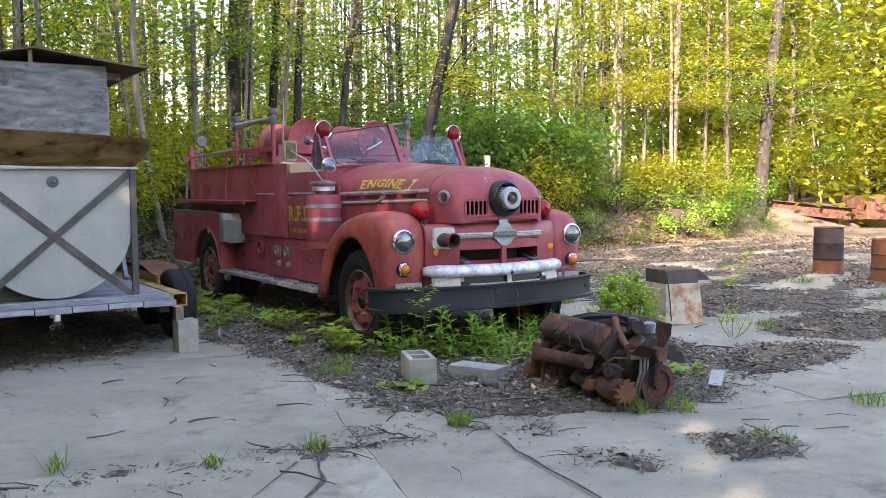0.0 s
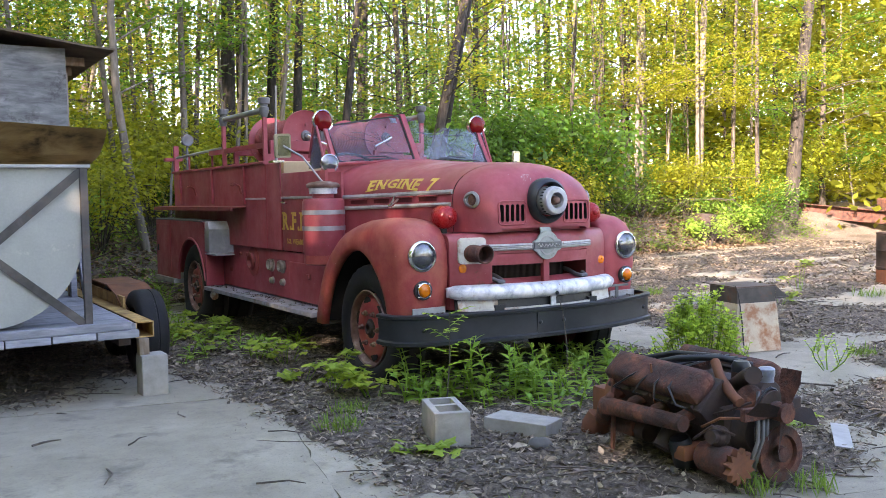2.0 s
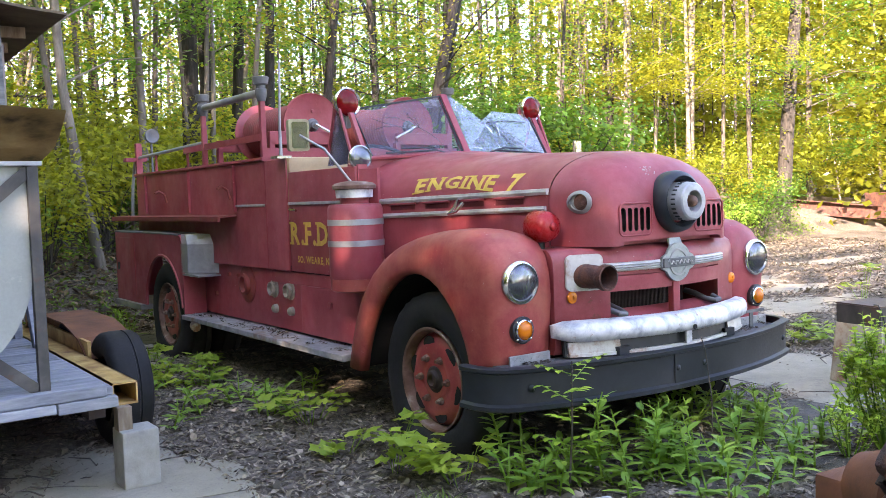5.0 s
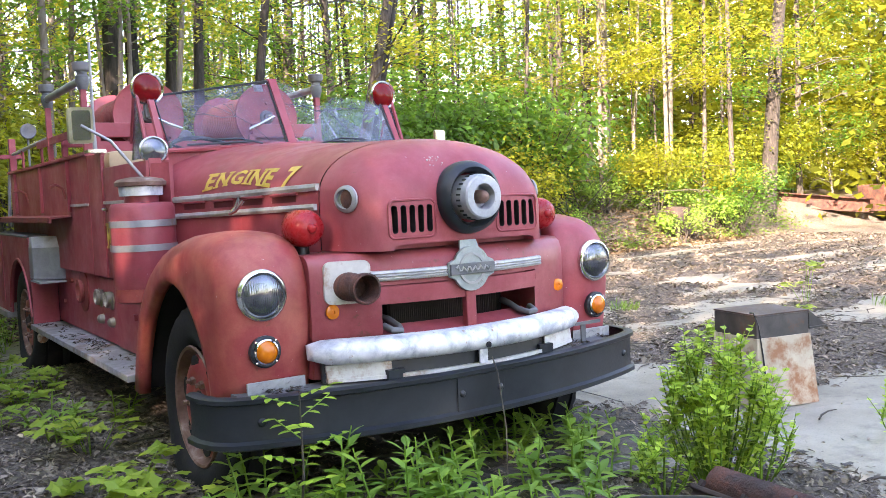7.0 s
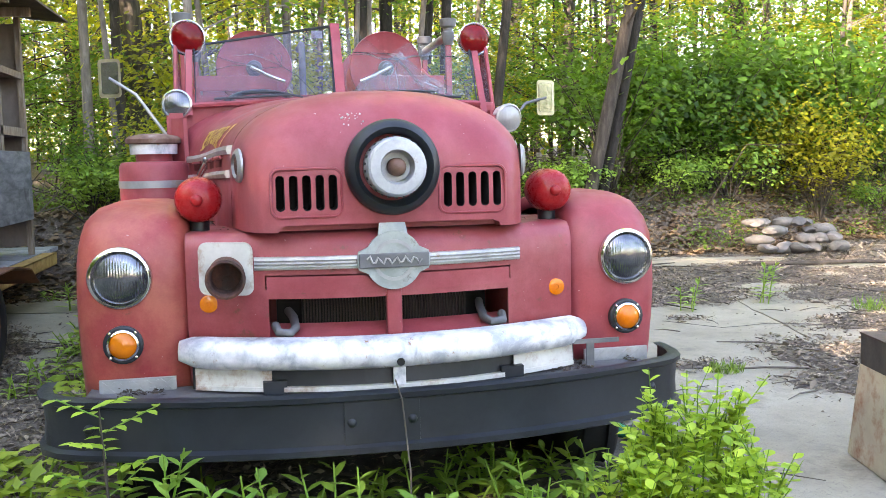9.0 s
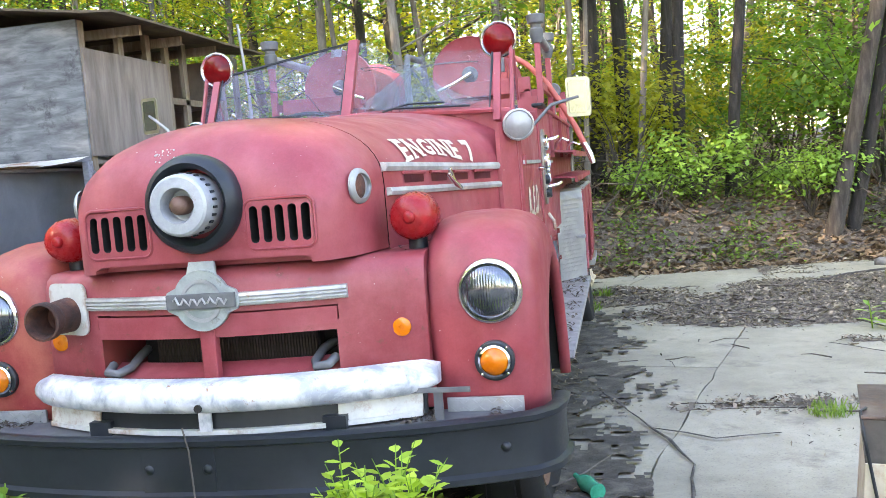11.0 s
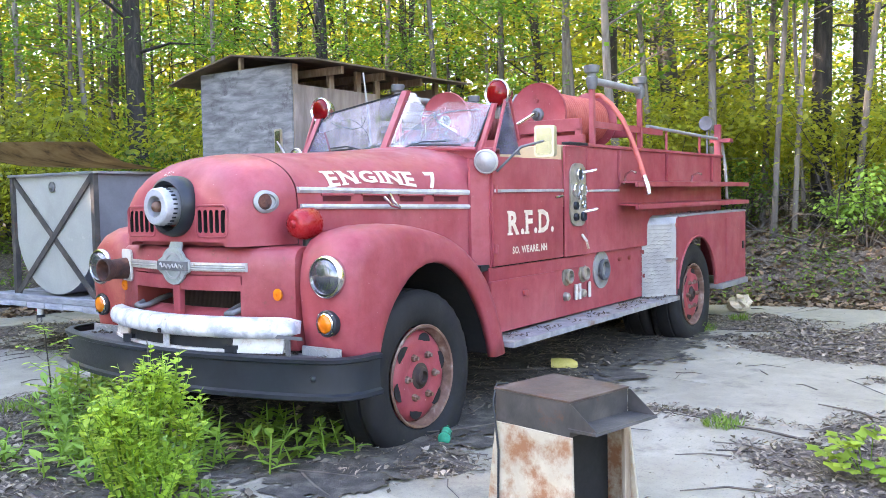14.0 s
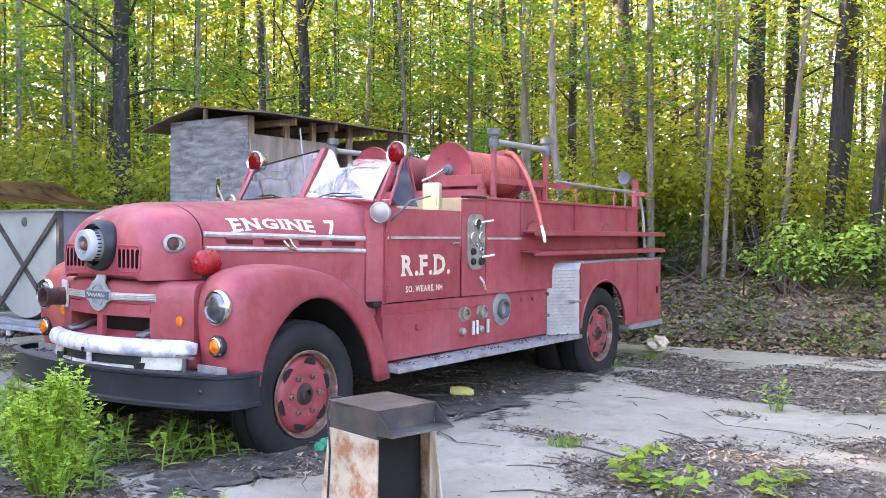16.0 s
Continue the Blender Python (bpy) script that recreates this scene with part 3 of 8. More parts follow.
        part("bonnet_catch", tube(B(), [(x, y - 0.05, 1.35), (x + s * 0.03, y - 0.02, 1.30), (x + s * 0.035, y + 0.05, 1.285), (x + s * 0.01, y + 0.03, 1.32), (x, y, 1.37)], 0.009, 6), CHROME, T, smooth=60)
        # oval side port on the nose
        yy, zz = -0.005, 1.335
        q = Matrix.Translation((s * (hood_x(yy, zz) + 0.0), yy, zz)) @ Matrix.Rotation(s * radians(-12), 4, "Z")
        bm = B()
        lathe(bm, ((0.060, 0.0), (0.060, 0.008), (0.050, 0.016), (0.043, 0.018), (0.042, 0.006), (0.0, 0.006)), (0, 0, 0), (s, 0, 0), 26)
        for vv in bm.verts:
            vv.co.y *= 1.0 + (0.45 if vv.co.y > 0 else 0.1)
        bmesh.ops.transform(bm, matrix=q, verts=bm.verts)
        port = part("side_port", bm, ALU, T, "chrome teardrop side port", smooth=40)
        bm = lathe(B(), ((0.042, 0.008), (0.030, 0.014), (0, 0.016)), (0, 0, 0), (s, 0, 0), 16)
        bmesh.ops.transform(bm, matrix=q, verts=bm.verts)
        part("port_lens", bm, RUST, port)

    # lower front panel with grille openings
    def fy(x):
        return -0.175 + 0.33 * x * x

    xs = [-0.712 + 1.424 * i / 32 for i in range(33)]
    zsec = ((0.565, 0.02), (0.60, 0.0), (0.98, 0.0), (1.04, 0.004), (1.075, 0.02), (1.095, 0.05), (1.10, 0.12), (1.10, 0.45), (0.565, 0.45))
    grille = part("grille_panel", loft(B(), [[(x, (fy(x) if abs(x) < 0.66 else fy(0.66) + (abs(x) - 0.66) * 0.6) + d, z) for z, d in zsec] for x in xs], True, True), RED_RUSTY, T, "faded red grille panel with wide mouth")
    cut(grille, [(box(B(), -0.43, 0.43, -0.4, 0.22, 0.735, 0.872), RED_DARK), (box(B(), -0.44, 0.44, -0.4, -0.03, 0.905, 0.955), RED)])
    grille.data.shade_smooth()
    grille.data.set_sharp_from_angle(angle=radians(35))
    part("grille_lip", loft(B(), [[(x, fy(x) - 0.004, 0.95), (x, fy(x) + 0.015, 0.94), (x, fy(x) + 0.075, 0.905), (x, fy(x) + 0.075, 0.89), (x, fy(x) - 0.002, 0.893), (x, fy(x) - 0.002, 0.903)] for x in [-0.435 + 0.87 * i / 12 for i in range(13)]], True, True), RED, grille)
    part("grille_bar", box(B(), -0.027, 0.027, fy(0) - 0.008, fy(0) + 0.03, 0.70, 0.90, 0.006), RED, grille)
    part("grille_sill", loft(B(), [[(x, fy(x) - 0.006, 0.725), (x, fy(x) + 0.11, 0.768), (x, fy(x) + 0.11, 0.735), (x, fy(x) - 0.006, 0.71)] for x in [-0.43 + 0.86 * i / 10 for i in range(11)]], True, True), RED, grille)
    rad = part("radiator", box(B(), -0.31, 0.31, 0.05, 0.09, 0.72, 0.88), RECESS_SHADE, T, "dark radiator core")
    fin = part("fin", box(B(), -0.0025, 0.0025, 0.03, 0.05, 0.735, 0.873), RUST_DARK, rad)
    for i in range(56):
        f = fin if i == 0 else part("fin", fin.data, None, rad)
        f.location.x = -0.30 + 0.60 * i / 55
    for s in (-1, 1):
        part("tow_hook", tube(B(), [(s * 0.36, 0.06, 0.80), (s * 0.345, -0.02, 0.79), (s * 0.34, -0.10, 0.765), (s * 0.36, -0.15, 0.755), (s * 0.40, -0.145, 0.76), (s * 0.41, -0.09, 0.775)], 0.016, 8), GREY_STEEL, T, "rusty tow hook", smooth=60)
    # chrome strip and badge
    for s in (-1, 1):
        rows = [[(x, fy(x) - d, z) for d, z in ((0.0, 0.973), (0.014, 0.976), (0.018, 0.985), (0.012, 0.990), (0.019, 0.996), (0.012, 1.002), (0.018, 1.008), (0.014, 1.018), (0, 1.02))] for x in [s * (0.105 + 0.37 * i / 8) for i in range(9)]]
        part("grille_trim", loft(B(), rows, True, True), TRIM, T, "ribbed chrome grille strip", smooth=30)
    by = fy(0)
    badge = part("badge", plate(B(), [(0.10 * math.cos(a) * (1.28 if abs(math.sin(a)) < 0.42 else 1.0), 0.102 * math.sin(a)) for a in [2 * math.pi * i / 40 for i in range(40)]], 0.016, lambda u, v, k: (u, by - 0.006 - k, 1.0 + v)), BADGE, T, "tarnished metal nose badge", smooth=30)
    part("badge_stem", plate(B(), [(-0.055, 0.07), (0.055, 0.07), (0.04, 0.155), (-0.04, 0.155)], 0.012, lambda u, v, k: (u, by - 0.004 - k + max(0, v - 0.1) * 0.5, 1.0 + v)), BADGE, badge)
    part("badge_ring", lathe(B(), ((0.060, 0.0), (0.072, 0.0), (0.072, 0.006), (0.060, 0.006), (0.060, 0.0)), (0, by - 0.021, 1.0), (0, -1, 0), 30), ALU, badge)
    part("badge_band", box(B(), -0.122, 0.122, by - 0.034, by - 0.02, 0.975, 1.025, 0.004), GREY_STEEL, badge)
    part("badge_script", tube(B(), [(-0.095 + 0.0095 * i, by - 0.036, 1.0 + 0.012 * math.sin(i * 1.9) + (0.006 if i in (0, 1) else 0)) for i in range(21)], 0.0042, 5), TRIM, badge, "raised script shape")
    # front fenders
    P = [(0.045, 0.47), (0.022, 0.60), (0.006, 0.75), (-0.003, 0.90), (0.003, 1.00), (0.026, 1.085), (0.078, 1.145), (0.16, 1.182), (0.29, 1.203), (0.44, 1.207), (0.62, 1.195), (0.80, 1.165), (0.96, 1.122), (1.10, 1.055), (1.23, 0.965), (1.34, 0.85), (1.43, 0.70), (1.50, 0.53), (1.545, 0.36)]
    A = [(0.20, 0.47), (0.205, 0.52), (0.22, 0.585), (0.245, 0.655), (0.285, 0.73), (0.335, 0.80), (0.40, 0.865), (0.47, 0.92), (0.55, 0.962), (0.64, 0.988), (0.73, 0.993), (0.83, 0.975), (0.93, 0.93), (1.02, 0.868), (1.10, 0.79), (1.17, 0.70), (1.235, 0.59), (1.285, 0.47), (1.315, 0.36)]
    for s in (-1, 1):
        rows = []
        for (py, pz), (ay, az) in zip(P, A):
            d = Vector((ay - py, az - pz))
            L = d.length
            d /= L

            def at(x, k):
                return (s * x, py + d.x * k, pz + d.y * k)
            rows.append([at(0.705, 0.11), at(0.712, 0.055), at(0.735, 0.022), at(0.80, 0.004), at(0.90, 0.0), at(0.98, 0.01), at(1.035, 0.034), at(1.07, 0.075), at(1.087, min(0.13, L * 0.8)), at(1.094, L * 0.9), at(1.092, L), at(1.075, L + 0.012), at(1.045, L + 0.012)])
        f = part("front_fender", loft(B(), rows), RED if s > 0 else RED_WORN, T, "faded red rounded front fender" if s > 0 else "sun-bleached red rounded front fender", smooth=70)
        mod = f.modifiers.new("thick", "SOLIDIFY")
        mod.thickness, mod.offset = 0.008, -1 if s > 0 else 1
        # wheel housing behind the arch, its shade painted near-black
        part("wheel_well", loft(B(), [[(s * x, y + (0.02 if y < 0.7 else -0.02) * 0, z + 0.02) for x in (0.45, 1.05)] for y, z in A], False), RECESS_SHADE, T)
        part("wheel_well_wall", box(B(), min(s * 0.44, s * 0.45), max(s * 0.44, s * 0.45), 0.10, 1.40, 0.36, 1.07), RECESS_SHADE, T)
        # headlight
        hl = part("headlight", lathe(B(), ((0.100, 0.0), (0.108, 0.03), (0.110, 0.052), (0.104, 0.064), (0.096, 0.066), (0.091, 0.056)), (s * 0.932, 0.044, 0.955), (0, -1, 0), 36), CHROME, T, "round headlight with chrome ring", smooth=50)
        part("headlight_lens", lathe(B(), ((0.093, 0.052), (0.085, 0.066), (0.06, 0.078), (0.03, 0.083), (0, 0.084)), (s * 0.932, 0.044, 0.955), (0, -1, 0), 32), LENS, hl, "ribbed clear headlight lens", smooth=60)
        tl = part("turn_signal", lathe(B(), ((0.066, 0.0), (0.068, 0.032), (0.060, 0.036), (0.052, 0.034)), (s * 0.932, 0.018, 0.722), (0, -1, 0), 26), BLACK, T, "round amber turn signal in black rim", smooth=40)
        part("signal_ring", lathe(B(), ((0.054, 0.034), (0.054, 0.042), (0.047, 0.046), (0.045, 0.036)), (s * 0.932, 0.018, 0.722), (0, -1, 0), 26), CHROME, tl, smooth=40)
        part("signal_lens", lathe(B(), ((0.047, 0.036), (0.042, 0.05), (0.022, 0.058), (0, 0.06)), (s * 0.932, 0.018, 0.722), (0, -1, 0), 22), AMBER, tl, "amber plastic lens", smooth=60)
        for k in range(4):
            a = math.pi / 4 + k * math.pi / 2
            part("screw", lathe(B(), ((0.006, 0.034), (0.005, 0.04), (0, 0.041)), (s * 0.932 + 0.061 * math.cos(a), 0.018, 0.722 + 0.061 * math.sin(a)), (0, -1, 0), 8), CHROME, tl)
        # round orange reflector
        rf = part("reflector", lathe(B(), ((0.031, 0), (0.031, 0.008), (0.022, 0.012), (0.008, 0.012), (0.007, 0.008), (0, 0.008)), (s * 0.635, -0.045, 0.857), (0, -1, 0), 22), AMBER, T, "round orange reflector", smooth=40)
        # tread plate at the fender foot
        tp = part("tread_plate", box(B(), min(s * 0.76, s * 1.02), max(s * 0.76, s * 1.02), -0.012, 0.0, 0.515, 0.60, 0.002), ALU, T, "aluminium chequer plate")
        bm = B()
        for i in range(10):
            for j in range(3):
                box(bm, -0.011, 0.011, -0.0022, 0.0022, -0.003, 0.003, 0, Matrix.Translation((s * (0.78 + 0.0245 * i), -0.013, 0.533 + 0.026 * j)) @ Matrix.Rotation(radians(40 if (i + j) % 2 else -40), 4, "Y"))
        part("tread_studs", bm, ALU, tp)
        # catwalk between fender and bonnet, with dead leaves in it
        part("catwalk", box(B(), min(s * 0.50, s * 0.715), max(s * 0.50, s * 0.715), 0.10, 1.55, 1.06, 1.082), RED_DARK, T)
        # red fender beacon
        bc = part("beacon", lathe(B(), ((0, 0.085), (0.035, 0.083), (0.066, 0.07), (0.081, 0.035), (0.084, -0.005), (0.084, -0.05), (0.075, -0.062), (0.05, -0.065), (0, -0.065)), (s * 0.667, 0.13, 1.215), (0, -1, 0), 28), BEACON_RED, T, "red glass fender beacon", smooth=50)
        part("beacon_button", lathe(B(), ((0.022, 0.083), (0.020, 0.095), (0.012, 0.10), (0, 0.10)), (s * 0.667, 0.13, 1.215), (0, -1, 0), 16), BEACON_RED, bc, smooth=50)
        part("beacon_foot", cyl(B(), (s * 0.667, 0.16, 1.07), (s * 0.667, 0.16, 1.15), 0.035), BLACK, bc, smooth=40)
        # clearance strip: wheel, tyre
    for x, y, s, wide in ((0.89, 0.683, 1, 0.26), (-0.89, 0.683, -1, 0.26), (0.93, 4.93, 1, 0.26), (-0.93, 4.93, -1, 0.26), (0.64, 4.93, 1, 0.26), (-0.64, 4.93, -1, 0.26)):
        wheel(T, x, y, s, y < 2)
    # chrome bumper blade
    def cy(x):
        return -0.285 + 0.36 * x * x

    rows = []
    for i in range(31):
        x = -0.745 + 1.49 * i / 30
        e = max(0, abs(x) - 0.66) / 0.085
        rows.append([(x, cy(x) + d + e * 0.02, 0.690 + z * (1 - 0.4 * e * e)) for d, z in ((0.06, -0.05), (0.02, -0.05), (-0.004, -0.04), (-0.014, -0.015), (-0.012, 0.012), (0.0, 0.036), (0.022, 0.05), (0.07, 0.055))])
    part("bumper_blade", loft(B(), rows, True, True), FLAKED, T, "flaking chrome bumper blade with rust specks", smooth=60)
    # small near-black disc paints the hole's shade on the blade
    part("starter_hole", lathe(B(), ((0.0, 0.0), (0.014, 0.0), (0.013, 0.006), (0, 0.006)), (0.0, cy(0) - 0.013, 0.664), (0, -1, 0), 12), RECESS_SHADE, T)
    part("apron", loft(B(), [[(x, cy(x) + 0.06, 0.65), (x, cy(x) + 0.05, 0.56), (x, cy(x) + 0.07, 0.56), (x, cy(x) + 0.08, 0.65)] for x in [-0.70 + 1.40 * i / 12 for i in range(13)]], True, True), BLACK, T)
    for x in (-0.56, 0.56):
        part("apron_plate", loft(B(), [[(x + k, cy(x + k) + 0.045, 0.635), (x + k, cy(x + k) + 0.035, 0.568), (x + k, cy(x + k) + 0.045, 0.568), (x + k, cy(x + k) + 0.055, 0.635)] for k in (-0.13, -0.04, 0.05, 0.13)], True, True), WHITE, T, "white painted apron plate")
    part("apron_rail", loft(B(), [[(x, cy(x) + 0.030, 0.578), (x, cy(x) + 0.030, 0.562), (x, cy(x) + 0.052, 0.562), (x, cy(x) + 0.052, 0.578)] for x in [-0.69 + 1.38 * i / 14 for i in range(15)]], True, True), WHITE, T, "chipped white rail under the blade")
    part("crank_tab", box(B(), -0.022, 0.022, -0.262, -0.25, 0.575, 0.645, 0.003), FLAKED, T)
    # big black bumper
    path = []
    for i in range(41):
        x = -1.0 + 2.0 * i / 40
        path.append((x * 1.02 - 0.04, -0.325 + 0.17 * abs(x) ** 2.2))
    path = [(-1.215, 0.12), (-1.21, 0.02), (-1.185, -0.06), (-1.13, -0.12)] + path + [(1.06, -0.12), (1.115, -0.06), (1.14, 0.02), (1.145, 0.14)]
    prof = ((0.045, 0.365), (0.0, 0.362), (-0.022, 0.372), (-0.022, 0.392), (-0.004, 0.402), (0.0, 0.47), (-0.004, 0.545), (-0.018, 0.552), (-0.02, 0.570), (0.0, 0.578), (0.03, 0.575), (0.012, 0.56), (0.012, 0.385), (0.045, 0.378))
    rows = []
    for i, (x, y) in enumerate(path):
        a, b = Vector(path[max(i - 1, 0)]), Vector(path[min(i + 1, len(path) - 1)])
        d = (b - a).normalized()
        nn = Vector((-d.y, d.x))        # inward
        rows.append([(x + nn.x * k, y + nn.y * k, z) for k, z in prof])
    bumper = part("front_bumper", loft(B(), rows, True, True), BLACK, T, "black steel wrap-round front bumper", smooth=35)
    for x in (-0.175, 0.03, 0.97, -1.03):
        yy = min(path, key=lambda p: abs(p[0] - x))[1]
        part("bumper_bolt", lathe(B(), ((0.018, 0), (0.016, 0.009), (0.008, 0.014), (0, 0.015)), (x, yy - 0.001, 0.475), (0, -1, 0), 12), BLACK, bumper, smooth=50)
    part("bumper_joint", box(B(), -0.20, 0.055, -0.332, -0.327, 0.395, 0.55, 0.002), BLACK, bumper)
    rows = [[(x, y + 0.02, 0.553), (x, min(y + 0.5, 0.02 if abs(x) < 1.0 else 0.10), 0.553), (x, min(y + 0.5, 0.02 if abs(x) < 1.0 else 0.10), 0.535), (x, y + 0.02, 0.535)] for x, y in path[4:45]]
    part("bumper_deck", loft(B(), rows, True, True), GREY_STEEL, T, "grey bumper shelf with dead leaves")
    for s in (-1, 1):
        part("frame_rail", box(B(), s * 0.42 - 0.04, s * 0.42 + 0.04, -0.2, 6.4, 0.42, 0.60), BLACK, T)
    part("front_axle", cyl(B(), (-0.85, 0.683, 0.33), (0.85, 0.683, 0.33), 0.05), BLACK, T)
    part("rear_axle", cyl(B(), (-0.85, 4.93, 0.38), (0.85, 4.93, 0.38), 0.07), BLACK, T)
    # solid near-black block holds the bay's shade in its colour
    part("engine_bay", box(B(), -0.40, 0.40, 0.12, 1.5, 0.5, 1.05), RECESS_SHADE, T)
    # horn pipe through a plate
    hp = part("horn_plate", plate(B(), rounded(-0.665, -0.478, 0.888, 1.072, 0.03), 0.012, lambda u, v, k: (u, fy(u) - 0.003 - k, v)), WHITE, T, "chipped white mounting plate")
    part("intake_pipe", lathe(B(), ((0.063, -0.02), (0.060, 0.05), (0.056, 0.11), (0.062, 0.125), (0.066, 0.135), (0.066, 0.165), (0.058, 0.168), (0.052, 0.15), (0.048, 0.06), (0, 0.05)), (-0.568, -0.075, 0.962), (0, -1, 0), 28), RUST, hp, "rusty open intake pipe", smooth=40)
    # licence bracket
    part("licence_bracket", box(B(), 0.64, 0.86, -0.115, -0.107, 0.645, 0.662, 0.001), GREY_STEEL, T, "empty rusty licence plate bracket")
    part("licence_post", box(B(), 0.735, 0.765, -0.105, -0.097, 0.55, 0.645), GREY_STEEL, T)

    # cab
    for s in (-1, 1):
        X = lambda a, b: (min(s * a, s * b), max(s * a, s * b))
        part("cowl_side", loft(B(), [[(s * hood_x(1.55, 1.3), 1.50, z), (s * 0.885, 1.61, z), (s * 0.87, 1.61, z), (s * (hood_x(1.55, 1.3) - 0.02), 1.50, z)] for z in (0.86, 1.05, 1.2, 1.40, 1.50, 1.58)], True, True), RED, T, smooth=40)
        part("cowl_lower", loft(B(), [[(s * (spline(HOOD, y)[0] - k), y, z) for k, z in ((0.012, 1.12), (0.004, 1.08), (0.004, 0.44), (0.03, 0.44), (0.03, 1.12))] for y in (1.24, 1.3, 1.4, 1.5, 1.6, 1.63)], True, True), RED, T, smooth=40)
        xo = 0.905
        part("door_jamb", box(B(), *X(0.82, 0.888), 1.605, 1.66, 0.88, 1.61), RED, T)
        door = part("cab_door", box(B(), *X(xo - 0.04, xo), 1.62, 2.59, 0.885, 1.60, 0.008), RED, T, "faded red cab door with lettering", smooth=40)
        rgt = s > 0
        col = CREAM if rgt else GOLD
        me = lettering("R.F.D.", 0.215, 0.7)
        w = max(v.co.x for v in me.vertices)
        for v in me.vertices:
            u = v.co.x / w
            v.co = Vector((s * (xo + 0.003 + v.co.z), (1.785 + 0.65 * u) if rgt else (2.585 - 0.64 * u), 1.088 + v.co.y))
        part("door_letters", me, col, door, "cream R.F.D. lettering" if rgt else "gold R.F.D. lettering")
        me = lettering("SO. WEARE, NH", 0.066, 1.0, False)
        w = max(v.co.x for v in me.vertices)
        for v in me.vertices:
            u = v.co.x / w
            v.co = Vector((s * (xo + 0.003), (1.85 + 0.48 * u) if rgt else (2.475 - 0.52 * u), 0.955 + v.co.y))
        part("town_letters", me, col, door)
        part("door_handle", tube(B(), [(s * (xo + 0.0), 2.53, 1.335), (s * (xo + 0.03), 2.53, 1.335), (s * (xo + 0.035), 2.50, 1.332), (s * (xo + 0.03), 2.42, 1.325)], 0.009, 8), CHROME, door, "chrome door handle", smooth=60)
        for z in (0.97, 1.36):
            part("door_hinge", cyl(B(), (s * (xo + 0.004), 1.645, z), (s * (xo + 0.004), 1.645, z + 0.055), 0.014), RED, door, smooth=40)
        part("door_trim", box(B(), *X(xo, xo + 0.012), 1.63, 2.585, 1.365, 1.385, 0.003), TRIM, door)
        part("pump_panel", box(B(), *X(0.90, 0.915), 2.60, 2.955, 0.885, 1.70, 0.004), RED, T)
        part("sill_panel", box(B(), *X(0.84, 0.893), 1.58, 2.965, 0.788, 0.876, 0.006), RED, T)
        lp = part("battery_box", box(B(), *X(0.70, 0.905), 1.58, 2.46, 0.445, 0.79, 0.01), RED, T, "red battery box below the door")
        part("box_latch", box(B(), *X(0.905, 0.925), 1.98, 2.03, 0.66, 0.70, 0.004), RED, lp)
        part("lower_skirt", box(B(), *X(0.85, 0.88), 2.46, 4.40, 0.44, 0.882, 0.004), RED, T)
        bodyside = part("body_side", box(B(), *X(0.885, 0.915), 2.965, 6.17, 0.885, 1.705, 0.006), RED, T, "faded red hose body side panel")
        part("body_rim", box(B(), *X(0.86, 0.935), 2.96, 6.19, 1.705, 1.73, 0.005), RED, bodyside)
        part("body_trim", box(B(), *X(0.915, 0.925), 2.98, 3.55, 1.36, 1.378, 0.003), TRIM, bodyside)
        for y in (3.55, 4.6, 5.85):
            part("body_stake", box(B(), *X(0.915, 0.94), y - 0.02, y + 0.02, 1.40 if s > 0 else 1.32, 1.70, 0.004), RED, bodyside)
        # discharge ports and suction inlet
        for y in (2.67, 2.945):
            d = part("discharge_port", lathe(B(), ((0.07, 0), (0.07, 0.010), (0.045, 0.014), (0.04, 0.022), (0.054, 0.025), (0.054, 0.042), (0.044, 0.046), (0.038, 0.02), (0, 0.02)), (s * 0.88, y, 0.735), (s, 0, 0), 22), PANEL, T, "tarnished brass discharge port", smooth=40)
            part("valve_stem", lathe(B(), ((0.035, 0), (0.03, 0.03), (0.018, 0.04), (0, 0.045)), (s * 0.88, y - 0.02, 0.585), (s, 0, 0), 14), PANEL, d, smooth=40)
        if rgt:
            for y in (2.80, 2.86, 3.03):
                part("drain_lever", box(B(), 0.89, 0.905, y - 0.016, y + 0.016, 0.545, 0.665, 0.004), WHITE, T, "white drain lever")
        su = part("suction_inlet", lathe(B(), ((0.15, 0), (0.15, 0.010), (0.10, 0.014), (0.075, 0.016), (0.0, 0.016)), (s * 0.88, 3.27 if rgt else 3.45, 0.74), (s, 0, 0), 30), ALU if rgt else RED_DARK, T, "large suction inlet with round flange", smooth=40)
        part("inlet_pipe", lathe(B(), ((0.078, 0.01), (0.076, 0.022), (0.086, 0.026), (0.086, 0.048), (0.066, 0.052), (0.058, 0.012), (0, 0.012)), (s * 0.88, 3.27 if rgt else 3.45, 0.74), (s, 0, 0), 26), GREY_STEEL if rgt else RED_DARK, su, "dark inlet pipe", smooth=40)
        for y, z in ((3.62, 0.80), (3.82, 0.80), (4.1, 0.83), (4.12, 0.62)):
            part("stud", lathe(B(), ((0.02, 0), (0.018, 0.02), (0, 0.022)), (s * 0.88, y, z), (s, 0, 0), 10), RED_DARK, T)
        # running board
        rb = part("running_board", box(B(), *X(0.80, 1.105), 1.52, 4.43, 0.385, 0.425, 0.006), BOARD, T, "dull aluminium running board littered with leaves")
        # rear fender box
        out = [(4.40, 0.43), (4.40, 1.06), (4.43, 1.115), (4.50, 1.14), (6.45, 1.14), (6.45, 0.43), (5.50, 0.43)]
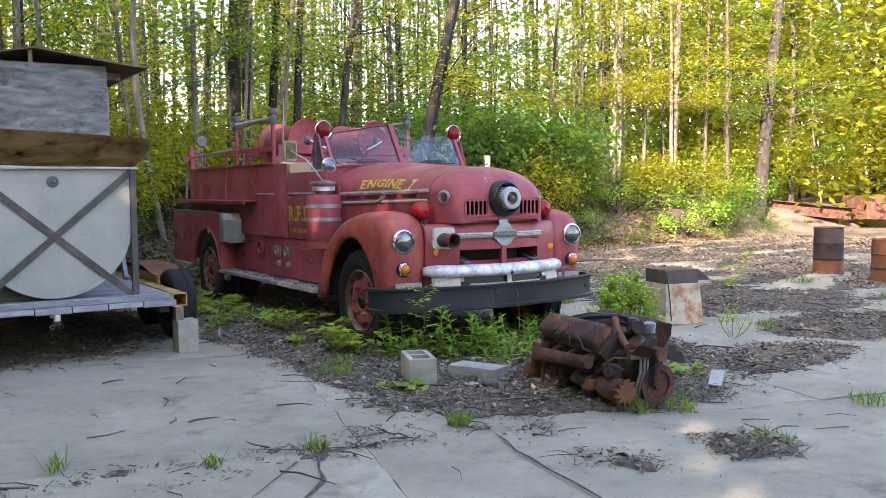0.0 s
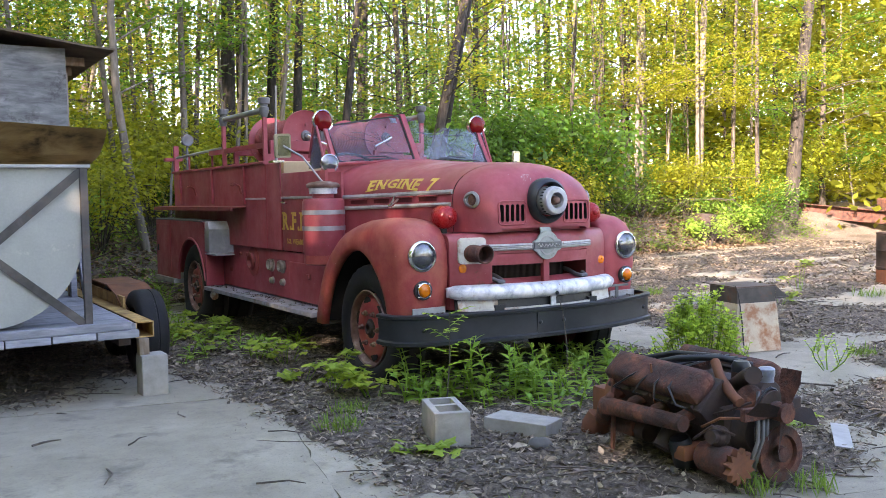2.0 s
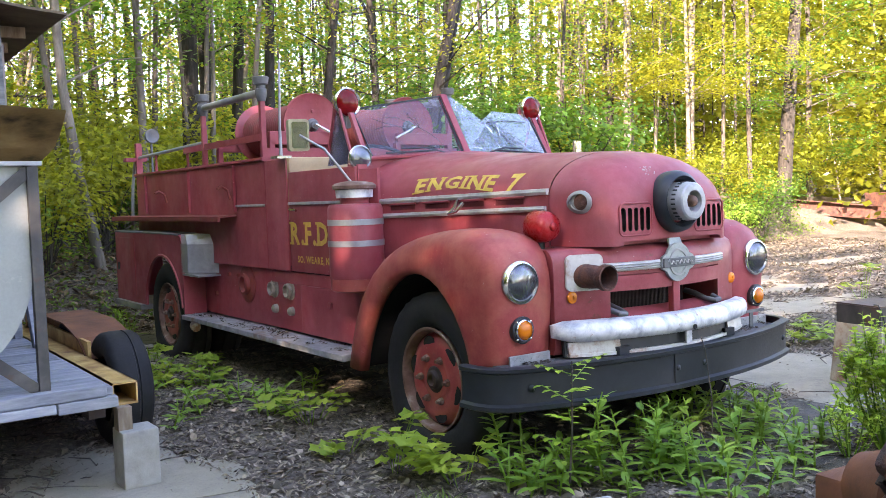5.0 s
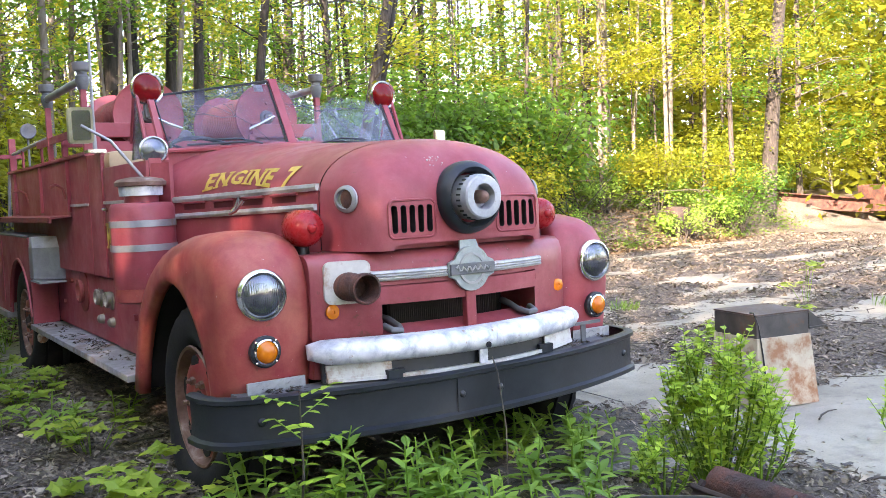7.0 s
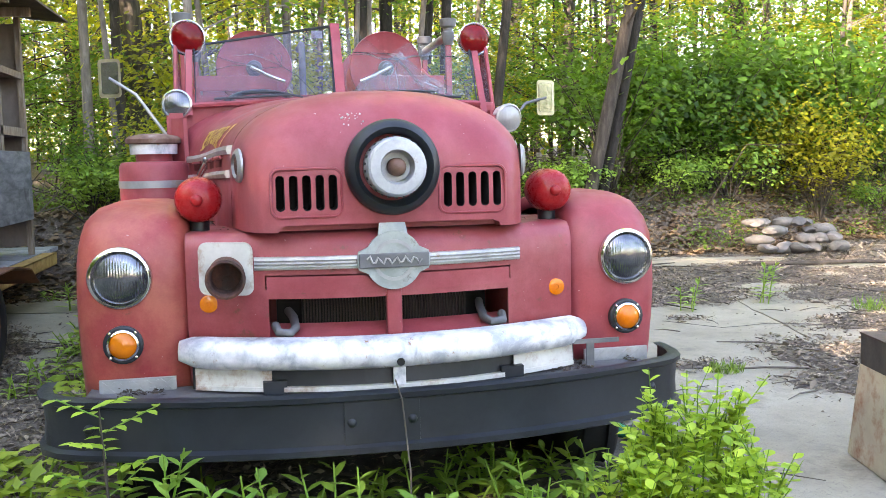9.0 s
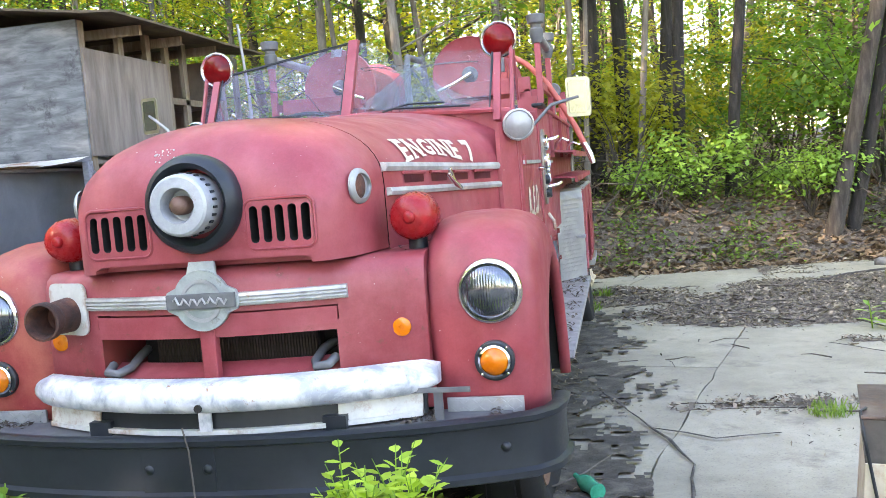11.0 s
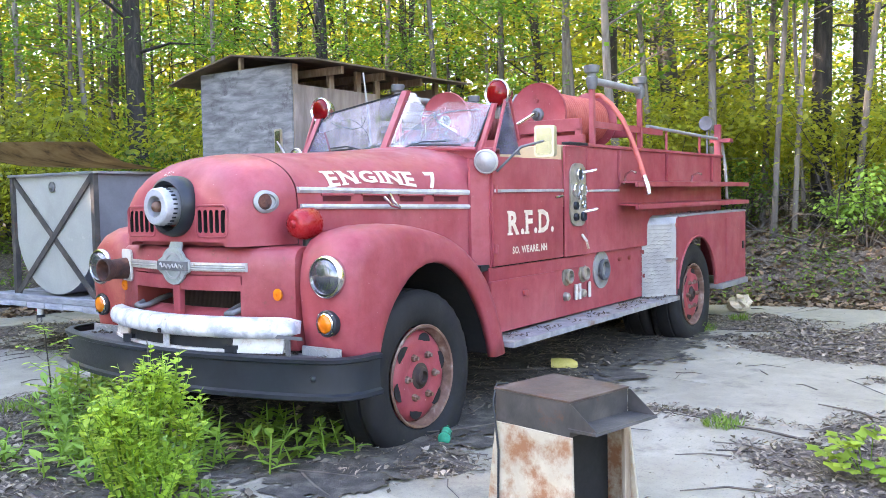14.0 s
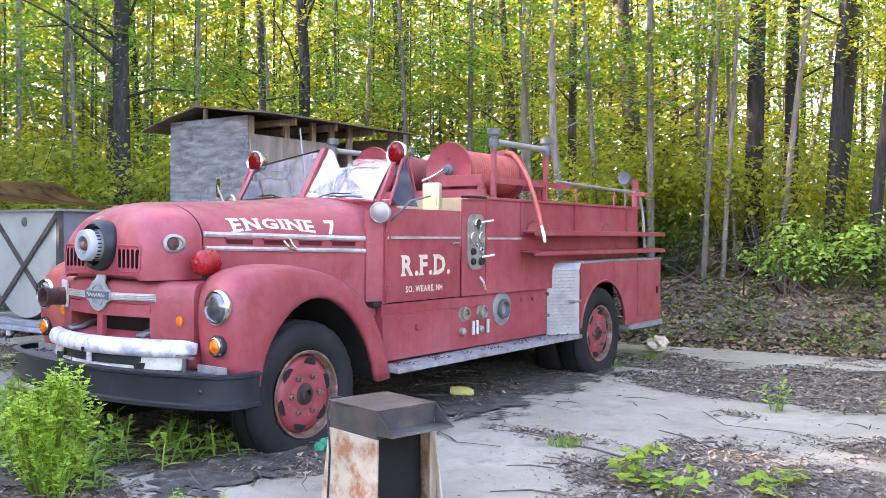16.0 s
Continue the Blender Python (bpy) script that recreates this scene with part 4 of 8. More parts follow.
        arch = [(4.95 + 0.53 * math.cos(a), 0.40 + 0.535 * math.sin(a)) for a in [math.pi * i / 20 for i in range(21)]]
        arch = [p for p in arch if p[1] > 0.43]
        rfen = part("rear_fender", plate(B(), out[:6] + [(5.48, 0.43)] + arch + [(4.42, 0.43)], 0.02, lambda u, v, k: (s * (1.085 - k), u, v)), RED, T, "faded red boxed rear fender")
        part("arch_lip", tube(B(), [(s * 1.087, a, b) for a, b in arch], 0.012, 6), RED, rfen, smooth=60)
        part("fender_top", loft(B(), [[(s * 0.90, y, z), (s * 1.07, y, z), (s * 1.09, y, z - 0.008), (s * 1.09, y, z - 0.02), (s * 0.90, y, z - 0.02)] for y, z in ((4.47, 1.142), (5.0, 1.15), (6.46, 1.15))], True, True), ALU if rgt else GREY_STEEL, rfen)
        part("fender_back", box(B(), *X(0.6, 1.085), 6.43, 6.46, 0.43, 1.14, 0.004), RED, rfen)
        part("compartment_door", box(B(), *X(1.085, 1.093), 5.78, 6.40, 0.50, 1.08, 0.004), RED, rfen)
        part("door_latch", box(B(), *X(1.093, 1.106), 6.30, 6.34, 0.74, 0.82, 0.003), BLACK, rfen)
        part("rear_bumper_end", box(B(), *X(0.7, 1.11), 5.60, 6.47, 0.37, 0.425, 0.006), ALU, rfen)
        part("inner_well", box(B(), *X(0.50, 0.52), 4.40, 5.55, 0.44, 1.1), RECESS_SHADE, T)
        if rgt:
            dp = part("chequer_step", loft(B(), [[(0.885, 4.10, z0), (1.085, 4.405, z0), (1.085, 4.42, z0), (0.885, 4.42, z0)] for z0 in (0.43, 0.75, 1.00)] + [[(0.885, 4.11, 1.07), (1.085, 4.415, 1.07), (1.085, 4.43, 1.07), (0.885, 4.43, 1.07)], [(0.885, 4.16, 1.125), (1.075, 4.44, 1.125), (1.075, 4.45, 1.125), (0.885, 4.45, 1.125)], [(0.885, 4.22, 1.145), (1.06, 4.48, 1.145), (1.06, 4.49, 1.145), (0.885, 4.49, 1.145)]], True, True), ALU, T, "dull chequer-plate fender front")
            bm = B()
            dirv = Vector((0.2, 0.305, 0)).normalized()
            for i in range(9):
                for j in range(19):
                    c = Vector((0.895, 4.108, 0.46)) + dirv * (0.035 * i) + Vector((0, 0, 0.033 * j))
                    q = Matrix((dirv.to_4d(), (0, 0, 1, 0), dirv.cross(Vector((0, 0, 1))).to_4d(), (0, 0, 0, 1))).transposed()
                    q.col[3] = (0, 0, 0, 1)
                    box(bm, -0.009, 0.009, -0.0016, 0.0016, -0.0004, 0.0004, 0, Matrix.Translation(c) @ q @ Matrix.Rotation(radians(45 if (i + j) % 2 else -45), 4, "Z"))
            part("step_studs", bm, ALU, dp)
            part("step_band", box(B(), 0.985, 1.09, 4.30, 4.43, 0.745, 0.765), ALU, dp)
        else:
            part("chequer_step", loft(B(), [[(-0.885, 4.05, 0.80), (-0.885, 4.42, 0.80), (-1.085, 4.42, 0.80), (-1.085, 4.25, 0.80)], [(-0.885, 4.05, 1.05), (-0.885, 4.42, 1.05), (-1.085, 4.42, 1.05), (-1.085, 4.25, 1.05)], [(-0.885, 4.12, 1.135), (-0.885, 4.44, 1.135), (-1.07, 4.44, 1.135), (-1.07, 4.33, 1.135)]], True, True), ALU, T, "dented chequer-plate fender front")
            part("step_shelf", box(B(), -1.085, -0.885, 4.02, 4.42, 0.775, 0.79), ALU, T)
            part("fender_front", box(B(), -1.085, -0.885, 4.39, 4.41, 0.43, 0.78), RED, T)
        # shelves on the body
        for z in ((1.447, 1.262) if rgt else (1.30,)):
            d = 0.17 if rgt else 0.16
            sh = part("ladder_shelf", loft(B(), [[(s * 0.92, y, z), (s * (0.92 + d), y, z - 0.01), (s * (0.92 + d), y, z - 0.05), (s * (0.90 + d), y, z - 0.05), (s * (0.90 + d), y, z - 0.022), (s * 0.92, y, z - 0.014)] for y in (3.53, 4.5, 5.5, 6.56)], True, True), RED_DARK if not rgt else RED, T, "red shelf for ladders along the body")
        for y in (3.62, 5.2):
            part("ladder_hook", tube(B(), [(s * 0.93, y, 1.42), (s * 0.95, y, 1.50), (s * 1.0, y, 1.53), (s * 1.04, y, 1.51)], 0.010, 6), CHROME if rgt else RED_DARK, T, smooth=60)
        # posts, grab pipe with end sockets
        ya, yb, zt = (3.09, 4.02, 2.24) if rgt else (2.98, 4.2, 2.24)
        for y in (ya, yb):
            part("rack_post", box(B(), s * 0.905 - 0.02, s * 0.905 + 0.02, y - 0.02, y + 0.02, 1.70, zt - 0.06, 0.004), RED, T)
            sk = part("pipe_socket", lathe(B(), ((0.03, -0.09), (0.045, -0.04), (0.045, 0.0), (0.035, 0.01), (0.035, 0.03), (0.055, 0.04), (0.062, 0.09), (0.052, 0.095), (0.045, 0.05), (0, 0.05)), (s * 0.905, y, zt), (0, 0, 1), 18), GREY_STEEL, T, "cup-shaped lamp socket", smooth=40)
        part("grab_pipe", cyl(B(), (s * 0.905, ya, zt - 0.02), (s * 0.905, yb, zt - 0.02), 0.028), ALU, T, "dull grab pipe", smooth=40)
        part("rack_brace", box(B(), s * 0.905 - 0.012, s * 0.905 + 0.012, ya, yb + 0.5, 1.86, 1.91), RED, T)
        part("hand_rail", tube(B(), [(s * 0.88, 4.25, 1.93), (s * 0.88, 6.15, 1.90), (s * 0.88, 6.30, 1.86), (s * 0.90, 6.36, 1.6), (s * 0.92, 6.36, 1.2)], 0.016, 8), ALU, T, "thin metal hand rail", smooth=60)
        for y in (4.7, 5.6):
            part("rail_stanchion", cyl(B(), (s * 0.88, y, 1.72), (s * 0.88, y, 1.92), 0.012), RED, T)
        part("rear_post", box(B(), s * 0.88 - 0.03, s * 0.88 + 0.03, 6.14, 6.2, 1.70, 2.05, 0.005), RED, T)
        part("post_arm", box(B(), *X(0.80, 1.02), 6.15, 6.24, 1.86, 1.90, 0.004), RED, T)
        lx, ly, lz = (0.80, 6.04, 2.06) if rgt else (-0.72, 6.2, 2.13)
        la = part("rear_lamp", lathe(B(), ((0, -0.08), (0.04, -0.07), (0.07, -0.03), (0.078, 0.01), (0.07, 0.02), (0.03, 0.012), (0, 0.01)), (lx, ly, lz), (0, -1, 0), 20), GREY_STEEL, T, "round chrome rear work lamp", smooth=50)
        part("lamp_stem", cyl(B(), (lx, ly + 0.03, 1.72), (lx, ly + 0.03, lz - 0.04), 0.012), GREY_STEEL, la)
        # windscreen pillar, roof beacon, spot lamp, mirror
        part("screen_pillar", loft(B(), [[(s * (0.79 + dx), y + dy, z) for dx, dy in ((-0.018, 0), (0.016, -0.006), (0.02, 0.02), (-0.014, 0.026))] for y, z in ((1.62, 1.60), (1.75, 1.82), (1.83, 1.96))], True, True), RED, T, smooth=40)
        bl = part("roof_beacon", lathe(B(), ((0, -0.115), (0.04, -0.11), (0.075, -0.075), (0.092, -0.02), (0.098, 0.0), (0.098, 0.014), (0.090, 0.022), (0.080, 0.014)), (s * 0.798, 1.87, 2.028), (0, -1, 0), 30), CHROME, T, "red roof beacon in chrome bowl", smooth=50)
        part("beacon_lens", lathe(B(), ((0.082, 0.012), (0.07, 0.024), (0.04, 0.034), (0, 0.038)), (s * 0.798, 1.87, 2.028), (0, -1, 0), 28), RED_LENS, bl, "deep red domed lens", smooth=60)
        part("beacon_bracket", box(B(), s * 0.798 - 0.02, s * 0.798 + 0.02, 1.86, 1.90, 1.86, 1.95, 0.004), ALU, bl)
        sx, sy, sz = (-0.851, 1.63, 1.655) if not rgt else (0.907, 1.535, 1.561)
        sl = part("spot_lamp", lathe(B(), ((0, -0.13), (0.03, -0.125), (0.06, -0.08), (0.078, -0.02), (0.08, 0.0), (0.072, 0.008), (0.068, 0.0)), (sx, sy, sz), (s * 0.12, -1, 0.1) if not rgt else (0.25, -0.9, -0.15), 24), CHROME if not rgt else TRIM, T, "chrome spot lamp", smooth=50)
        part("spot_lens", lathe(B(), ((0.07, 0.0), (0.05, 0.012), (0, 0.018)), (sx, sy, sz), (s * 0.12, -1, 0.1) if not rgt else (0.25, -0.9, -0.15), 24), LENS if not rgt else ALU, sl, smooth=60)
        part("spot_stem", cyl(B(), (sx, sy + 0.05, sz - 0.02), (s * 0.80, 1.70, 1.52), 0.014), RED, sl)
        mx, my, mz = (-1.197, 1.79, 1.805) if not rgt else (1.197, 1.777, 1.687)
        mr = part("door_mirror", plate(B(), rounded(-0.066, 0.066, -0.10, 0.10, 0.02), 0.025, lambda u, v, k: (mx + u * 0.9 + s * k * 0.2, my - 0.0 + k + s * u * 0.35, mz + v)), BACKED, T, "rectangular chrome door mirror", smooth=40)
        part("mirror_face", plate(B(), rounded(-0.056, 0.056, -0.09, 0.09, 0.015), 0.003, lambda u, v, k: (mx + u * 0.9 + s * 0.006, my + 0.0255 + k + s * u * 0.35, mz + v)), MIRROR, mr)
        part("mirror_back", plate(B(), rounded(-0.050, 0.050, -0.082, 0.082, 0.012), 0.003, lambda u, v, k: (mx + u * 0.9 - s * 0.002, my - 0.003 - k + s * u * 0.35, mz + v)), MIRROR_DARK, mr)
        part("mirror_arm", tube(B(), [(mx, my + 0.0, mz), (s * 1.06, 1.72, (mz + 1.5) / 2 + 0.06), (s * 0.91, 1.66, 1.50)], 0.009, 8), ALU if not rgt else GREY_STEEL, mr, smooth=60)
        # screen wiper
        part("wiper_blade", tube(B(), [(s * 0.27, 1.622, 1.702), (s * 0.45, 1.622, 1.693), (s * 0.66, 1.622, 1.683)], 0.007, 5), BLACK, T)
        part("wiper", tube(B(), [(s * 0.2, 1.62, 1.69), (s * 0.34, 1.63, 1.72), (s * 0.52, 1.66, 1.715)], 0.006, 5), BLACK, T)
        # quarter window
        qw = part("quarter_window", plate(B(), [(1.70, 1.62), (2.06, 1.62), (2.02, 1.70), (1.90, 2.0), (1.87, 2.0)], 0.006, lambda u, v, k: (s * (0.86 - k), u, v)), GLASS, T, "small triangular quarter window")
        qw.visible_shadow = False
        part("quarter_frame", tube(B(), [(s * 0.862, 1.70, 1.62), (s * 0.862, 1.87, 2.0), (s * 0.862, 1.92, 2.0), (s * 0.862, 2.03, 1.72)], 0.012, 6), RED, qw)
        # bonnet lettering
        me = lettering("ENGINE", 0.12, 1.0)
        w, hh = max(v.co.x for v in me.vertices), max(v.co.y for v in me.vertices)
        for v in me.vertices:
            u, k = v.co.x / w, v.co.y / hh
            e = abs(2 * u - 1) ** 1.6
            y = (0.40 + 0.69 * u) if rgt else (1.25 - 0.66 * u)
            z = 1.437 - 0.028 * e + k * (0.068 + 0.024 * e)
            v.co = Vector((s * (hood_x(y, z) + 0.005 + v.co.z), y, z))
        part("bonnet_letters", me, CREAM if rgt else GOLD, T, "cream ENGINE lettering" if rgt else "gold ENGINE lettering")
        me = lettering("7", 0.13, 1)
        w, hh = max(v.co.x for v in me.vertices), max(v.co.y for v in me.vertices)
        for v in me.vertices:
            y = (1.195 + 0.085 * v.co.x / w) if rgt else (0.495 - 0.09 * v.co.x / w)
            z = 1.402 + v.co.y / hh * 0.098
            v.co = Vector((s * (hood_x(y, z) + 0.005), y, z))
        part("bonnet_numeral", me, CREAM if rgt else GOLD, T)
    # windscreen: two panes and a centre post
    for s in (-1, 1):
        corner = [(0.03, 1.64, 1.69), (0.755, 1.64, 1.655), (0.765, 1.87, 1.985), (0.03, 1.905, 2.10)]
        if s < 0:
            pts = corner
        else:      # broken pane: its upper middle is gone
            pts = [corner[0], corner[1], corner[2], (0.40, 1.845, 2.0), (0.27, 1.80, 1.925), (0.20, 1.84, 2.0), (0.10, 1.895, 2.085), corner[3]]
        bm = B()
        bm.faces.new([bm.verts.new((s * x, y, z)) for x, y, z in pts])
        bmesh.ops.solidify(bm, geom=bm.faces[:], thickness=0.006)
        w = part("windscreen_pane", bm, GLASS if s < 0 else GLASS_CRAZED, T, "dusty windscreen pane with painted sheen" if s < 0 else "shattered windscreen pane with milky cracks")
        w.visible_shadow = False
        rim = [(s * x, y - 0.004, z) for x, y, z in corner] + [(s * corner[0][0], corner[0][1] - 0.004, corner[0][2])]
        part("screen_gasket", tube(B(), rim[:3] if s > 0 else rim, 0.008, 6), BLACK, w)
        if s > 0:
            bm = B()
            bm.faces.new([bm.verts.new((u, 1.634 + 0.245 * v, 1.687 + 0.375 * v - 0.045 * u)) for u, v in ((0.06, 0.10), (0.16, 0.07), (0.34, 0.05), (0.60, 0.06), (0.72, 0.12), (0.56, 0.30), (0.47, 0.42), (0.40, 0.62), (0.36, 0.74), (0.30, 0.66), (0.24, 0.46), (0.14, 0.28))])
            bmesh.ops.triangulate(bm, faces=bm.faces[:])
            bmesh.ops.subdivide_edges(bm, edges=bm.edges[:], cuts=3)
            crumple = random.Random(6)
            for v in bm.verts:
                v.co += Vector((crumple.uniform(-0.006, 0.006), crumple.uniform(-0.012, 0.004), crumple.uniform(-0.006, 0.006)))
            part("milky_patch", bm, GLASS_MILKY, w).visible_shadow = False
        part("screen_sill", tube(B(), [(s * 0.02, 1.635, 1.685), (s * 0.77, 1.635, 1.65)], 0.014, 6), RED, T)
        # cracks
        rnd = random.Random(4 + s)
        cx, cz = (0.34, 0.62) if s > 0 else (0.30, 0.5)
        bm = B()
        for k in range(16 if s > 0 else 6):
            a = rnd.random() * 2 * math.pi
            p = [(cx, cz)]
            for _ in range(4):
                a += rnd.uniform(-0.5, 0.5)
                p.append((p[-1][0] + 0.09 * math.cos(a), p[-1][1] + 0.22 * math.sin(a)))
            p = [(min(max(u, 0.05), 0.74), min(max(v, 0.02), 0.7)) for u, v in p]
            tube(bm, [(s * u, 1.638 + 0.25 * v, 1.685 + 0.38 * v - 0.04 * u) for u, v in p], 0.0022, 4)
        part("glass_cracks", bm, GLASS_MILKY, w)
    part("centre_post", loft(B(), [[(-0.025, y - 0.02, z), (0.025, y - 0.02, z), (0.025, y + 0.03, z), (-0.025, y + 0.03, z)] for y, z in ((1.63, 1.67), (1.91, 2.115))], True, True), RED, T)
    part("inspection_sticker", plate(B(), [(-0.13, 0.0), (-0.07, 0.0), (-0.07, 0.05), (-0.13, 0.05)], 0.002, lambda u, v, k: (u, 1.872 + v * 0.55 - k, 2.03 + v * 0.9)), WHITE, T)
    # inside the cab
    part("dashboard", box(B(), -0.86, 0.86, 1.66, 1.80, 1.45, 1.66, 0.02), RED, T)
    part("cab_floor", box(B(), -0.88, 0.88, 1.5, 2.95, 0.86, 0.90), RECESS_SHADE, T)
    part("firewall", box(B(), -0.56, 0.56, 1.52, 1.55, 0.5, 1.54), RECESS_SHADE, T)
    st = part("bench_seat", box(B(), -0.84, 0.84, 2.25, 2.72, 1.18, 1.32, 0.04), SEAT, T, "tan vinyl bench seat", smooth=40)
    part("seat_back", box(B(), -0.84, 0.84, 2.70, 2.86, 1.25, 1.72, 0.05), SEAT, st, smooth=40)
    part("cab_back", box(B(), -0.90, 0.90, 2.90, 2.95, 0.9, 1.70, 0.004), RED, T)
    sw = part("steering_wheel", lathe(B(), [(0.21 + 0.014 * math.cos(a), 0.014 * math.sin(a)) for a in [2 * math.pi * i / 8 for i in range(9)]], (-0.42, 2.02, 1.66), (0, -0.5, 0.86), 28), BLACK, T, "thin black steering wheel", smooth=60)
    part("steering_column", cyl(B(), (-0.42, 2.02, 1.66), (-0.42, 1.7, 1.2), 0.02), BLACK, sw)
    for a in (0.5, 2.6, 4.7):
        part("wheel_spoke", cyl(B(), (-0.42, 2.02, 1.655), (-0.42 + 0.2 * math.cos(a), 2.02 + 0.2 * math.sin(a) * 0.86, 1.66 + 0.2 * math.sin(a) * 0.5), 0.008), BLACK, sw)
    # hose bed
    part("hose_bed_floor", box(B(), -0.89, 0.89, 2.95, 6.15, 1.20, 1.24), RED_DARK, T)
    part("hose_bed_front", box(B(), -0.89, 0.89, 2.96, 3.0, 1.24, 1.80), RED, T)
    part("hose_bed_back", box(B(), -0.89, 0.89, 6.13, 6.17, 0.9, 1.66), RED, T)
    # near-black block paints the shade under the body
    part("chassis_cover", box(B(), -0.55, 0.55, 1.5, 6.3, 0.60, 0.9), RECESS_SHADE, T)
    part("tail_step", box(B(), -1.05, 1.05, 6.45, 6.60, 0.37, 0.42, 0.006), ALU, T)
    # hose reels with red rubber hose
    for s in (-1, 1):
        c = Vector((s * 0.45, 3.05, 1.985))
        prof = ((0, 0), (0.235, 0), (0.25, -0.012), (0.255, 0.008), (0.24, 0.015), (0.13, 0.015))
        reel = part("hose_reel", lathe(B(), prof, c, (0, 1, 0), 36), RED, T, "red hose reel wound with rubber hose", smooth=40)
        part("reel_flange", lathe(B(), prof, c + Vector((0, 0.95, 0)), (0, -1, 0), 36), RED, reel, smooth=40)
        wound = []
        for i in range(23):
            for k in range(5):
                a = math.pi * k / 5
                wound.append((0.175 + 0.02 * math.sin(a), 0.02 + (i + k / 5) * 0.0396))
        part("wound_hose", lathe(B(), wound, c, (0, 1, 0), 28), HOSE if s > 0 else RED_DARK, reel, "coiled red rubber hose", smooth=70)
        part("reel_hub", lathe(B(), ((0.0, -0.05), (0.03, -0.05), (0.035, -0.03), (0.05, -0.02), (0.055, 0.0)), c, (0, 1, 0), 18), GREY_STEEL, reel, smooth=40)
        for k in range(3):
            a = radians(90 + 120 * k)
            part("reel_nut", lathe(B(), ((0.016, 0), (0.014, 0.012), (0, 0.013)), c + Vector((0.11 * math.cos(a), -0.012, 0.11 * math.sin(a))), (0, -1, 0), 8), RED, reel)
        part("crank_handle", tube(B(), [c + Vector((0, -0.05, 0)), c + Vector((s * 0.02, -0.09, 0.0)), c + Vector((s * -0.10, -0.10, -0.06)), c + Vector((s * -0.2, -0.13, -0.10))], 0.012, 6), CHROME, reel, smooth=60)
        part("reel_cradle", box(B(), min(s * 0.30, s * 0.85), max(s * 0.30, s * 0.85), 2.98, 3.03, 1.83, 1.93, 0.006), RED, T)
        part("reel_cradle", box(B(), min(s * 0.30, s * 0.85), max(s * 0.30, s * 0.85), 4.02, 4.07, 1.83, 1.93, 0.006), RED, T)
        for x in (0.3, 0.83):
            part("reel_leg", box(B(), s * x - 0.02, s * x + 0.02, 2.98, 3.03, 1.70, 1.85), RED, T)
            part("reel_leg", box(B(), s * x - 0.02, s * x + 0.02, 4.02, 4.07, 1.24, 1.85), RED, T)
    # loose hose end hanging over the side, with nozzle
    dh = part("hose_line", tube(B(), [(0.50, 3.95, 2.20), (0.62, 3.86, 2.19), (0.76, 3.76, 2.10), (0.90, 3.68, 1.95), (1.01, 3.61, 1.77), (1.10, 3.55, 1.60), (1.165, 3.50, 1.45)], 0.021, 10), HOSE, T, "red hose line hanging over the side", smooth=60)
    part("hose_nozzle", tube(B(), [(1.155, 3.505, 1.48), (1.19, 3.485, 1.40), (1.21, 3.47, 1.335)], [0.02, 0.024, 0.018], 10), CHROME, dh, "chrome nozzle", smooth=60)
    # deck pipe in the middle
    part("deck_pipe", tube(B(), [(-0.10, 3.6, 1.24), (-0.10, 3.6, 2.15), (-0.10, 3.66, 2.22), (-0.1, 4.1, 2.24)], 0.026, 10), GREY_STEEL, T, "dull deck pipe", smooth=50)
    # pump gauge panel on the right
    gp = part("gauge_panel", plate(B(), rounded(2.665, 2.925, 1.105, 1.575, 0.09), 0.012, lambda u, v, k: (0.917 + k, u, v)), PANEL, T, "tarnished pump gauge panel with dials and knobs", smooth=40)
    for y, z, r in ((2.795, 1.49, 0.05), (2.735, 1.375, 0.05), (2.855, 1.375, 0.05), (2.735, 1.26, 0.03), (2.855, 1.27, 0.03), (2.735, 1.175, 0.028), (2.86, 1.175, 0.035), (2.795, 1.32, 0.02)):
        d = part("gauge", lathe(B(), ((r, 0), (r, 0.018), (r * 0.88, 0.024), (r * 0.84, 0.016), (0, 0.014)), (0.928, y, z), (1, 0, 0), 22), CHROME if r > 0.04 or z > 1.265 else BLACK, gp, smooth=40)
        if r > 0.04:
            part("dial", lathe(B(), ((r * 0.82, 0.015), (0, 0.0155)), (0.929, y, z), (1, 0, 0), 18), PANEL if z < 1.45 else BLACK, d)
    for y, z in ((2.86, 1.505), (2.875, 1.21)):
        part("valve_handle", tube(B(), [(0.93, y, z), (0.99, y + 0.02, z + 0.01), (1.01, y + 0.07, z + 0.02)], 0.011, 6), CHROME, gp, smooth=60)
    part("panel_lever", tube(B(), [(0.92, 2.86, 1.04), (0.95, 2.88, 0.99), (0.955, 2.90, 0.93)], 0.011, 6), WHITE, T, smooth=60)
    part("filler_cap", box(B(), 0.88, 0.95, 2.62, 2.92, 1.71, 1.73, 0.005), BLACK, T)
    # canister with straps and cap on the left
    c = Vector((-0.965, 1.53, 0))
    can = part("canister", lathe(B(), ((0, 0.90), (0.165, 0.90), (0.172, 0.92), (0.172, 1.335), (0.16, 1.36), (0, 1.37)), c, (0, 0, 1), 32), RED, T, "red upright canister with metal straps and rusty cap", smooth=40)
    for z in (1.12, 1.25):
        part("canister_strap", lathe(B(), ((0.173, z - 0.018), (0.177, z - 0.018), (0.177, z + 0.018), (0.173, z + 0.018)), c, (0, 0, 1), 32), ALU, can, smooth=40)
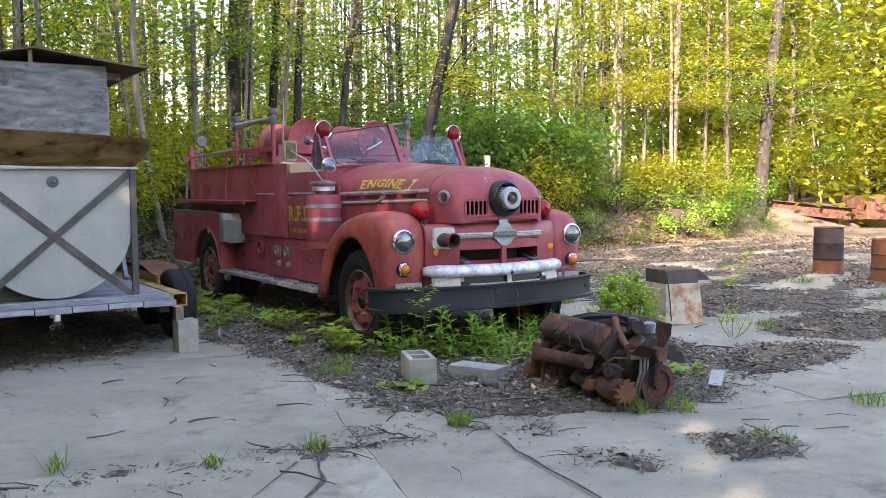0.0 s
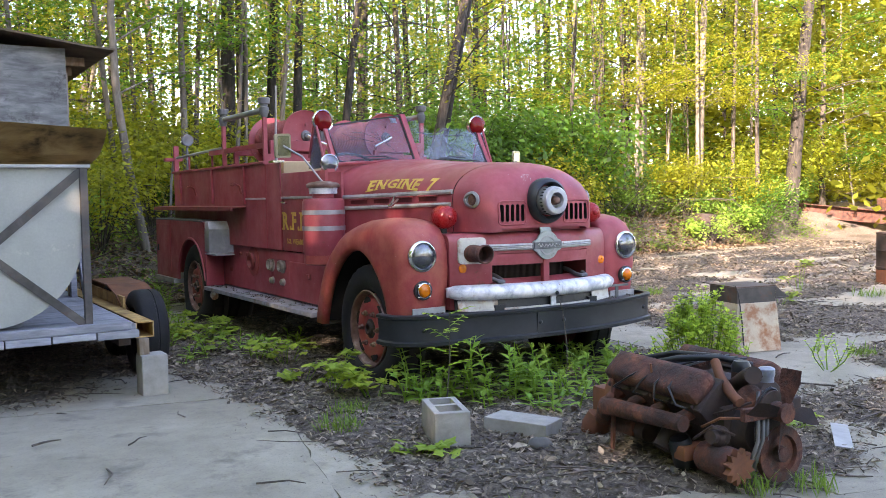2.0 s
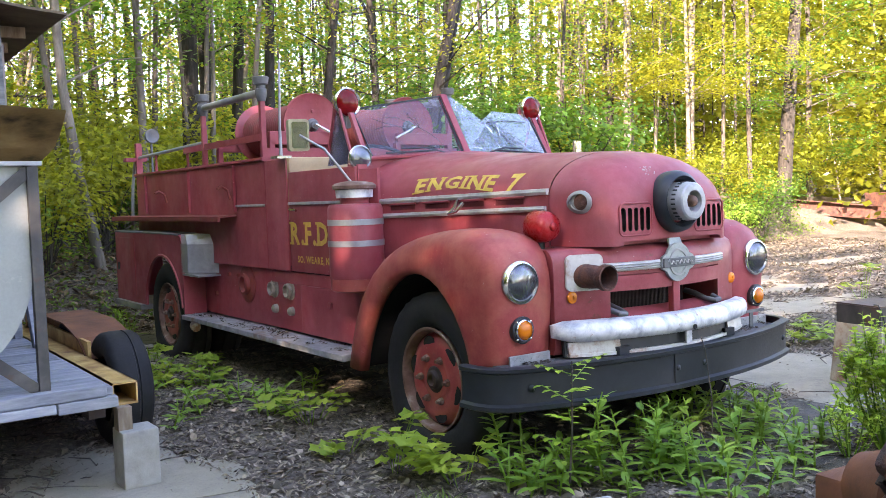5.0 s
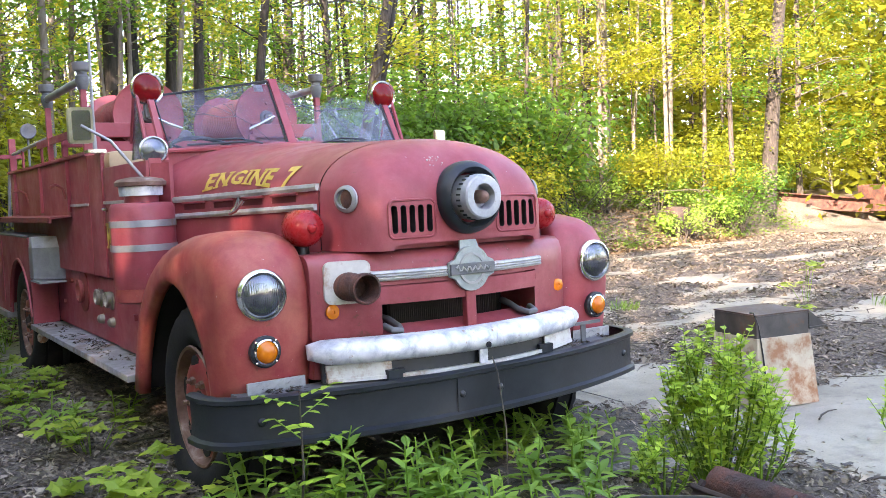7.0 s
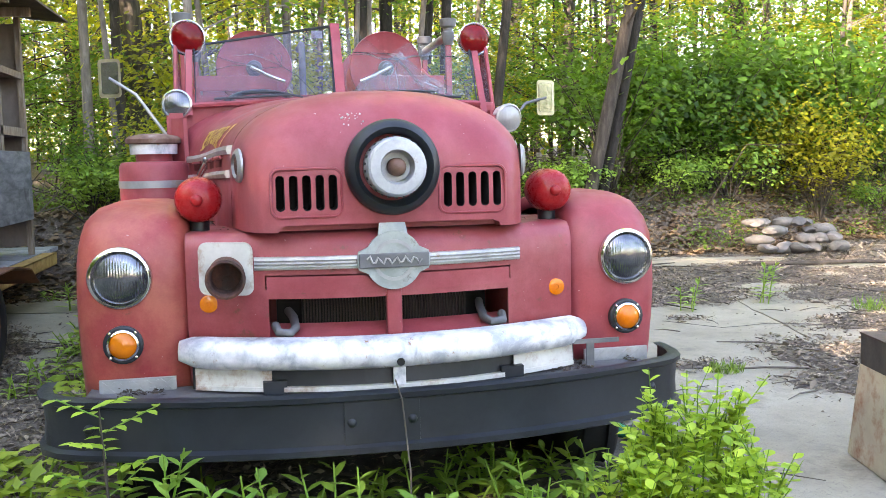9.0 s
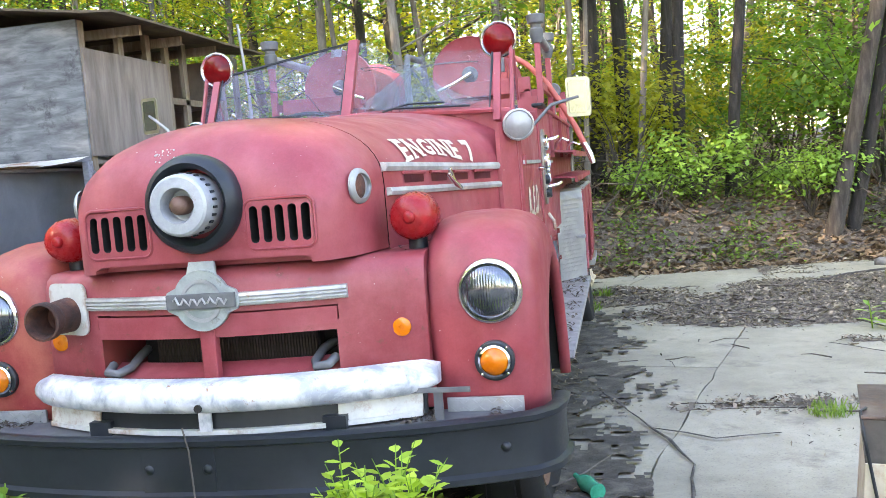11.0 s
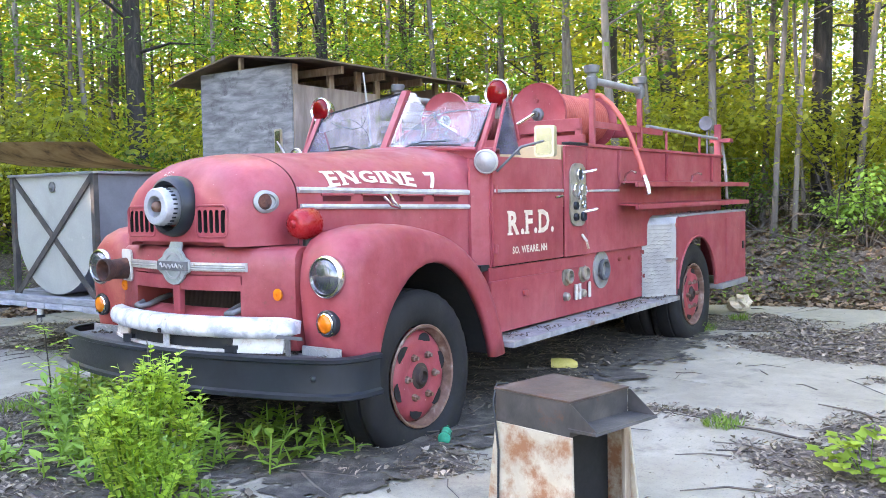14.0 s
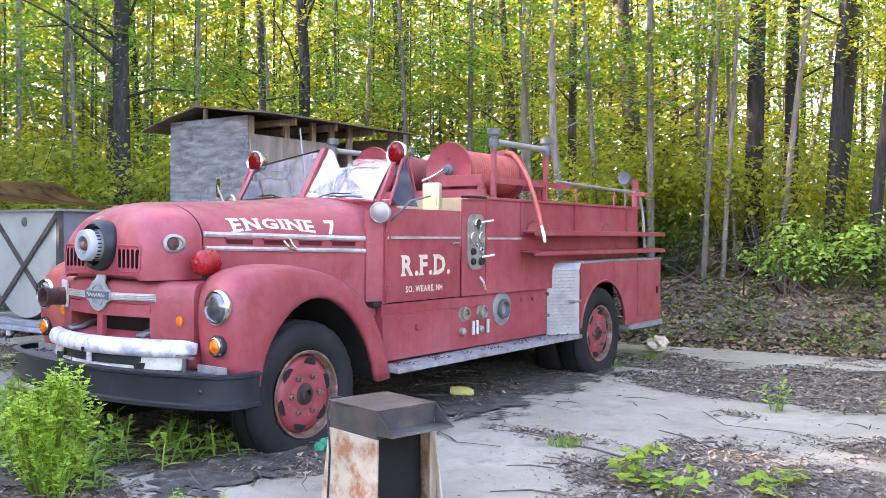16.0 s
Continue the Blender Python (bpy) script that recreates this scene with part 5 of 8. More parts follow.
    part("canister_base", lathe(B(), ((0.15, 0.82), (0.168, 0.83), (0.168, 0.90), (0.0, 0.90)), c, (0, 0, 1), 28), RED_WORN, can, smooth=40)
    part("canister_neck", lathe(B(), ((0.09, 1.36), (0.09, 1.42), (0.0, 1.42)), c, (0, 0, 1), 20), RED, can, smooth=40)
    part("cap_band", lathe(B(), ((0.0, 1.40), (0.115, 1.40), (0.118, 1.45), (0.0, 1.45)), c, (0, 0, 1), 28), FLAKED, can, smooth=40)
    part("canister_cap", lathe(B(), ((0.11, 1.45), (0.136, 1.455), (0.138, 1.475), (0.12, 1.49), (0.06, 1.502), (0, 1.505)), c, (0, 0, 1), 30), RIM, can, "rusty domed cap", smooth=50)
    # whip aerial on the left
    ae = part("aerial", tube(B(), [(-0.935, 2.62, 1.70), (-0.935, 2.62, 1.95), (-0.945, 2.56, 2.40)], [0.014, 0.010, 0.008], 8), ALU, T, "upright whip aerial", smooth=60)
    part("aerial_foot", box(B(), -0.99, -0.88, 2.56, 2.68, 1.70, 1.72), CHROME, ae)
    # right-hand rod aerial seen behind the screen
    part("side_exhaust", tube(B(), [(-1.02, 4.35, 0.34), (-1.04, 4.28, 0.335), (-1.06, 4.20, 0.33)], [0.035, 0.045, 0.04], 10), WHITE, T, smooth=60)


def wheel(T, x, y, s, front):
    """A truck wheel: worn tyre with ribbed tread, disc rim with hand holes, hub and nuts."""
    R = 0.485
    hz = (0.345 if s > 0 else 0.385) if front else 0.385
    prof = [(0.285, 0.09), (0.30, 0.112), (0.345, 0.13), (0.40, 0.135), (0.44, 0.128), (0.465, 0.112)]
    tread = [(0.478, 0.10), (0.483, 0.065), (0.470, 0.062), (0.470, 0.045), (0.485, 0.042), (0.485, 0.004)]
    full = prof + tread + [(r, -h) for r, h in (tread + [])[::-1]] + [(r, -h) for r, h in prof[::-1]]
    bm = lathe(B(), full, (x, y, hz), (s, 0, 0), 64)
    for i, v in enumerate(bm.verts):      # shoulder lugs, and the flattened foot
        d = v.co - Vector((x, y, hz))
        r = math.hypot(d.y, d.z)
        if r > 0.455 and abs(d.x) > 0.08:
            a = math.atan2(d.z, d.y)
            k = 0.985 if int(a / (2 * math.pi) * 64 + 64.5) % 2 else 1.0
            v.co.y, v.co.z = y + d.y * k, hz + d.z * k
        if v.co.z < 0.0:
            v.co.z = 0.0 + v.co.z * 0.02
        if d.z < -0.1:
            v.co.x = x + d.x * (1 + 0.9 * max(0, -d.z - 0.15))
    w = part("wheel", bm, RUBBER, T, "dusty old truck tyre on red rim", smooth=40)
    face = 0.078
    rim = part("rim", lathe(B(), ((0.292, 0.118), (0.286, 0.127), (0.274, 0.122), (0.268, 0.10), (0.262, 0.085), (0.258, face - 0.012)), (x, y, hz), (s, 0, 0), 40), RIM, w, "rust-stained pale rim ring", smooth=50)
    disc = part("rim_disc", lathe(B(), ((0.262, face - 0.03), (0.250, face - 0.004), (0.215, face + 0.018), (0.165, face + 0.028), (0.125, face + 0.02), (0.105, face + 0.016), (0.095, face + 0.022), (0.06, face + 0.018), (0.06, -0.06), (0.262, -0.06), (0.262, face - 0.03)), (x, y, hz), (s, 0, 0), 48), RED_WORN if s < 0 else RED, rim, "red wheel disc with hand holes", smooth=50)
    # near-black discs laid on the wheel disc paint the holes' shade
    for k in range(6):
        a = 2 * math.pi * k / 6 + 0.3
        cx = Vector((x + s * (face + 0.016), y + 0.198 * math.cos(a), hz + 0.198 * math.sin(a)))
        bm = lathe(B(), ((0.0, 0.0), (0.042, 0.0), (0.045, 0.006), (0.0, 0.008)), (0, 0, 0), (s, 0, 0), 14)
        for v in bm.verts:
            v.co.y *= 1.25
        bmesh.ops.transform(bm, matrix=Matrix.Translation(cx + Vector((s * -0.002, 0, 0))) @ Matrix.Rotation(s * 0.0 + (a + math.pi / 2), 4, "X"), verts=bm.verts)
        part("hand_hole", bm, RECESS_SHADE, rim)
    hub = part("hub", lathe(B(), ((0.078, 0.06), (0.074, 0.100), (0.055, 0.106), (0.046, 0.122), (0.032, 0.126), (0.028, 0.10), (0, 0.10)), (x, y, hz), (s, 0, 0), 22), RUST_DARK, w, "greasy rusty hub", smooth=40)
    for k in range(6):
        a = 2 * math.pi * k / 6
        part("wheel_nut", lathe(B(), ((0.022, 0), (0.020, 0.02), (0.012, 0.024), (0.011, 0.04), (0, 0.04)), (x + s * (face + 0.02), y + 0.128 * math.cos(a), hz + 0.128 * math.sin(a)), (s, 0, 0), 6), RIM, rim)


fire_engine()


def paint_chips():
    """Bare pale flecks where the lacquer has flaked off the nose above the siren."""
    rnd = random.Random(19)
    for i in range(22):
        x, z = -0.13 + rnd.gauss(0, 0.028), 1.492 + rnd.gauss(0, 0.014)
        lo, hi = -0.172, 0.15
        for _ in range(30):
            y = (lo + hi) / 2
            if spline(HOOD, y)[1] > z and hood_x(y, z) > abs(x):
                hi = y
            else:
                lo = y
        r = rnd.uniform(0.0015, 0.005)
        bm = bmesh.new()
        bmesh.ops.create_icosphere(bm, subdivisions=1, radius=r, matrix=Matrix.Translation((x, hi, z)))
        part("paint_chip", bm, WHITE, TRUCK)


paint_chips()


# ---- ground: litter sheet, concrete pieces, scattered chips ----
EDGE = [(-400, 60), (-30, 3.0), (-6.5, 2.6), (-5.2, 6.2), (-1.5, 6.6), (0, 7.3), (1.5, 7.7), (3.5, 7.9), (6, 8.0), (8, 8.8), (11, 9.3), (16, 9.9), (24, 10.6), (60, 12), (400, -60)]
LITTER = [(-1.5, 1.2, 0.62, 3.6), (-1.25, -0.7, 0.85, 1.15), (-0.6, -1.5, 1.5, 0.95), (-0.3, -2.2, 0.95, 0.55), (0.0, 0.2, 0.95, 0.8), (-3.7, 3.2, 1.7, 2.0), (0.7, -1.1, 0.8, 0.6), (1.3, -1.9, 1.1, 0.5),
          (3.7, -1.4, 1.3, 0.9), (4.4, 0.6, 1.6, 0.9), (3.1, 1.25, 0.75, 0.42), (2.1, 1.95, 0.75, 0.13), (3.0, 5.1, 1.5, 1.0), (1.4, 5.9, 0.7, 0.6), (4.3, 2.9, 0.8, 0.35), (5.6, 4.4, 1.7, 0.45), (7.2, 5.6, 2.2, 0.3),
          (6.4, 3.0, 1.0, 0.22), (9.0, 4.2, 1.8, 0.35), (-0.3, 3.2, 0.9, 3.4), (-3.35, -2.1, 0.95, 0.07), (-2.3, -2.33, 0.8, 0.08), (-1.55, -3.28, 0.2, 0.2), (-0.8, -3.45, 0.20, 0.24), (6.0, -3.0, 2.5, 1.4), (-5.4, 0.6, 0.5, 2.2), (0.72, 2.5, 0.38, 2.3), (1.0, 0.25, 0.55, 0.5), (2.6, 4.75, 1.2, 0.7), (4.2, 5.9, 2.0, 0.8), (12, 1.5, 2.2, 0.8)]


def edge_y(x):
    for (x0, y0), (x1, y1) in zip(EDGE, EDGE[1:]):
        if x <= x1:
            return y0 + (y1 - y0) * (x - x0) / (x1 - x0)
    return EDGE[-1][1]


def rise(x, y):
    e = y - edge_y(x)
    s = min(max(e / 1.4, 0), 1)
    return 0.70 * s * s * (3 - 2 * s) + min(max(e, 0), 30) * 0.035


def litter_mask(x, y):
    n = noise.noise((x * 1.3, y * 1.3, 3.1)) * 0.5 + noise.noise((x * 3.7, y * 3.7, 7.7)) * 0.42 + noise.noise((x * 9, y * 9, 1.7)) * 0.30 + noise.noise((x * 21, y * 21, 4.7)) * 0.2
    m = -1.0
    for cx, cy, rx, ry in LITTER:
        d = math.hypot((x - cx) / rx, (y - cy) / ry)
        m = max(m, (1 - d) * min(rx, ry, 0.8) * 2.2)
    if x > 2.8 and y > -2:      # drifts of litter across the far concrete
        m = max(m, (noise.noise((x * 0.45 + y * 0.12, y * 1.5 - x * 0.1, 12.3)) + min(max(x - 3.8, 0) * 0.10, 0.40) - 0.02) * 1.1)
    m = max(m, (y - edge_y(x)) * 1.0 + 0.12)
    if x > 15 or x < -14 or y < -12:
        m = max(m, 0.6)
    return m + n * 0.55


def ground_z(x, y):
    m = litter_mask(x, y)
    k = min(max((m + 0.15) / 0.45, 0), 1)
    bump = 0.012 * noise.noise((x * 6, y * 6, 0.4)) + 0.02 * noise.noise((x * 1.7, y * 1.7, 9.4))
    return -0.035 + k * (0.052 + bump) + rise(x, y) + (0.10 * noise.noise((x * 0.5, y * 0.5, 5.0)) if y > edge_y(x) + 0.5 else 0)


def steps(lo, hi, fine):
    a = list(np.arange(lo, hi + fine / 2, fine))
    d, left, right = fine, [], []
    p, q = lo, hi
    while q < 600:
        d *= 1.22
        p, q = p - d, q + d
        left.append(p)
        right.append(q)
    return left[::-1] + a + right


def ground():
    gx, gy = steps(-5.6, 7.0, 0.06), steps(-4.4, 9.4, 0.06)
    nx, ny = len(gx), len(gy)
    co = np.zeros((ny, nx, 3), np.float32)
    for j, y in enumerate(gy):
        for i, x in enumerate(gx):
            near = abs(x) < 40 and -40 < y < 45
            co[j, i] = (x, y, ground_z(x, y) if near else 0.35 + (rise(x, y) if abs(x) < 60 else 0.4))
    idx = np.arange(nx * ny).reshape(ny, nx)
    quads = np.stack((idx[:-1, :-1], idx[:-1, 1:], idx[1:, 1:], idx[1:, :-1]), -1).reshape(-1, 4)
    me = bpy.data.meshes.new("ground")
    me.from_pydata(co.reshape(-1, 3).tolist(), [], quads.tolist())
    g = part("ground", me, LITTER_SOIL, None, smooth=180)
    tagged(g, "brown ground of dead leaves, soil and wood chips", "ground", kind="structure")


ground()


def pavement():
    """Broken concrete slabs: a tilted grid, every slab jagged and some split in two."""
    pv = thing("pavement", "cracked pale grey concrete slabs with littered joints", "pavement", 0, 0, 0, kind="structure")
    rnd = random.Random(11)
    ang = radians(-14)
    c, s = math.cos(ang), math.sin(ang)

    def jag(p, q, amp):
        n = max(2, int((Vector(q) - Vector(p)).length / 0.16))
        out = []
        for i in range(n):
            f = i / n
            x, y = p[0] + (q[0] - p[0]) * f, p[1] + (q[1] - p[1]) * f
            k = amp * (1 if i else 0.3)
            out.append((x + k * noise.noise((x * 3, y * 3, 2.0)) * 1.6 + rnd.uniform(-k, k) * 0.25, y + k * noise.noise((x * 3, y * 3, 8.0)) * 1.6 + rnd.uniform(-k, k) * 0.25))
        return out

    def slab(poly, amp):
        pts = []
        for a, b in zip(poly, poly[1:] + poly[:1]):
            pts += jag(a, b, amp)
        wp = [(x * c - y * s, x * s + y * c) for x, y in pts]
        cx, cy = sum(p[0] for p in wp) / len(wp), sum(p[1] for p in wp) / len(wp)
        if cy > edge_y(cx) + 1.8 or cx > 15 or cx < -13:
            return
        z, tx, ty = rnd.uniform(-0.006, 0.006), rnd.uniform(-0.003, 0.003), rnd.uniform(-0.003, 0.003)
        bm = B()
        top = [bm.verts.new((x - cx, y - cy, z + tx * (x - cx) + ty * (y - cy))) for x, y in wp]
        low = [bm.verts.new((v.co.x * 1.002, v.co.y * 1.002, -0.12)) for v in top]
        face = bm.faces.new(top)
        for i in range(len(top)):
            j = (i + 1) % len(top)
            bm.faces.new((top[i], low[i], low[j], top[j]))
        bmesh.ops.triangulate(bm, faces=[face])
        o = part("slab", bm, CONCRETE, pv)
        o.location = (cx, cy, 0)

    W = 3.05
    for i in range(-5, 6):
        for j in range(-4, 5):
            x0, y0 = i * W + 1.17, j * W + 0.18
            g = 0.004
            x0, x1, y0, y1 = x0 + g, x0 + W - g, y0 + g, y0 + W - g
            f, h = rnd.uniform(0.3, 0.7), rnd.uniform(0.3, 0.7)
            if rnd.random() < 0.55 and not (i == -2 and j == -1):
                if rnd.random() < 0.5:
                    a, b = (x0 + f * W, y0), (x0 + h * W, y1)
                    slab([(x0, y0), (a[0] - g, y0), (b[0] - g, y1), (x0, y1)], 0.022)
                    slab([(a[0] + g, y0), (x1, y0), (x1, y1), (b[0] + g, y1)], 0.022)
                else:
                    a, b = (x0, y0 + f * W), (x1, y0 + h * W)
                    slab([(x0, y0), (x1, y0), (x1, b[1] - g), (x0, a[1] - g)], 0.022)
                    slab([(x0, a[1] + g), (x1, b[1] + g), (x1, y1), (x0, y1)], 0.022)
            else:
                slab([(x0, y0), (x1, y0), (x1, y1), (x0, y1)], 0.018)
    # cracks filled with dark dirt
    for way in ([(1.18, 2.35), (1.45, 1.54), (1.62, 1.0), (1.56, 0.45)], [(1.45, 1.54), (1.75, 1.35), (2.05, 1.42)], [(-1.80, -2.55), (-1.92, -3.04), (-2.02, -3.66), (-2.12, -4.3)], [(-2.78, -2.3), (-2.95, -2.75), (-3.25, -3.1)], [(2.69, 3.4), (3.0, 3.0), (3.41, 3.05), (3.9, 2.85)]):
        pts = []
        for p, q in zip(way, way[1:]):
            pts += jag(p, q, 0.03)
        pts.append(way[-1])
        bm = B()
        rows = []
        for i, (x, y) in enumerate(pts):
            w = 0.009 * (0.5 + abs(noise.noise((x * 5, y * 5, 6.0))) * 1.6) * (1 if 0 < i < len(pts) - 1 else 0.2)
            (ax, ay), (bx, by) = pts[max(i - 1, 0)], pts[min(i + 1, len(pts) - 1)]
            k = Vector((ay - by, bx - ax)).normalized() * w
            rows.append([(x - k.x, y - k.y, 0.0115), (x - k.x * 0.3, y - k.y * 0.3, 0.015), (x + k.x * 0.3, y + k.y * 0.3, 0.015), (x + k.x, y + k.y, 0.0115)])
        part("crack", loft(bm, rows), OILY, pv)


pavement()


def leaf_mesh(name, pos, size, up=0.5, width=0.55, seed=1, fold=0.0, bits=None):
    """Many small leaves in one mesh: each a four-cornered blade at pos, turned at random; up: how level they lie."""
    rs = np.random.RandomState(seed)
    n = len(pos)
    nrm = rs.normal(size=(n, 3))
    nrm[:, 2] = np.abs(nrm[:, 2]) + up * 3
    nrm /= np.linalg.norm(nrm, axis=1)[:, None]
    d = rs.normal(size=(n, 3))
    d -= nrm * (d * nrm).sum(1)[:, None]
    d /= np.linalg.norm(d, axis=1)[:, None]
    w = np.cross(nrm, d)
    s = np.asarray(size).reshape(-1, 1)
    mid = pos + d * s * 0.1
    co = np.stack((pos - d * s * 0.5, mid + w * s * width * 0.5 + nrm * s * fold, pos + d * s * 0.5, mid - w * s * width * 0.5 + nrm * s * fold), 1).reshape(-1, 3)
    me = bpy.data.meshes.new(name)
    me.vertices.add(4 * n)
    me.vertices.foreach_set("co", co.astype(np.float32).ravel())
    me.loops.add(4 * n)
    me.loops.foreach_set("vertex_index", np.arange(4 * n, dtype=np.int32))
    me.polygons.add(n)
    me.polygons.foreach_set("loop_start", np.arange(0, 4 * n, 4, dtype=np.int32))
    me.update(calc_edges=True)
    return me


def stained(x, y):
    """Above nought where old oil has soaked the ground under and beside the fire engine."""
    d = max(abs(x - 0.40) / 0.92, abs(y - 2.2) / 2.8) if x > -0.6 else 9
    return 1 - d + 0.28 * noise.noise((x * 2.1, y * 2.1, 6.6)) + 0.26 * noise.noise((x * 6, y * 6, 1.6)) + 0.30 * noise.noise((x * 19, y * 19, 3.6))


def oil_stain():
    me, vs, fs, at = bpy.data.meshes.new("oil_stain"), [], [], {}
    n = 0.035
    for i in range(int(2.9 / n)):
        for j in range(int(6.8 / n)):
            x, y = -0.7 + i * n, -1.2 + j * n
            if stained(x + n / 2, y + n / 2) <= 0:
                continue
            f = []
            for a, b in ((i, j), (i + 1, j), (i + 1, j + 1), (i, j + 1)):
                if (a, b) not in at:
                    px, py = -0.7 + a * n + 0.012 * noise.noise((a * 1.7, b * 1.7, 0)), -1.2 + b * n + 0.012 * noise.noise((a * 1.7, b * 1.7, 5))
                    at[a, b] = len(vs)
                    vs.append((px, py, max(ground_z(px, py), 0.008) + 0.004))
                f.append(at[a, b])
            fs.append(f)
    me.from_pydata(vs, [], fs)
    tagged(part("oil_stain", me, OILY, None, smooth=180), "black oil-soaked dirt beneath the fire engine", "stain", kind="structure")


oil_stain()


def scatter_chips():
    rs = np.random.RandomState(5)
    for name, count, lo, hi, width, label in (("wood_chips", 120000, 0.014, 0.046, 0.22, "fine greyish wood chips and broken twigs strewn about"), ("dead_leaves", 22000, 0.025, 0.06, 0.5, "dry brown dead leaves lying on the ground")):
        pos, size = [], []
        tries = 0
        while len(pos) < count and tries < count * 6:
            tries += 1
            x, y = rs.uniform(-5.5, 7.0), rs.uniform(-4.6, 9.8)
            if rs.rand() > (1.0 if -2.6 < x < 4.2 and -3.8 < y < 7 else 0.45):
                continue
            m = litter_mask(x, y)
            if stained(x, y) > 0 and rs.rand() < 0.7:
                continue
            if rs.rand() < (0.95 if m > 0.0 else 0.5 * math.exp(m * 11) + 0.004):
                pos.append((x, y, max(ground_z(x, y), 0.003 if m < 0.1 else -1) + rs.uniform(0.0, 0.02 if m > 0 else 0.006)))
                size.append(rs.uniform(lo, hi if m > -0.05 else hi * 0.55) * (1.6 if rs.rand() < 0.1 else 1))
        o = part(name, leaf_mesh(name, np.array(pos), size, 0.5, width, 6, 0.08), CHIPS)
        tagged(o, label, "litter", kind="stuff")
    pos = []
    for i in range(42000):      # the fallen leaves of the wood's floor and bank
        x = rs.uniform(-7, 15)
        y = edge_y(x) - 0.2 + 5.5 * rs.rand() ** 1.5
        pos.append((x, y, ground_z(x, y) + rs.uniform(0.005, 0.035)))
    o = part("bank_leaves", leaf_mesh("bank_leaves", np.array(pos), rs.uniform(0.05, 0.13, len(pos)), 0.5, 0.55, 26, 0.1), BANK_LEAF)
    tagged(o, "deep brown fallen leaves covering the wood's bank", "litter", kind="stuff")
    pos = []
    while len(pos) < 22000:
        x, y = rs.uniform(6.5, 17), rs.uniform(-1.5, 10.5)
        m = litter_mask(x, y)
        if y < edge_y(x) + 0.6 and rs.rand() < (0.9 if m > 0 else 0.25 * math.exp(m * 8) + 0.02):
            pos.append((x, y, max(ground_z(x, y), 0.003) + rs.uniform(0.0, 0.03)))
    o = part("far_litter", leaf_mesh("far_litter", np.array(pos), rs.uniform(0.03, 0.11, len(pos)), 0.5, 0.3, 36, 0.08), CHIPS)
    tagged(o, "scattered chips and dead leaves on far concrete", "litter", kind="stuff")
    bm = B()
    for i in range(2900):
        x, y = rs.uniform(-5, 6.5), rs.uniform(-4.5, 9)
        m = litter_mask(x, y)
        if m < -0.1 and rs.rand() < 0.93:
            continue
        a, L = rs.uniform(0, 6.28), rs.uniform(0.05, 0.24) if rs.rand() < 0.85 else rs.uniform(0.25, 0.6 if m > 0 else 0.3)
        z = max(ground_z(x, y), 0.0) + 0.008
        k = rs.uniform(-0.35, 0.35)
        r = rs.uniform(0.002, 0.0055) * (1.5 if L > 0.4 else 1)
        tube(bm, [(x, y, z), (x + math.cos(a) * L * 0.5, y + math.sin(a) * L * 0.5, z + rs.uniform(0, 0.012)), (x + math.cos(a + k) * L, y + math.sin(a + k) * L, z)], [r, r * 0.9, r * 0.5], 4)
    tagged(part("twigs", bm, TWIG), "thin dead twigs lying on concrete and litter", "twigs", kind="stuff")


scatter_chips()


def truck_litter():
    """Needles and dead leaves caught on the fire engine's flat places."""
    rs = np.random.RandomState(15)
    pos, size = [], []
    for n, x0, x1, y0, y1, z, hi in ((900, -0.95, 0.95, -0.10, 0.0, 0.556, 0.035), (260, 0.55, 0.95, -0.16, -0.02, 0.556, 0.035), (420, 0.53, 0.70, 0.12, 0.9, 1.086, 0.05), (420, -0.70, -0.53, 0.12, 0.9, 1.086, 0.05),
                                     (500, 0.90, 1.08, 1.6, 4.3, 0.431, 0.045), (500, -1.08, -0.90, 1.6, 4.3, 0.431, 0.045), (160, 0.92, 1.07, 4.55, 6.4, 1.155, 0.04)):
        for i in range(n):
            x, y = rs.uniform(x0, x1), rs.uniform(y0, y1)
            if noise.noise((x * 5, y * 5, 2.2)) > -0.08:
                pos.append((x, y, z + rs.uniform(0, 0.008)))
                size.append(rs.uniform(0.012, hi))
    o = part("caught_leaves", leaf_mesh("caught_leaves", np.array(pos), size, 0.6, 0.35, 16, 0.08), LITTER_DARK)
    tagged(o, "dark dead leaves and needles caught on the fire engine", "litter", kind="stuff")


truck_litter()


# ---- woods ----
def crooked(rnd, h, lean, wob, n=9):
    pts, x, y, dx, dy = [], 0, 0, lean * math.cos(rnd.random() * 6.28), lean * math.sin(rnd.random() * 6.28)
    for i in range(n):
        pts.append(Vector((x, y, h * i / (n - 1))))
        dx, dy = dx + rnd.uniform(-wob, wob), dy + rnd.uniform(-wob, wob)
        x, y = x + dx * h / n, y + dy * h / n
    return pts


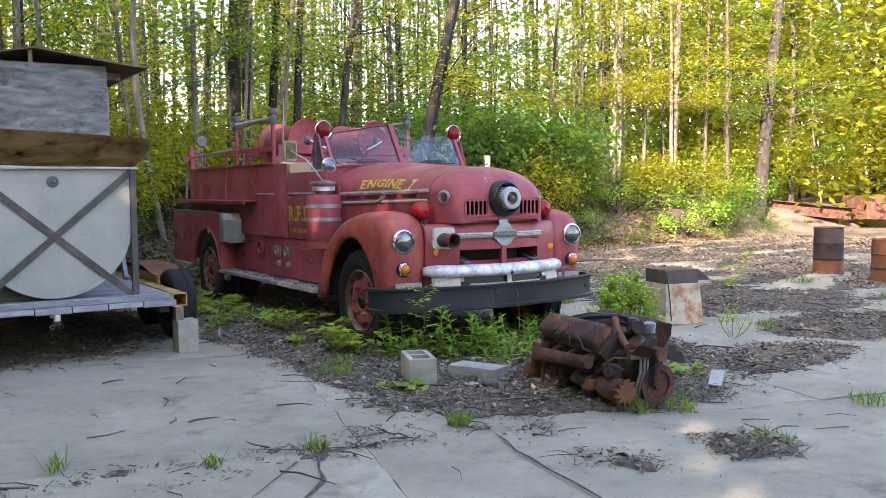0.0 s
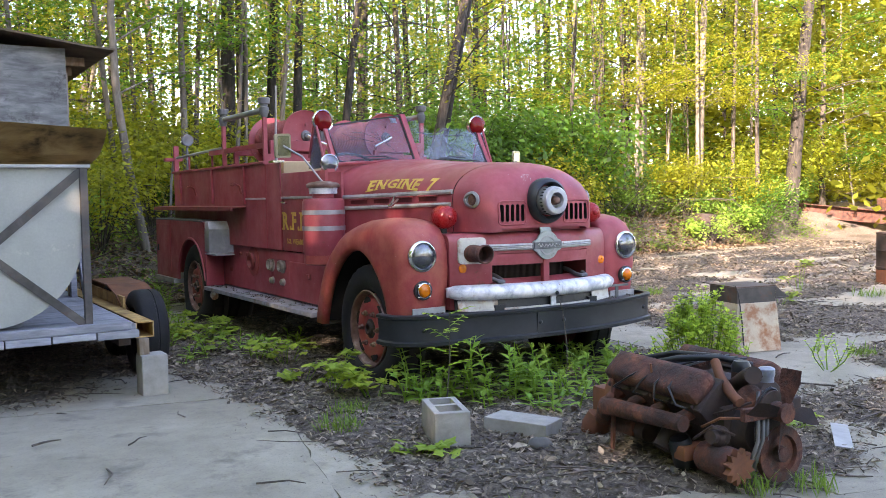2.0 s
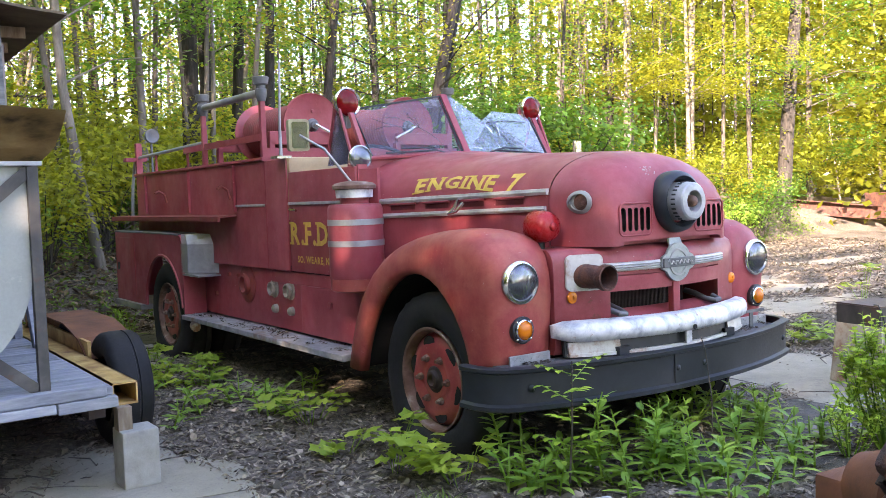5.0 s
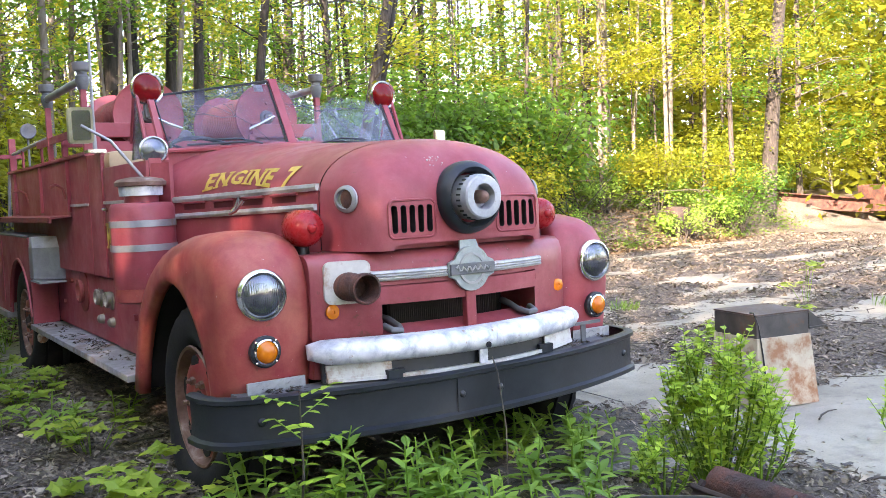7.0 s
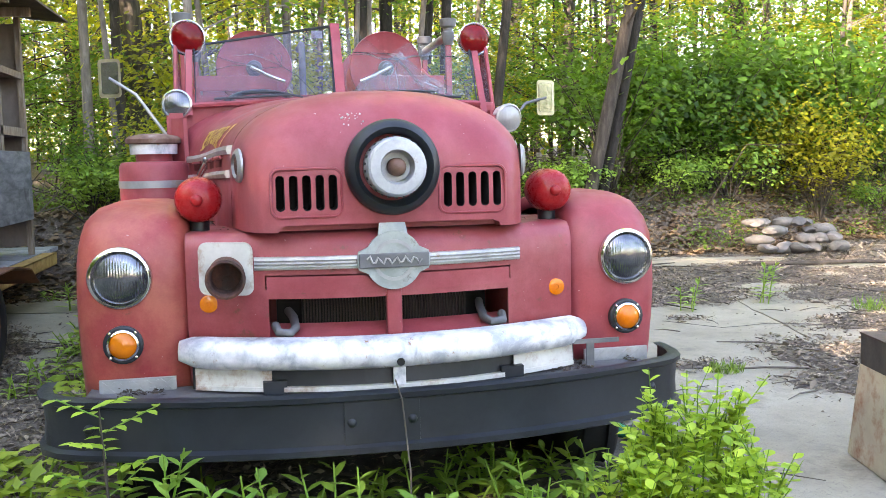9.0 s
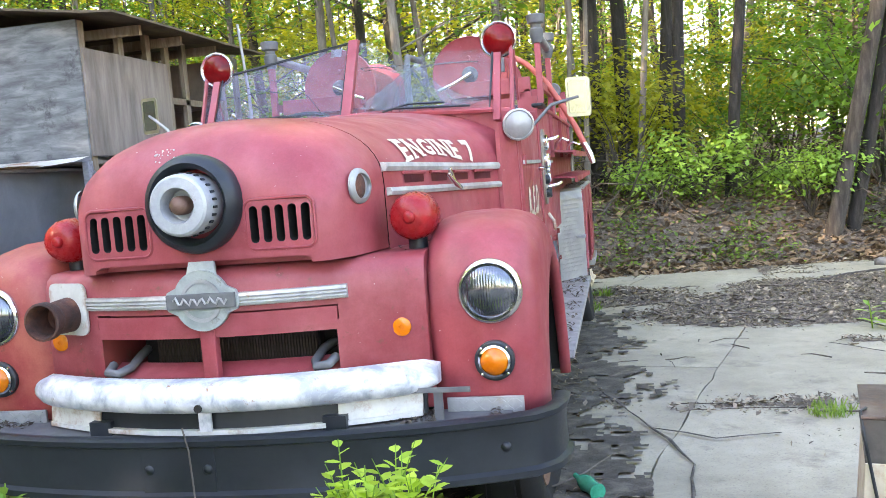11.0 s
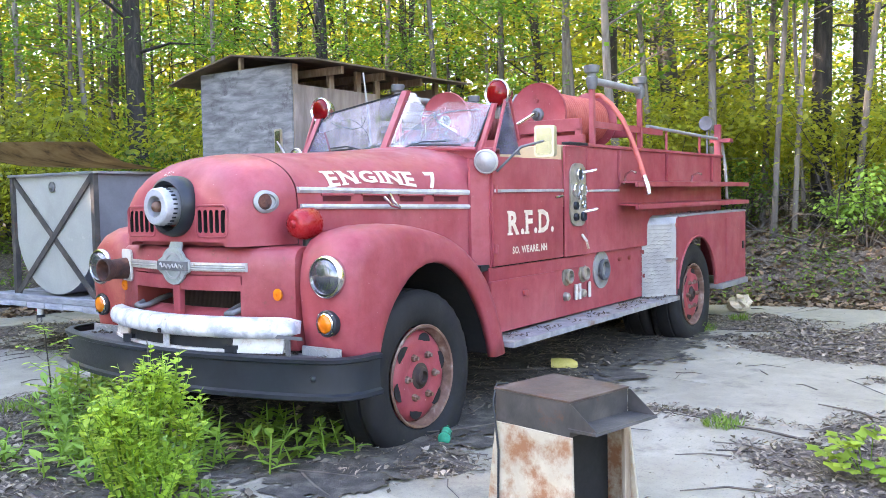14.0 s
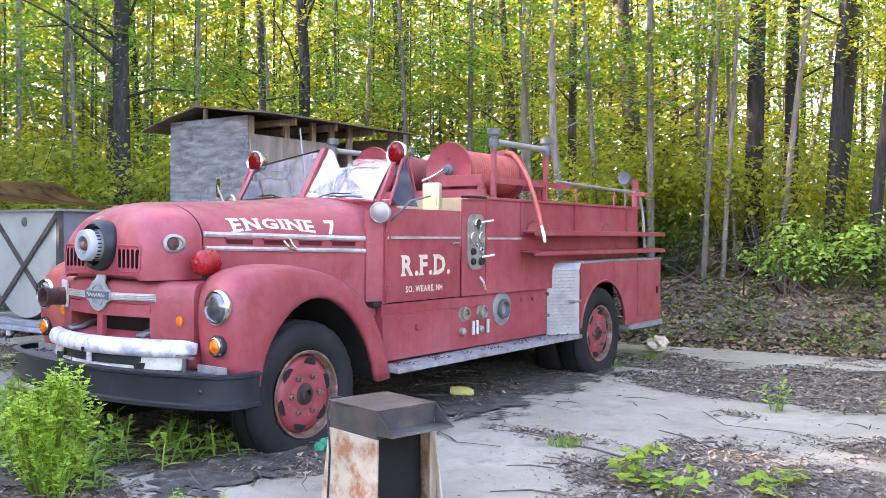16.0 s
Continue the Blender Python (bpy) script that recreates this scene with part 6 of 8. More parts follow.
def tree(seed, h, r, lean, sprays, per, leaf, low, reach, bark, leafmat, label, canopy=500, way=None, bends=None):
    rnd = random.Random(seed)
    rs = np.random.RandomState(seed)
    t = thing("tree", label, "tree", group="woodland trees")
    pts = crooked(rnd, h, lean, 0.085 if way is None else 0.03)
    if way is not None:      # a tree that leans a known way, and may be bent
        pts = [p + Vector((way[0], way[1], 0)) * p.z for p in pts]
    if bends:
        pts = [Vector((x, y, p.z)) for p, (x, y) in zip(pts, bends)]
    bm = tube(B(), [Vector((0, 0, -0.5))] + pts, [r * 1.35] + [r * (1 - 0.75 * i / 8) for i in range(9)], 9)
    pos, size = [], []
    for k in range(sprays):
        z = low + (h * 0.72 - low) * rnd.random() ** 1.8
        i = min(int(z / h * 8), 7)
        base = pts[i].lerp(pts[i + 1], z / h * 8 - i)
        a, L = rnd.random() * 6.28, reach * rnd.uniform(0.35, 1.0) * (1 - 0.35 * z / h)
        tip = base + Vector((math.cos(a) * L, math.sin(a) * L, L * rnd.uniform(0.05, 0.6)))
        if k % 2 == 0:
            tube(bm, [base, base.lerp(tip, 0.5) + Vector((0, 0, 0.08 * L)), tip], [r * 0.22, r * 0.13, 0.006], 4, False)
        n = int(per * rnd.uniform(0.6, 1.4))
        q = rs.normal(size=(n, 3)) * np.array((0.42, 0.42, 0.10)) * rnd.uniform(0.7, 1.4)
        q[:, 2] -= 0.12 * (q[:, 0] ** 2 + q[:, 1] ** 2)
        pos.append(q + np.array(tip))
        size.append(rs.uniform(0.65, 1.25, n) * leaf)
    q = rs.normal(size=(canopy, 3)) * np.array((1.6, 1.6, h * 0.13)) + np.array((*pts[-1].xy, h * 0.93))
    pos.append(q)
    size.append(rs.uniform(0.2, 0.42, canopy))
    part("trunk", bm, bark, t, smooth=60)
    part("crown", leaf_mesh("crown", np.concatenate(pos), np.concatenate(size), 0.45, 0.62, seed, 0.06), leafmat, t)
    return t


def shrub(seed, h, w, n, leaf, mat, label, name="shrub"):
    rnd = random.Random(seed)
    rs = np.random.RandomState(seed)
    t = thing(name, label, "shrub", group="woodland shrubs")
    bm = B()
    pos = []
    for k in range(14):
        a, L = rnd.random() * 6.28, rnd.uniform(0.5, 1.0)
        tip = Vector((math.cos(a) * w * L, math.sin(a) * w * L, h * rnd.uniform(0.5, 1.0)))
        tube(bm, [(0, 0, -0.05), (tip.x * 0.35, tip.y * 0.35, tip.z * 0.55), tip], [0.012, 0.008, 0.003], 4, False)
        for f in (0.55, 0.8, 1.0):
            c = Vector((tip.x * f, tip.y * f, tip.z * (0.35 + 0.65 * f)))
            pos.append(rs.normal(size=(n // 42, 3)) * np.array((0.2, 0.2, 0.14)) * h * 0.75 + np.array(c))
    pos = np.concatenate(pos)
    pos = pos[pos[:, 2] > 0.04]
    part("stem", bm, BARK, t)
    part("foliage", leaf_mesh("foliage", pos, rs.uniform(0.6, 1.3, len(pos)) * leaf, 0.3, 0.6, seed, 0.06), mat, t)
    return t


def woods():
    kinds = [tree(21, 13, 0.10, 0.03, 66, 136, 0.096, 1.0, 2.7, BARK, LEAF_WOOD, "tall thin woodland tree with fresh green leaves"),
             tree(22, 14, 0.065, 0.05, 64, 136, 0.093, 0.8, 2.5, BARK_PALE, LEAF_LIME, "slender pale-barked tree with lime green leaves", 150),
             tree(23, 12, 0.05, 0.08, 64, 130, 0.088, 0.7, 2.2, BARK_PALE, LEAF_WOOD, "thin leaning sapling with green leaves", 120),
             tree(24, 15, 0.16, 0.02, 68, 136, 0.098, 1.2, 3.0, BARK, LEAF_LIME, "stout dark-barked maple with yellow-green leaves"),
             tree(25, 11, 0.04, 0.10, 64, 136, 0.086, 0.5, 2.0, BARK_PALE, LEAF_LIME, "thin young maple with layered leaf sprays", 100),
             tree(26, 14, 0.12, 0.02, 20, 110, 0.090, 1.8, 2.4, BARK_DARK, LEAF_LIME, "dark bare-trunked tree with few low leaf sprays", 200),
             tree(27, 13, 0.06, 0.05, 18, 110, 0.086, 1.4, 2.0, BARK_PALE, LEAF_WOOD, "slender pale trunk with few leaf sprays", 120),
             # last kind: planted out of view only, to block the low sun
             tree(30, 13.5, 0.12, 0.03, 70, 40, 0.36, 0.7, 2.9, BARK, LEAF_WOOD, "unseen broad-crowned tree added to shade the clearing", 500)]
    used = [False] * len(kinds)

    def plant(k, x, y, rz, sc, tilt=0, dirn=0):
        z = rise(x, y) - 0.02
        m = pose(x, y, z) @ Matrix.Rotation(radians(tilt), 4, Vector((-math.sin(dirn), math.cos(dirn), 0))) @ pose(0, 0, 0, 0, 0, rz) @ Matrix.Diagonal((sc, sc, sc, 1))
        if not used[k]:
            used[k] = True
            kinds[k].matrix_basis = m
        else:
            o = copy_thing(kinds[k], Matrix.Identity(4))
            o.matrix_basis = m

    rnd = random.Random(31)
    # the trees that stand foremost: place, girth, lean to east and north for each metre of height, bark, leaves, number of sprays
    D, G, P, W, Y = BARK_DARK, BARK, BARK_PALE, LEAF_WOOD, LEAF_LIME
    foremost = [(1.08, 10.0, 0.145, 0.0, 0.0, D, W, 14), (1.5, 10.35, 0.115, 0.02, 0.0, D, W, 12), (2.2, 9.7, 0.09, 0.04, 0.0, D, Y, 14), (2.8, 9.3, 0.08, 0.10, -0.03, D, Y, 14), (3.85, 8.45, 0.10, 0.19, -0.10, G, Y, 8),
                (4.10, 8.55, 0.085, 0.20, -0.10, D, Y, 8), (13.5, 12.6, 0.12, 0.0, 0.0, P, Y, 16), (14.4, 11.5, 0.12, 0.02, 0.0, P, Y, 16), (17.3, 10.8, 0.21, 0.10, 0.02, D, W, 22), (15.7, 11.5, 0.06, 0.05, 0.0, G, Y, 14),
                (12.6, 11.9, 0.06, -0.03, 0.0, P, Y, 14), (13.6, 13.3, 0.065, 0.03, 0.0, G, Y, 14), (14.3, 12.6, 0.05, 0.08, 0.0, P, W, 14), (11.6, 12.2, 0.045, -0.08, 0.0, G, Y, 12), (0.0, 8.75, 0.06, 0.0, 0.0, P, W, 14),
                (0.76, 8.8, 0.042, 0.02, 0.0, P, W, 10), (0.98, 8.95, 0.038, 0.03, 0.0, P, Y, 10), (2.0, 10.8, 0.10, 0.06, 0.0, D, Y, 16), (1.62, 9.3, 0.05, 0.10, 0.0, P, Y, 12), (0.98, 9.6, 0.032, -0.06, 0.0, P, W, 8),
                (-2.7, 9.65, 0.075, 0.0, 0.0, P, W, 16), (-7.35, 5.1, 0.15, -0.08, 0.0, D, W, 18), (-9.2, 5.1, 0.045, 0.0, 0.0, P, W, 14), (-8.3, 4.85, 0.05, -0.02, 0.0, P, W, 12), (-9.05, 9.6, 0.095, 0.0, 0.0, G, W, 18),
                (-7.6, 6.6, 0.05, 0.02, 0.0, P, W, 14), (-7.4, 11.0, 0.06, 0.03, 0.0, P, W, 16), (-4.9, 9.4, 0.055, -0.09, 0.0, P, W, 14), (-4.5, 10.7, 0.06, 0.0, 0.0, P, Y, 14), (-2.2, 9.2, 0.045, -0.08, 0.0, P, W, 12),
                (-0.9, 9.0, 0.05, -0.12, 0.0, P, Y, 12), (0.35, 9.7, 0.05, 0.03, 0.0, P, W, 12), (-2.4, 10.9, 0.09, 0.0, 0.0, G, W, 14), (-0.2, 11.2, 0.05, 0.02, 0.0, P, Y, 14), (9.4, 10.9, 0.05, 0.06, 0.0, G, W, 14), (10.3, 11.9, 0.055, 0.03, 0.0, P, Y, 14), (14.2, 11.3, 0.06, 0.0, 0.0, P, Y, 16), (16.0, 10.8, 0.07, -0.04, 0.0, G, Y, 16)]
    for i, (x, y, r, ex, ny, bark, leaves, sprays) in enumerate(foremost):
        h = 14 if r > 0.09 else 12 if r > 0.05 else 9.5
        word = "thick dark-barked" if r > 0.09 and bark is D else "dark-barked" if bark is D else "grey-barked" if bark is G else "slender pale-barked"
        t = tree(500 + i, h, r, 0.0, int(sprays * (0.7 if -2 < x < 4.5 else 1.3)), 150, 0.082, 2.8, 2.2, bark, leaves, f"{word} {'leaning ' if abs(ex) > 0.09 else ''}tree with {'yellow-green' if leaves is Y else 'green'} spring leaves", 260 if r > 0.08 else 110, (ex, ny))
        t.matrix_basis = pose(x, y, rise(x, y) - 0.02)
    crook = tree(560, 9.0, 0.07, 0.0, 14, 95, 0.10, 2.2, 2.0, P, W, "pale crooked sapling bent low at its foot", 110, (0.0, 0.0), [(0.0, 0.0), (-0.20, 0.0), (-0.34, 0.0), (-0.38, 0.0), (-0.30, 0.0), (-0.36, 0.0), (-0.50, 0.1), (-0.42, 0.2), (-0.30, 0.3)])
    crook.matrix_basis = pose(-0.85, 7.95, rise(-0.85, 7.95) - 0.02)
    fixed = [(0, f[0], f[1]) for f in foremost] + [(0, -0.85, 7.95)]
    taken = [(f[1], f[2]) for f in fixed]
    count = 0
    while count < 88:
        zone = rnd.random()
        if zone < 0.42:
            x, y = rnd.uniform(-7, 16), rnd.uniform(9.5, 30)
        elif zone < 0.68:
            x, y = rnd.uniform(10, 34), rnd.uniform(4, 26)
        else:
            x, y = rnd.uniform(-26, -6.4), rnd.uniform(1.5, 24)
        if y < edge_y(x) + 1.0 or any(math.hypot(x - a, y - b) < 1.15 for a, b in taken):
            continue
        if -2.5 < x < 6 and y < 13.5:      # open ground between the foremost trunks
            continue
        taken.append((x, y))
        # darker leaf kinds prevail in the west: its shade put into leaf colour
        plant(rnd.choice((0, 0, 2, 2, 1, 6, 5)) if x < -5 else rnd.choice((0, 0, 2, 2, 1, 3, 4, 6, 5)), x, y, rnd.random() * 360, rnd.uniform(0.85, 1.3), rnd.uniform(0, 6), rnd.random() * 6.28)
        count += 1
    # unseen trees added beyond the clearing, behind the walk: they shade it from the low sun and show in glass and
    # chrome
    for i in range(86):
        if i < 72:
            u, v = rnd.uniform(-13, 11), rnd.uniform(0, 6)
            x, y = -10.5 - 0.83 * v + 0.56 * u, -9.0 - 0.56 * v - 0.83 * u
        else:
            a = rnd.uniform(radians(240), radians(350))
            d = rnd.uniform(21, 27)
            x, y = d * math.cos(a), -2 + d * math.sin(a)
        # height by band steers where sun patches get through
        plant(7, x, y, rnd.random() * 360, (rnd.uniform(0.88, 1.0) if u < -7.8 else rnd.uniform(0.94, 1.05) if u < -4.3 else rnd.uniform(0.58, 0.72) if u < -1.0 else rnd.uniform(0.98, 1.12) if u < 2.6 else rnd.uniform(0.66, 0.8)) if i < 72 else rnd.uniform(0.8, 1.0))
    shrubs = [shrub(41, 1.3, 0.8, 1900, 0.068, LEAF_WOOD, "leafy green understorey shrub"), shrub(42, 1.9, 1.0, 2200, 0.09, LEAF_LIME, "tall loose yellow-green shrub"), shrub(43, 0.7, 0.6, 1300, 0.065, LEAF_WEED, "low leafy green undergrowth plant")]
    first = [True] * 3
    spots = []
    for i in range(112):
        x = rnd.uniform(-9, 20) if i % 4 else rnd.uniform(-16, -6)
        y = edge_y(x) + (rnd.uniform(0.1, 2.5) if i % 3 else rnd.uniform(2, 9)) + (0.6 if x < 6 else 0)
        if -4.8 < x < -2.2 and y < 7.4:
            continue
        k = rnd.choice((0, 1, 2, 2)) if y < edge_y(x) + 1.5 else rnd.choice((0, 1))
        sc = rnd.uniform(0.7, 1.25)
        m = pose(x, y, rise(x, y) + 0.0, 0, 0, rnd.random() * 360) @ Matrix.Diagonal((sc, sc, sc, 1))
        if first[k]:
            first[k] = False
            shrubs[k].matrix_basis = m
        else:
            copy_thing(shrubs[k], Matrix.Identity(4)).matrix_basis = m
    for i in range(20):      # a thicket of taller bushes on the bank
        x = rnd.uniform(4.6, 10.5)
        y = edge_y(x) + rnd.uniform(0.9, 3.2)
        sc = rnd.uniform(1.2, 2.1)
        copy_thing(shrubs[0], Matrix.Identity(4)).matrix_basis = pose(x, y, rise(x, y), 0, 0, rnd.random() * 360) @ Matrix.Diagonal((sc, sc, sc, 1))
    brush = B()
    for i in range(620):      # dead brush heaped and tangled on the bank
        x = rnd.uniform(-3.5, 14)
        y = edge_y(x) + rnd.uniform(0.8, 5.5)
        a, L, up = rnd.random() * 6.28, rnd.uniform(0.5, 2.0), rnd.uniform(0.0, 0.9)
        z = rise(x, y)
        dx, dy = math.cos(a) * L, math.sin(a) * L
        tube(brush, [(x, y, z + 0.02), (x + dx * 0.5, y + dy * 0.5, z + up * L * 0.55 + 0.1), (x + dx + rnd.uniform(-0.2, 0.2), y + dy, z + up * L * 0.6)], [rnd.uniform(0.006, 0.018), 0.007, 0.003], 4, False)
    tagged(part("dead_brush", brush, TWIG), "tangled dead brown brush and fallen limbs on the bank", "brush", kind="stuff")
    # distant foliage and trunks
    rs = np.random.RandomState(77)
    pos = []
    for i in range(1250):
        a = rs.uniform(radians(-8), radians(200))
        d = rs.uniform(25, 55)
        c = np.array((d * math.cos(a), 4 + d * math.sin(a), rs.uniform(0.3, 11) if i % 5 else rs.uniform(10, 17)))
        pos.append(c + rs.normal(size=(105, 3)) * np.array((1.7, 1.7, 0.9)))
    for i in range(1500):      # the wood goes on thickly to the east and west
        a, d = rs.uniform(radians(2), radians(40)) if i < 420 else rs.uniform(radians(108), radians(196)), rs.uniform(22, 44)
        c = np.array((d * math.cos(a), 4 + d * math.sin(a), rs.uniform(0.3, 10 if i < 420 else 16)))
        pos.append(c + rs.normal(size=(105, 3)) * np.array((1.7, 1.7, 0.9)))
    pos = np.concatenate(pos)
    far = part("far_woods", leaf_mesh("far_woods", pos, rs.uniform(0.24, 0.40, len(pos)), 0.3, 0.65, 7), LEAF_FAR)
    tagged(far, "distant sunlit yellow-green woodland foliage", "woods", kind="stuff")
    bm = B()
    for i in range(460):
        a, d = rs.uniform(radians(-5), radians(195)), rs.uniform(13 if i % 2 else 24, 30 if i % 2 else 50)
        x, y = d * math.cos(a), 4 + d * math.sin(a)
        if y < edge_y(x) + 2:
            continue
        r = rs.uniform(0.018, 0.05) if i % 2 else rs.uniform(0.05, 0.15)
        tube(bm, [(x, y, 0), (x + rs.uniform(-.3, .3), y, 7), (x + rs.uniform(-.8, .8), y, 15)], [r, r * 0.8, r * 0.5], 5, False)
    tagged(part("far_trunks", bm, BARK), "thin pale stems and distant tree trunks", "trunks", kind="stuff")
    # forest-floor plants
    pos = []
    for i in range(3800):
        x = rnd.uniform(-9, 18)
        y = edge_y(x) + rnd.uniform(0.0, 4.0)
        if noise.noise((x * 0.9, y * 0.9, 21.0)) < -0.12:
            continue
        if -5.0 < x < -2.0 and y < 7.5:
            continue
        n = rnd.randint(8, 24)
        pos.append(np.abs(rs.normal(size=(n, 3))) * rs.choice((-1.0, 1.0), (n, 3)) ** np.array((1, 1, 2)) * np.array((0.12, 0.12, 0.13)) + np.array((x, y, rise(x, y) + 0.03)))
    pos = np.concatenate(pos)
    o = part("ground_plants", leaf_mesh("ground_plants", pos, rs.uniform(0.035, 0.085, len(pos)), 0.35, 0.5, 8), LEAF_FLOOR)
    tagged(o, "low green plants on the woodland floor", "undergrowth", kind="stuff")


woods()


# ---- trailer with tank and plywood hut ----
def trailer():
    t = thing("trailer", "flat trailer with grey plank deck, rusty rails and black tyres", "trailer", -3.55, 1.15, 0)
    for i in range(16):
        y = 0.0 + 0.36 * i
        part("deck_plank", box(B(), -0.98, 0.97, y + 0.006, y + 0.345, 0.475, 0.515, 0.005), DECK, t)
    for i in range(7):
        x = -1.0 + 0.283 * i
        part("edge_block", box(B(), x + 0.004, x + 0.279, -0.06, -0.002, 0.425 + 0.004 * (i % 3), 0.478, 0.006), DECK, t)
    part("front_board", box(B(), -1.02, 0.93, -0.045, 0.035, 0.48, 0.535, 0.008), DECK, t)
    for x in (-0.9, 0.9):
        part("side_beam", box(B(), x - 0.04, x + 0.04, 0.05, 5.6, 0.36, 0.475), RUST_DARK, t)
    bm = B()
    for x0, x1, z0, z1 in ((0.985, 1.11, 0.505, 0.513), (0.985, 0.993, 0.40, 0.513), (1.102, 1.11, 0.40, 0.513), (0.985, 1.11, 0.40, 0.408)):
        box(bm, x0, x1, 0.08, 5.0, z0, z1)
    part("rail", bm, YELLOW_STEEL, t, "worn yellow hollow steel rail")
    part("mudguard", loft(B(), [[(1.10, y, z), (1.42, y, z), (1.42, y, z - 0.01), (1.10, y, z - 0.01)] for y, z in ((1.05, 0.50), (1.25, 0.60), (1.6, 0.66), (2.3, 0.66), (2.7, 0.60), (2.9, 0.48))], True, True), RUST_ORANGE, t, "rust-orange sheet mudguard")
    part("mudguard_side", box(B(), 1.11, 1.13, 1.05, 2.9, 0.42, 0.60), YELLOW_STEEL, t)
    for y in (0.95, 1.85):
        w = part("tyre", lathe(B(), ((0.19, 0.09), (0.22, 0.11), (0.28, 0.115), (0.315, 0.10), (0.33, 0.08), (0.335, 0.03), (0.328, 0.027), (0.328, 0.02), (0.335, 0.017), (0.335, -0.03), (0.33, -0.08), (0.315, -0.10), (0.28, -0.115), (0.22, -0.11), (0.19, -0.09)), (1.26, y, 0.325), (1, 0, 0), 40), RUBBER, t, "black trailer tyre", smooth=50)
        part("wheel_rim", lathe(B(), ((0.20, 0.09), (0.19, 0.10), (0.17, 0.07), (0.12, 0.03), (0.06, 0.04), (0.05, 0.08), (0, 0.085)), (1.26, y, 0.325), (1, 0, 0), 28), RUST, w, "rusty wheel rim", smooth=50)
    part("axle", cyl(B(), (-1.2, 1.4, 0.33), (1.2, 1.4, 0.33), 0.04), RUST_DARK, t)
    part("prop_wood", box(B(), 0.99, 1.06, 0.02, 0.10, 0.28, 0.40, 0.004), TIMBER, t)
    co = part("coupling", cyl(B(), (0.02, -0.03, 0.36), (0.02, -0.03, 0.475), 0.028), WHITE, t, "white drain pipe with red valve", smooth=40)
    part("valve", box(B(), -0.035, -0.012, -0.05, -0.01, 0.40, 0.475), RED, co)
    for x in (-0.02, 0.045):
        part("chain_ring", lathe(B(), [(0.018 + 0.004 * math.cos(a), 0.004 * math.sin(a)) for a in [2 * math.pi * i / 6 for i in range(7)]], (x, -0.04, 0.325), (0.3, 1, 0), 12), GREY_STEEL, co)
    part("coupling_foot", cyl(B(), (0.02, -0.03, 0.345), (0.02, -0.03, 0.37), 0.036), BLACK, co)
    blk = thing("concrete_block", "upright grey concrete block propping the trailer", "concrete block", -2.47, 1.20, 0)
    part("block_body", box(B(), -0.09, 0.09, -0.09, 0.09, 0, 0.285, 0.008), CINDER, blk)

    # tank: trough with a round belly, white end with crossed straps
    k = thing("tank", "white round-bellied storage tank with crossed dark straps", "tank", -3.5, 1.27, 0.515)
    W, H = 0.615, 1.085
    sec = [(W, H), (W, 0.62)] + [(W * math.cos(a), 0.62 + 0.60 * math.sin(a)) for a in [-math.pi * i / 22 for i in range(1, 22)]] + [(-W, 0.62), (-W, H)]
    bm = B()
    bm.faces.new([bm.verts.new((x, 0, z)) for x, z in sec])
    part("tank_end", bm, TANK, k, "dull white tank end plate")
    part("tank_shell", loft(B(), [[(x, y, z) for x, z in sec] for y in (0.0, 1.0, 2.0, 4.4)], True), TANK_SIDE, k, "grey sheet-metal tank shell", smooth=40)
    for a, b in (((-W, H - 0.02), (W, 0.0)), ((W, H - 0.02), (-W, 0.0))):
        d = Vector((b[0] - a[0], 0, b[1] - a[1]))
        q = Matrix.Translation(((a[0] + b[0]) / 2, -0.012 if a[0] < 0 else -0.017, (a[1] + b[1]) / 2)) @ Matrix.Rotation(-math.atan2(d.z, d.x), 4, "Y")
        part("strap", box(B(), -d.length / 2, d.length / 2, -0.006, 0.004, -0.028, 0.028, 0, q), HOOD_STEEL, k)
    for x in (-W - 0.015, W + 0.015):
        part("corner_post", box(B(), x - 0.025, x + 0.025, -0.03, 0.02, 0.0, H, 0.003), HOOD_STEEL, k)
    part("top_rail", box(B(), -W - 0.06, W + 0.06, -0.04, 4.4, H, H + 0.022, 0.003), ALU, k)
    bg = part("bung", lathe(B(), ((0.048, 0), (0.046, 0.01), (0.03, 0.016), (0.026, 0.01), (0.013, 0.02), (0, 0.02)), (0.0, -0.004, 0.985), (0, -1, 0), 20), GREY_STEEL, k, "grey bung fitting", smooth=40)
    # curled plywood sheet on the tank
    ply = thing("plywood_sheet", "curled water-stained plywood sheet lying on the tank", "plywood", -3.5, 1.27, 1.622)
    rows = [[(-1.35, y, z + 0.10), (-0.5, y, z + 0.06), (0.2, y, z + 0.03), (0.78, y + 0.05, z)] for y, z in ((-0.16, 0.235), (-0.10, 0.19), (0.0, 0.13), (0.14, 0.075), (0.5, 0.02), (1.1, 0.012), (1.9, 0.02))]
    bm = loft(B(), rows)
    bmesh.ops.solidify(bm, geom=bm.faces[:], thickness=0.016)
    part("sheet", bm, PLY_BENT, ply, smooth=50)

    # hut of plywood and studs
    h = thing("plywood_hut", "weathered plywood hut with open studs on the trailer", "hut", -3.3, 3.40, 0.515)
    Z = lambda z: z - 0.515
    part("front_panel", box(B(), -0.68, 0.70, -0.012, 0.012, Z(1.66), Z(2.74), 0.002), PLY_GREY, h, "grey knotty plywood front panel")
    part("side_panel", box(B(), 0.70, 0.718, 0.02, 1.34, Z(1.70), Z(2.53), 0.002), PLY_BROWN, h, "brown grainy plywood side panel")
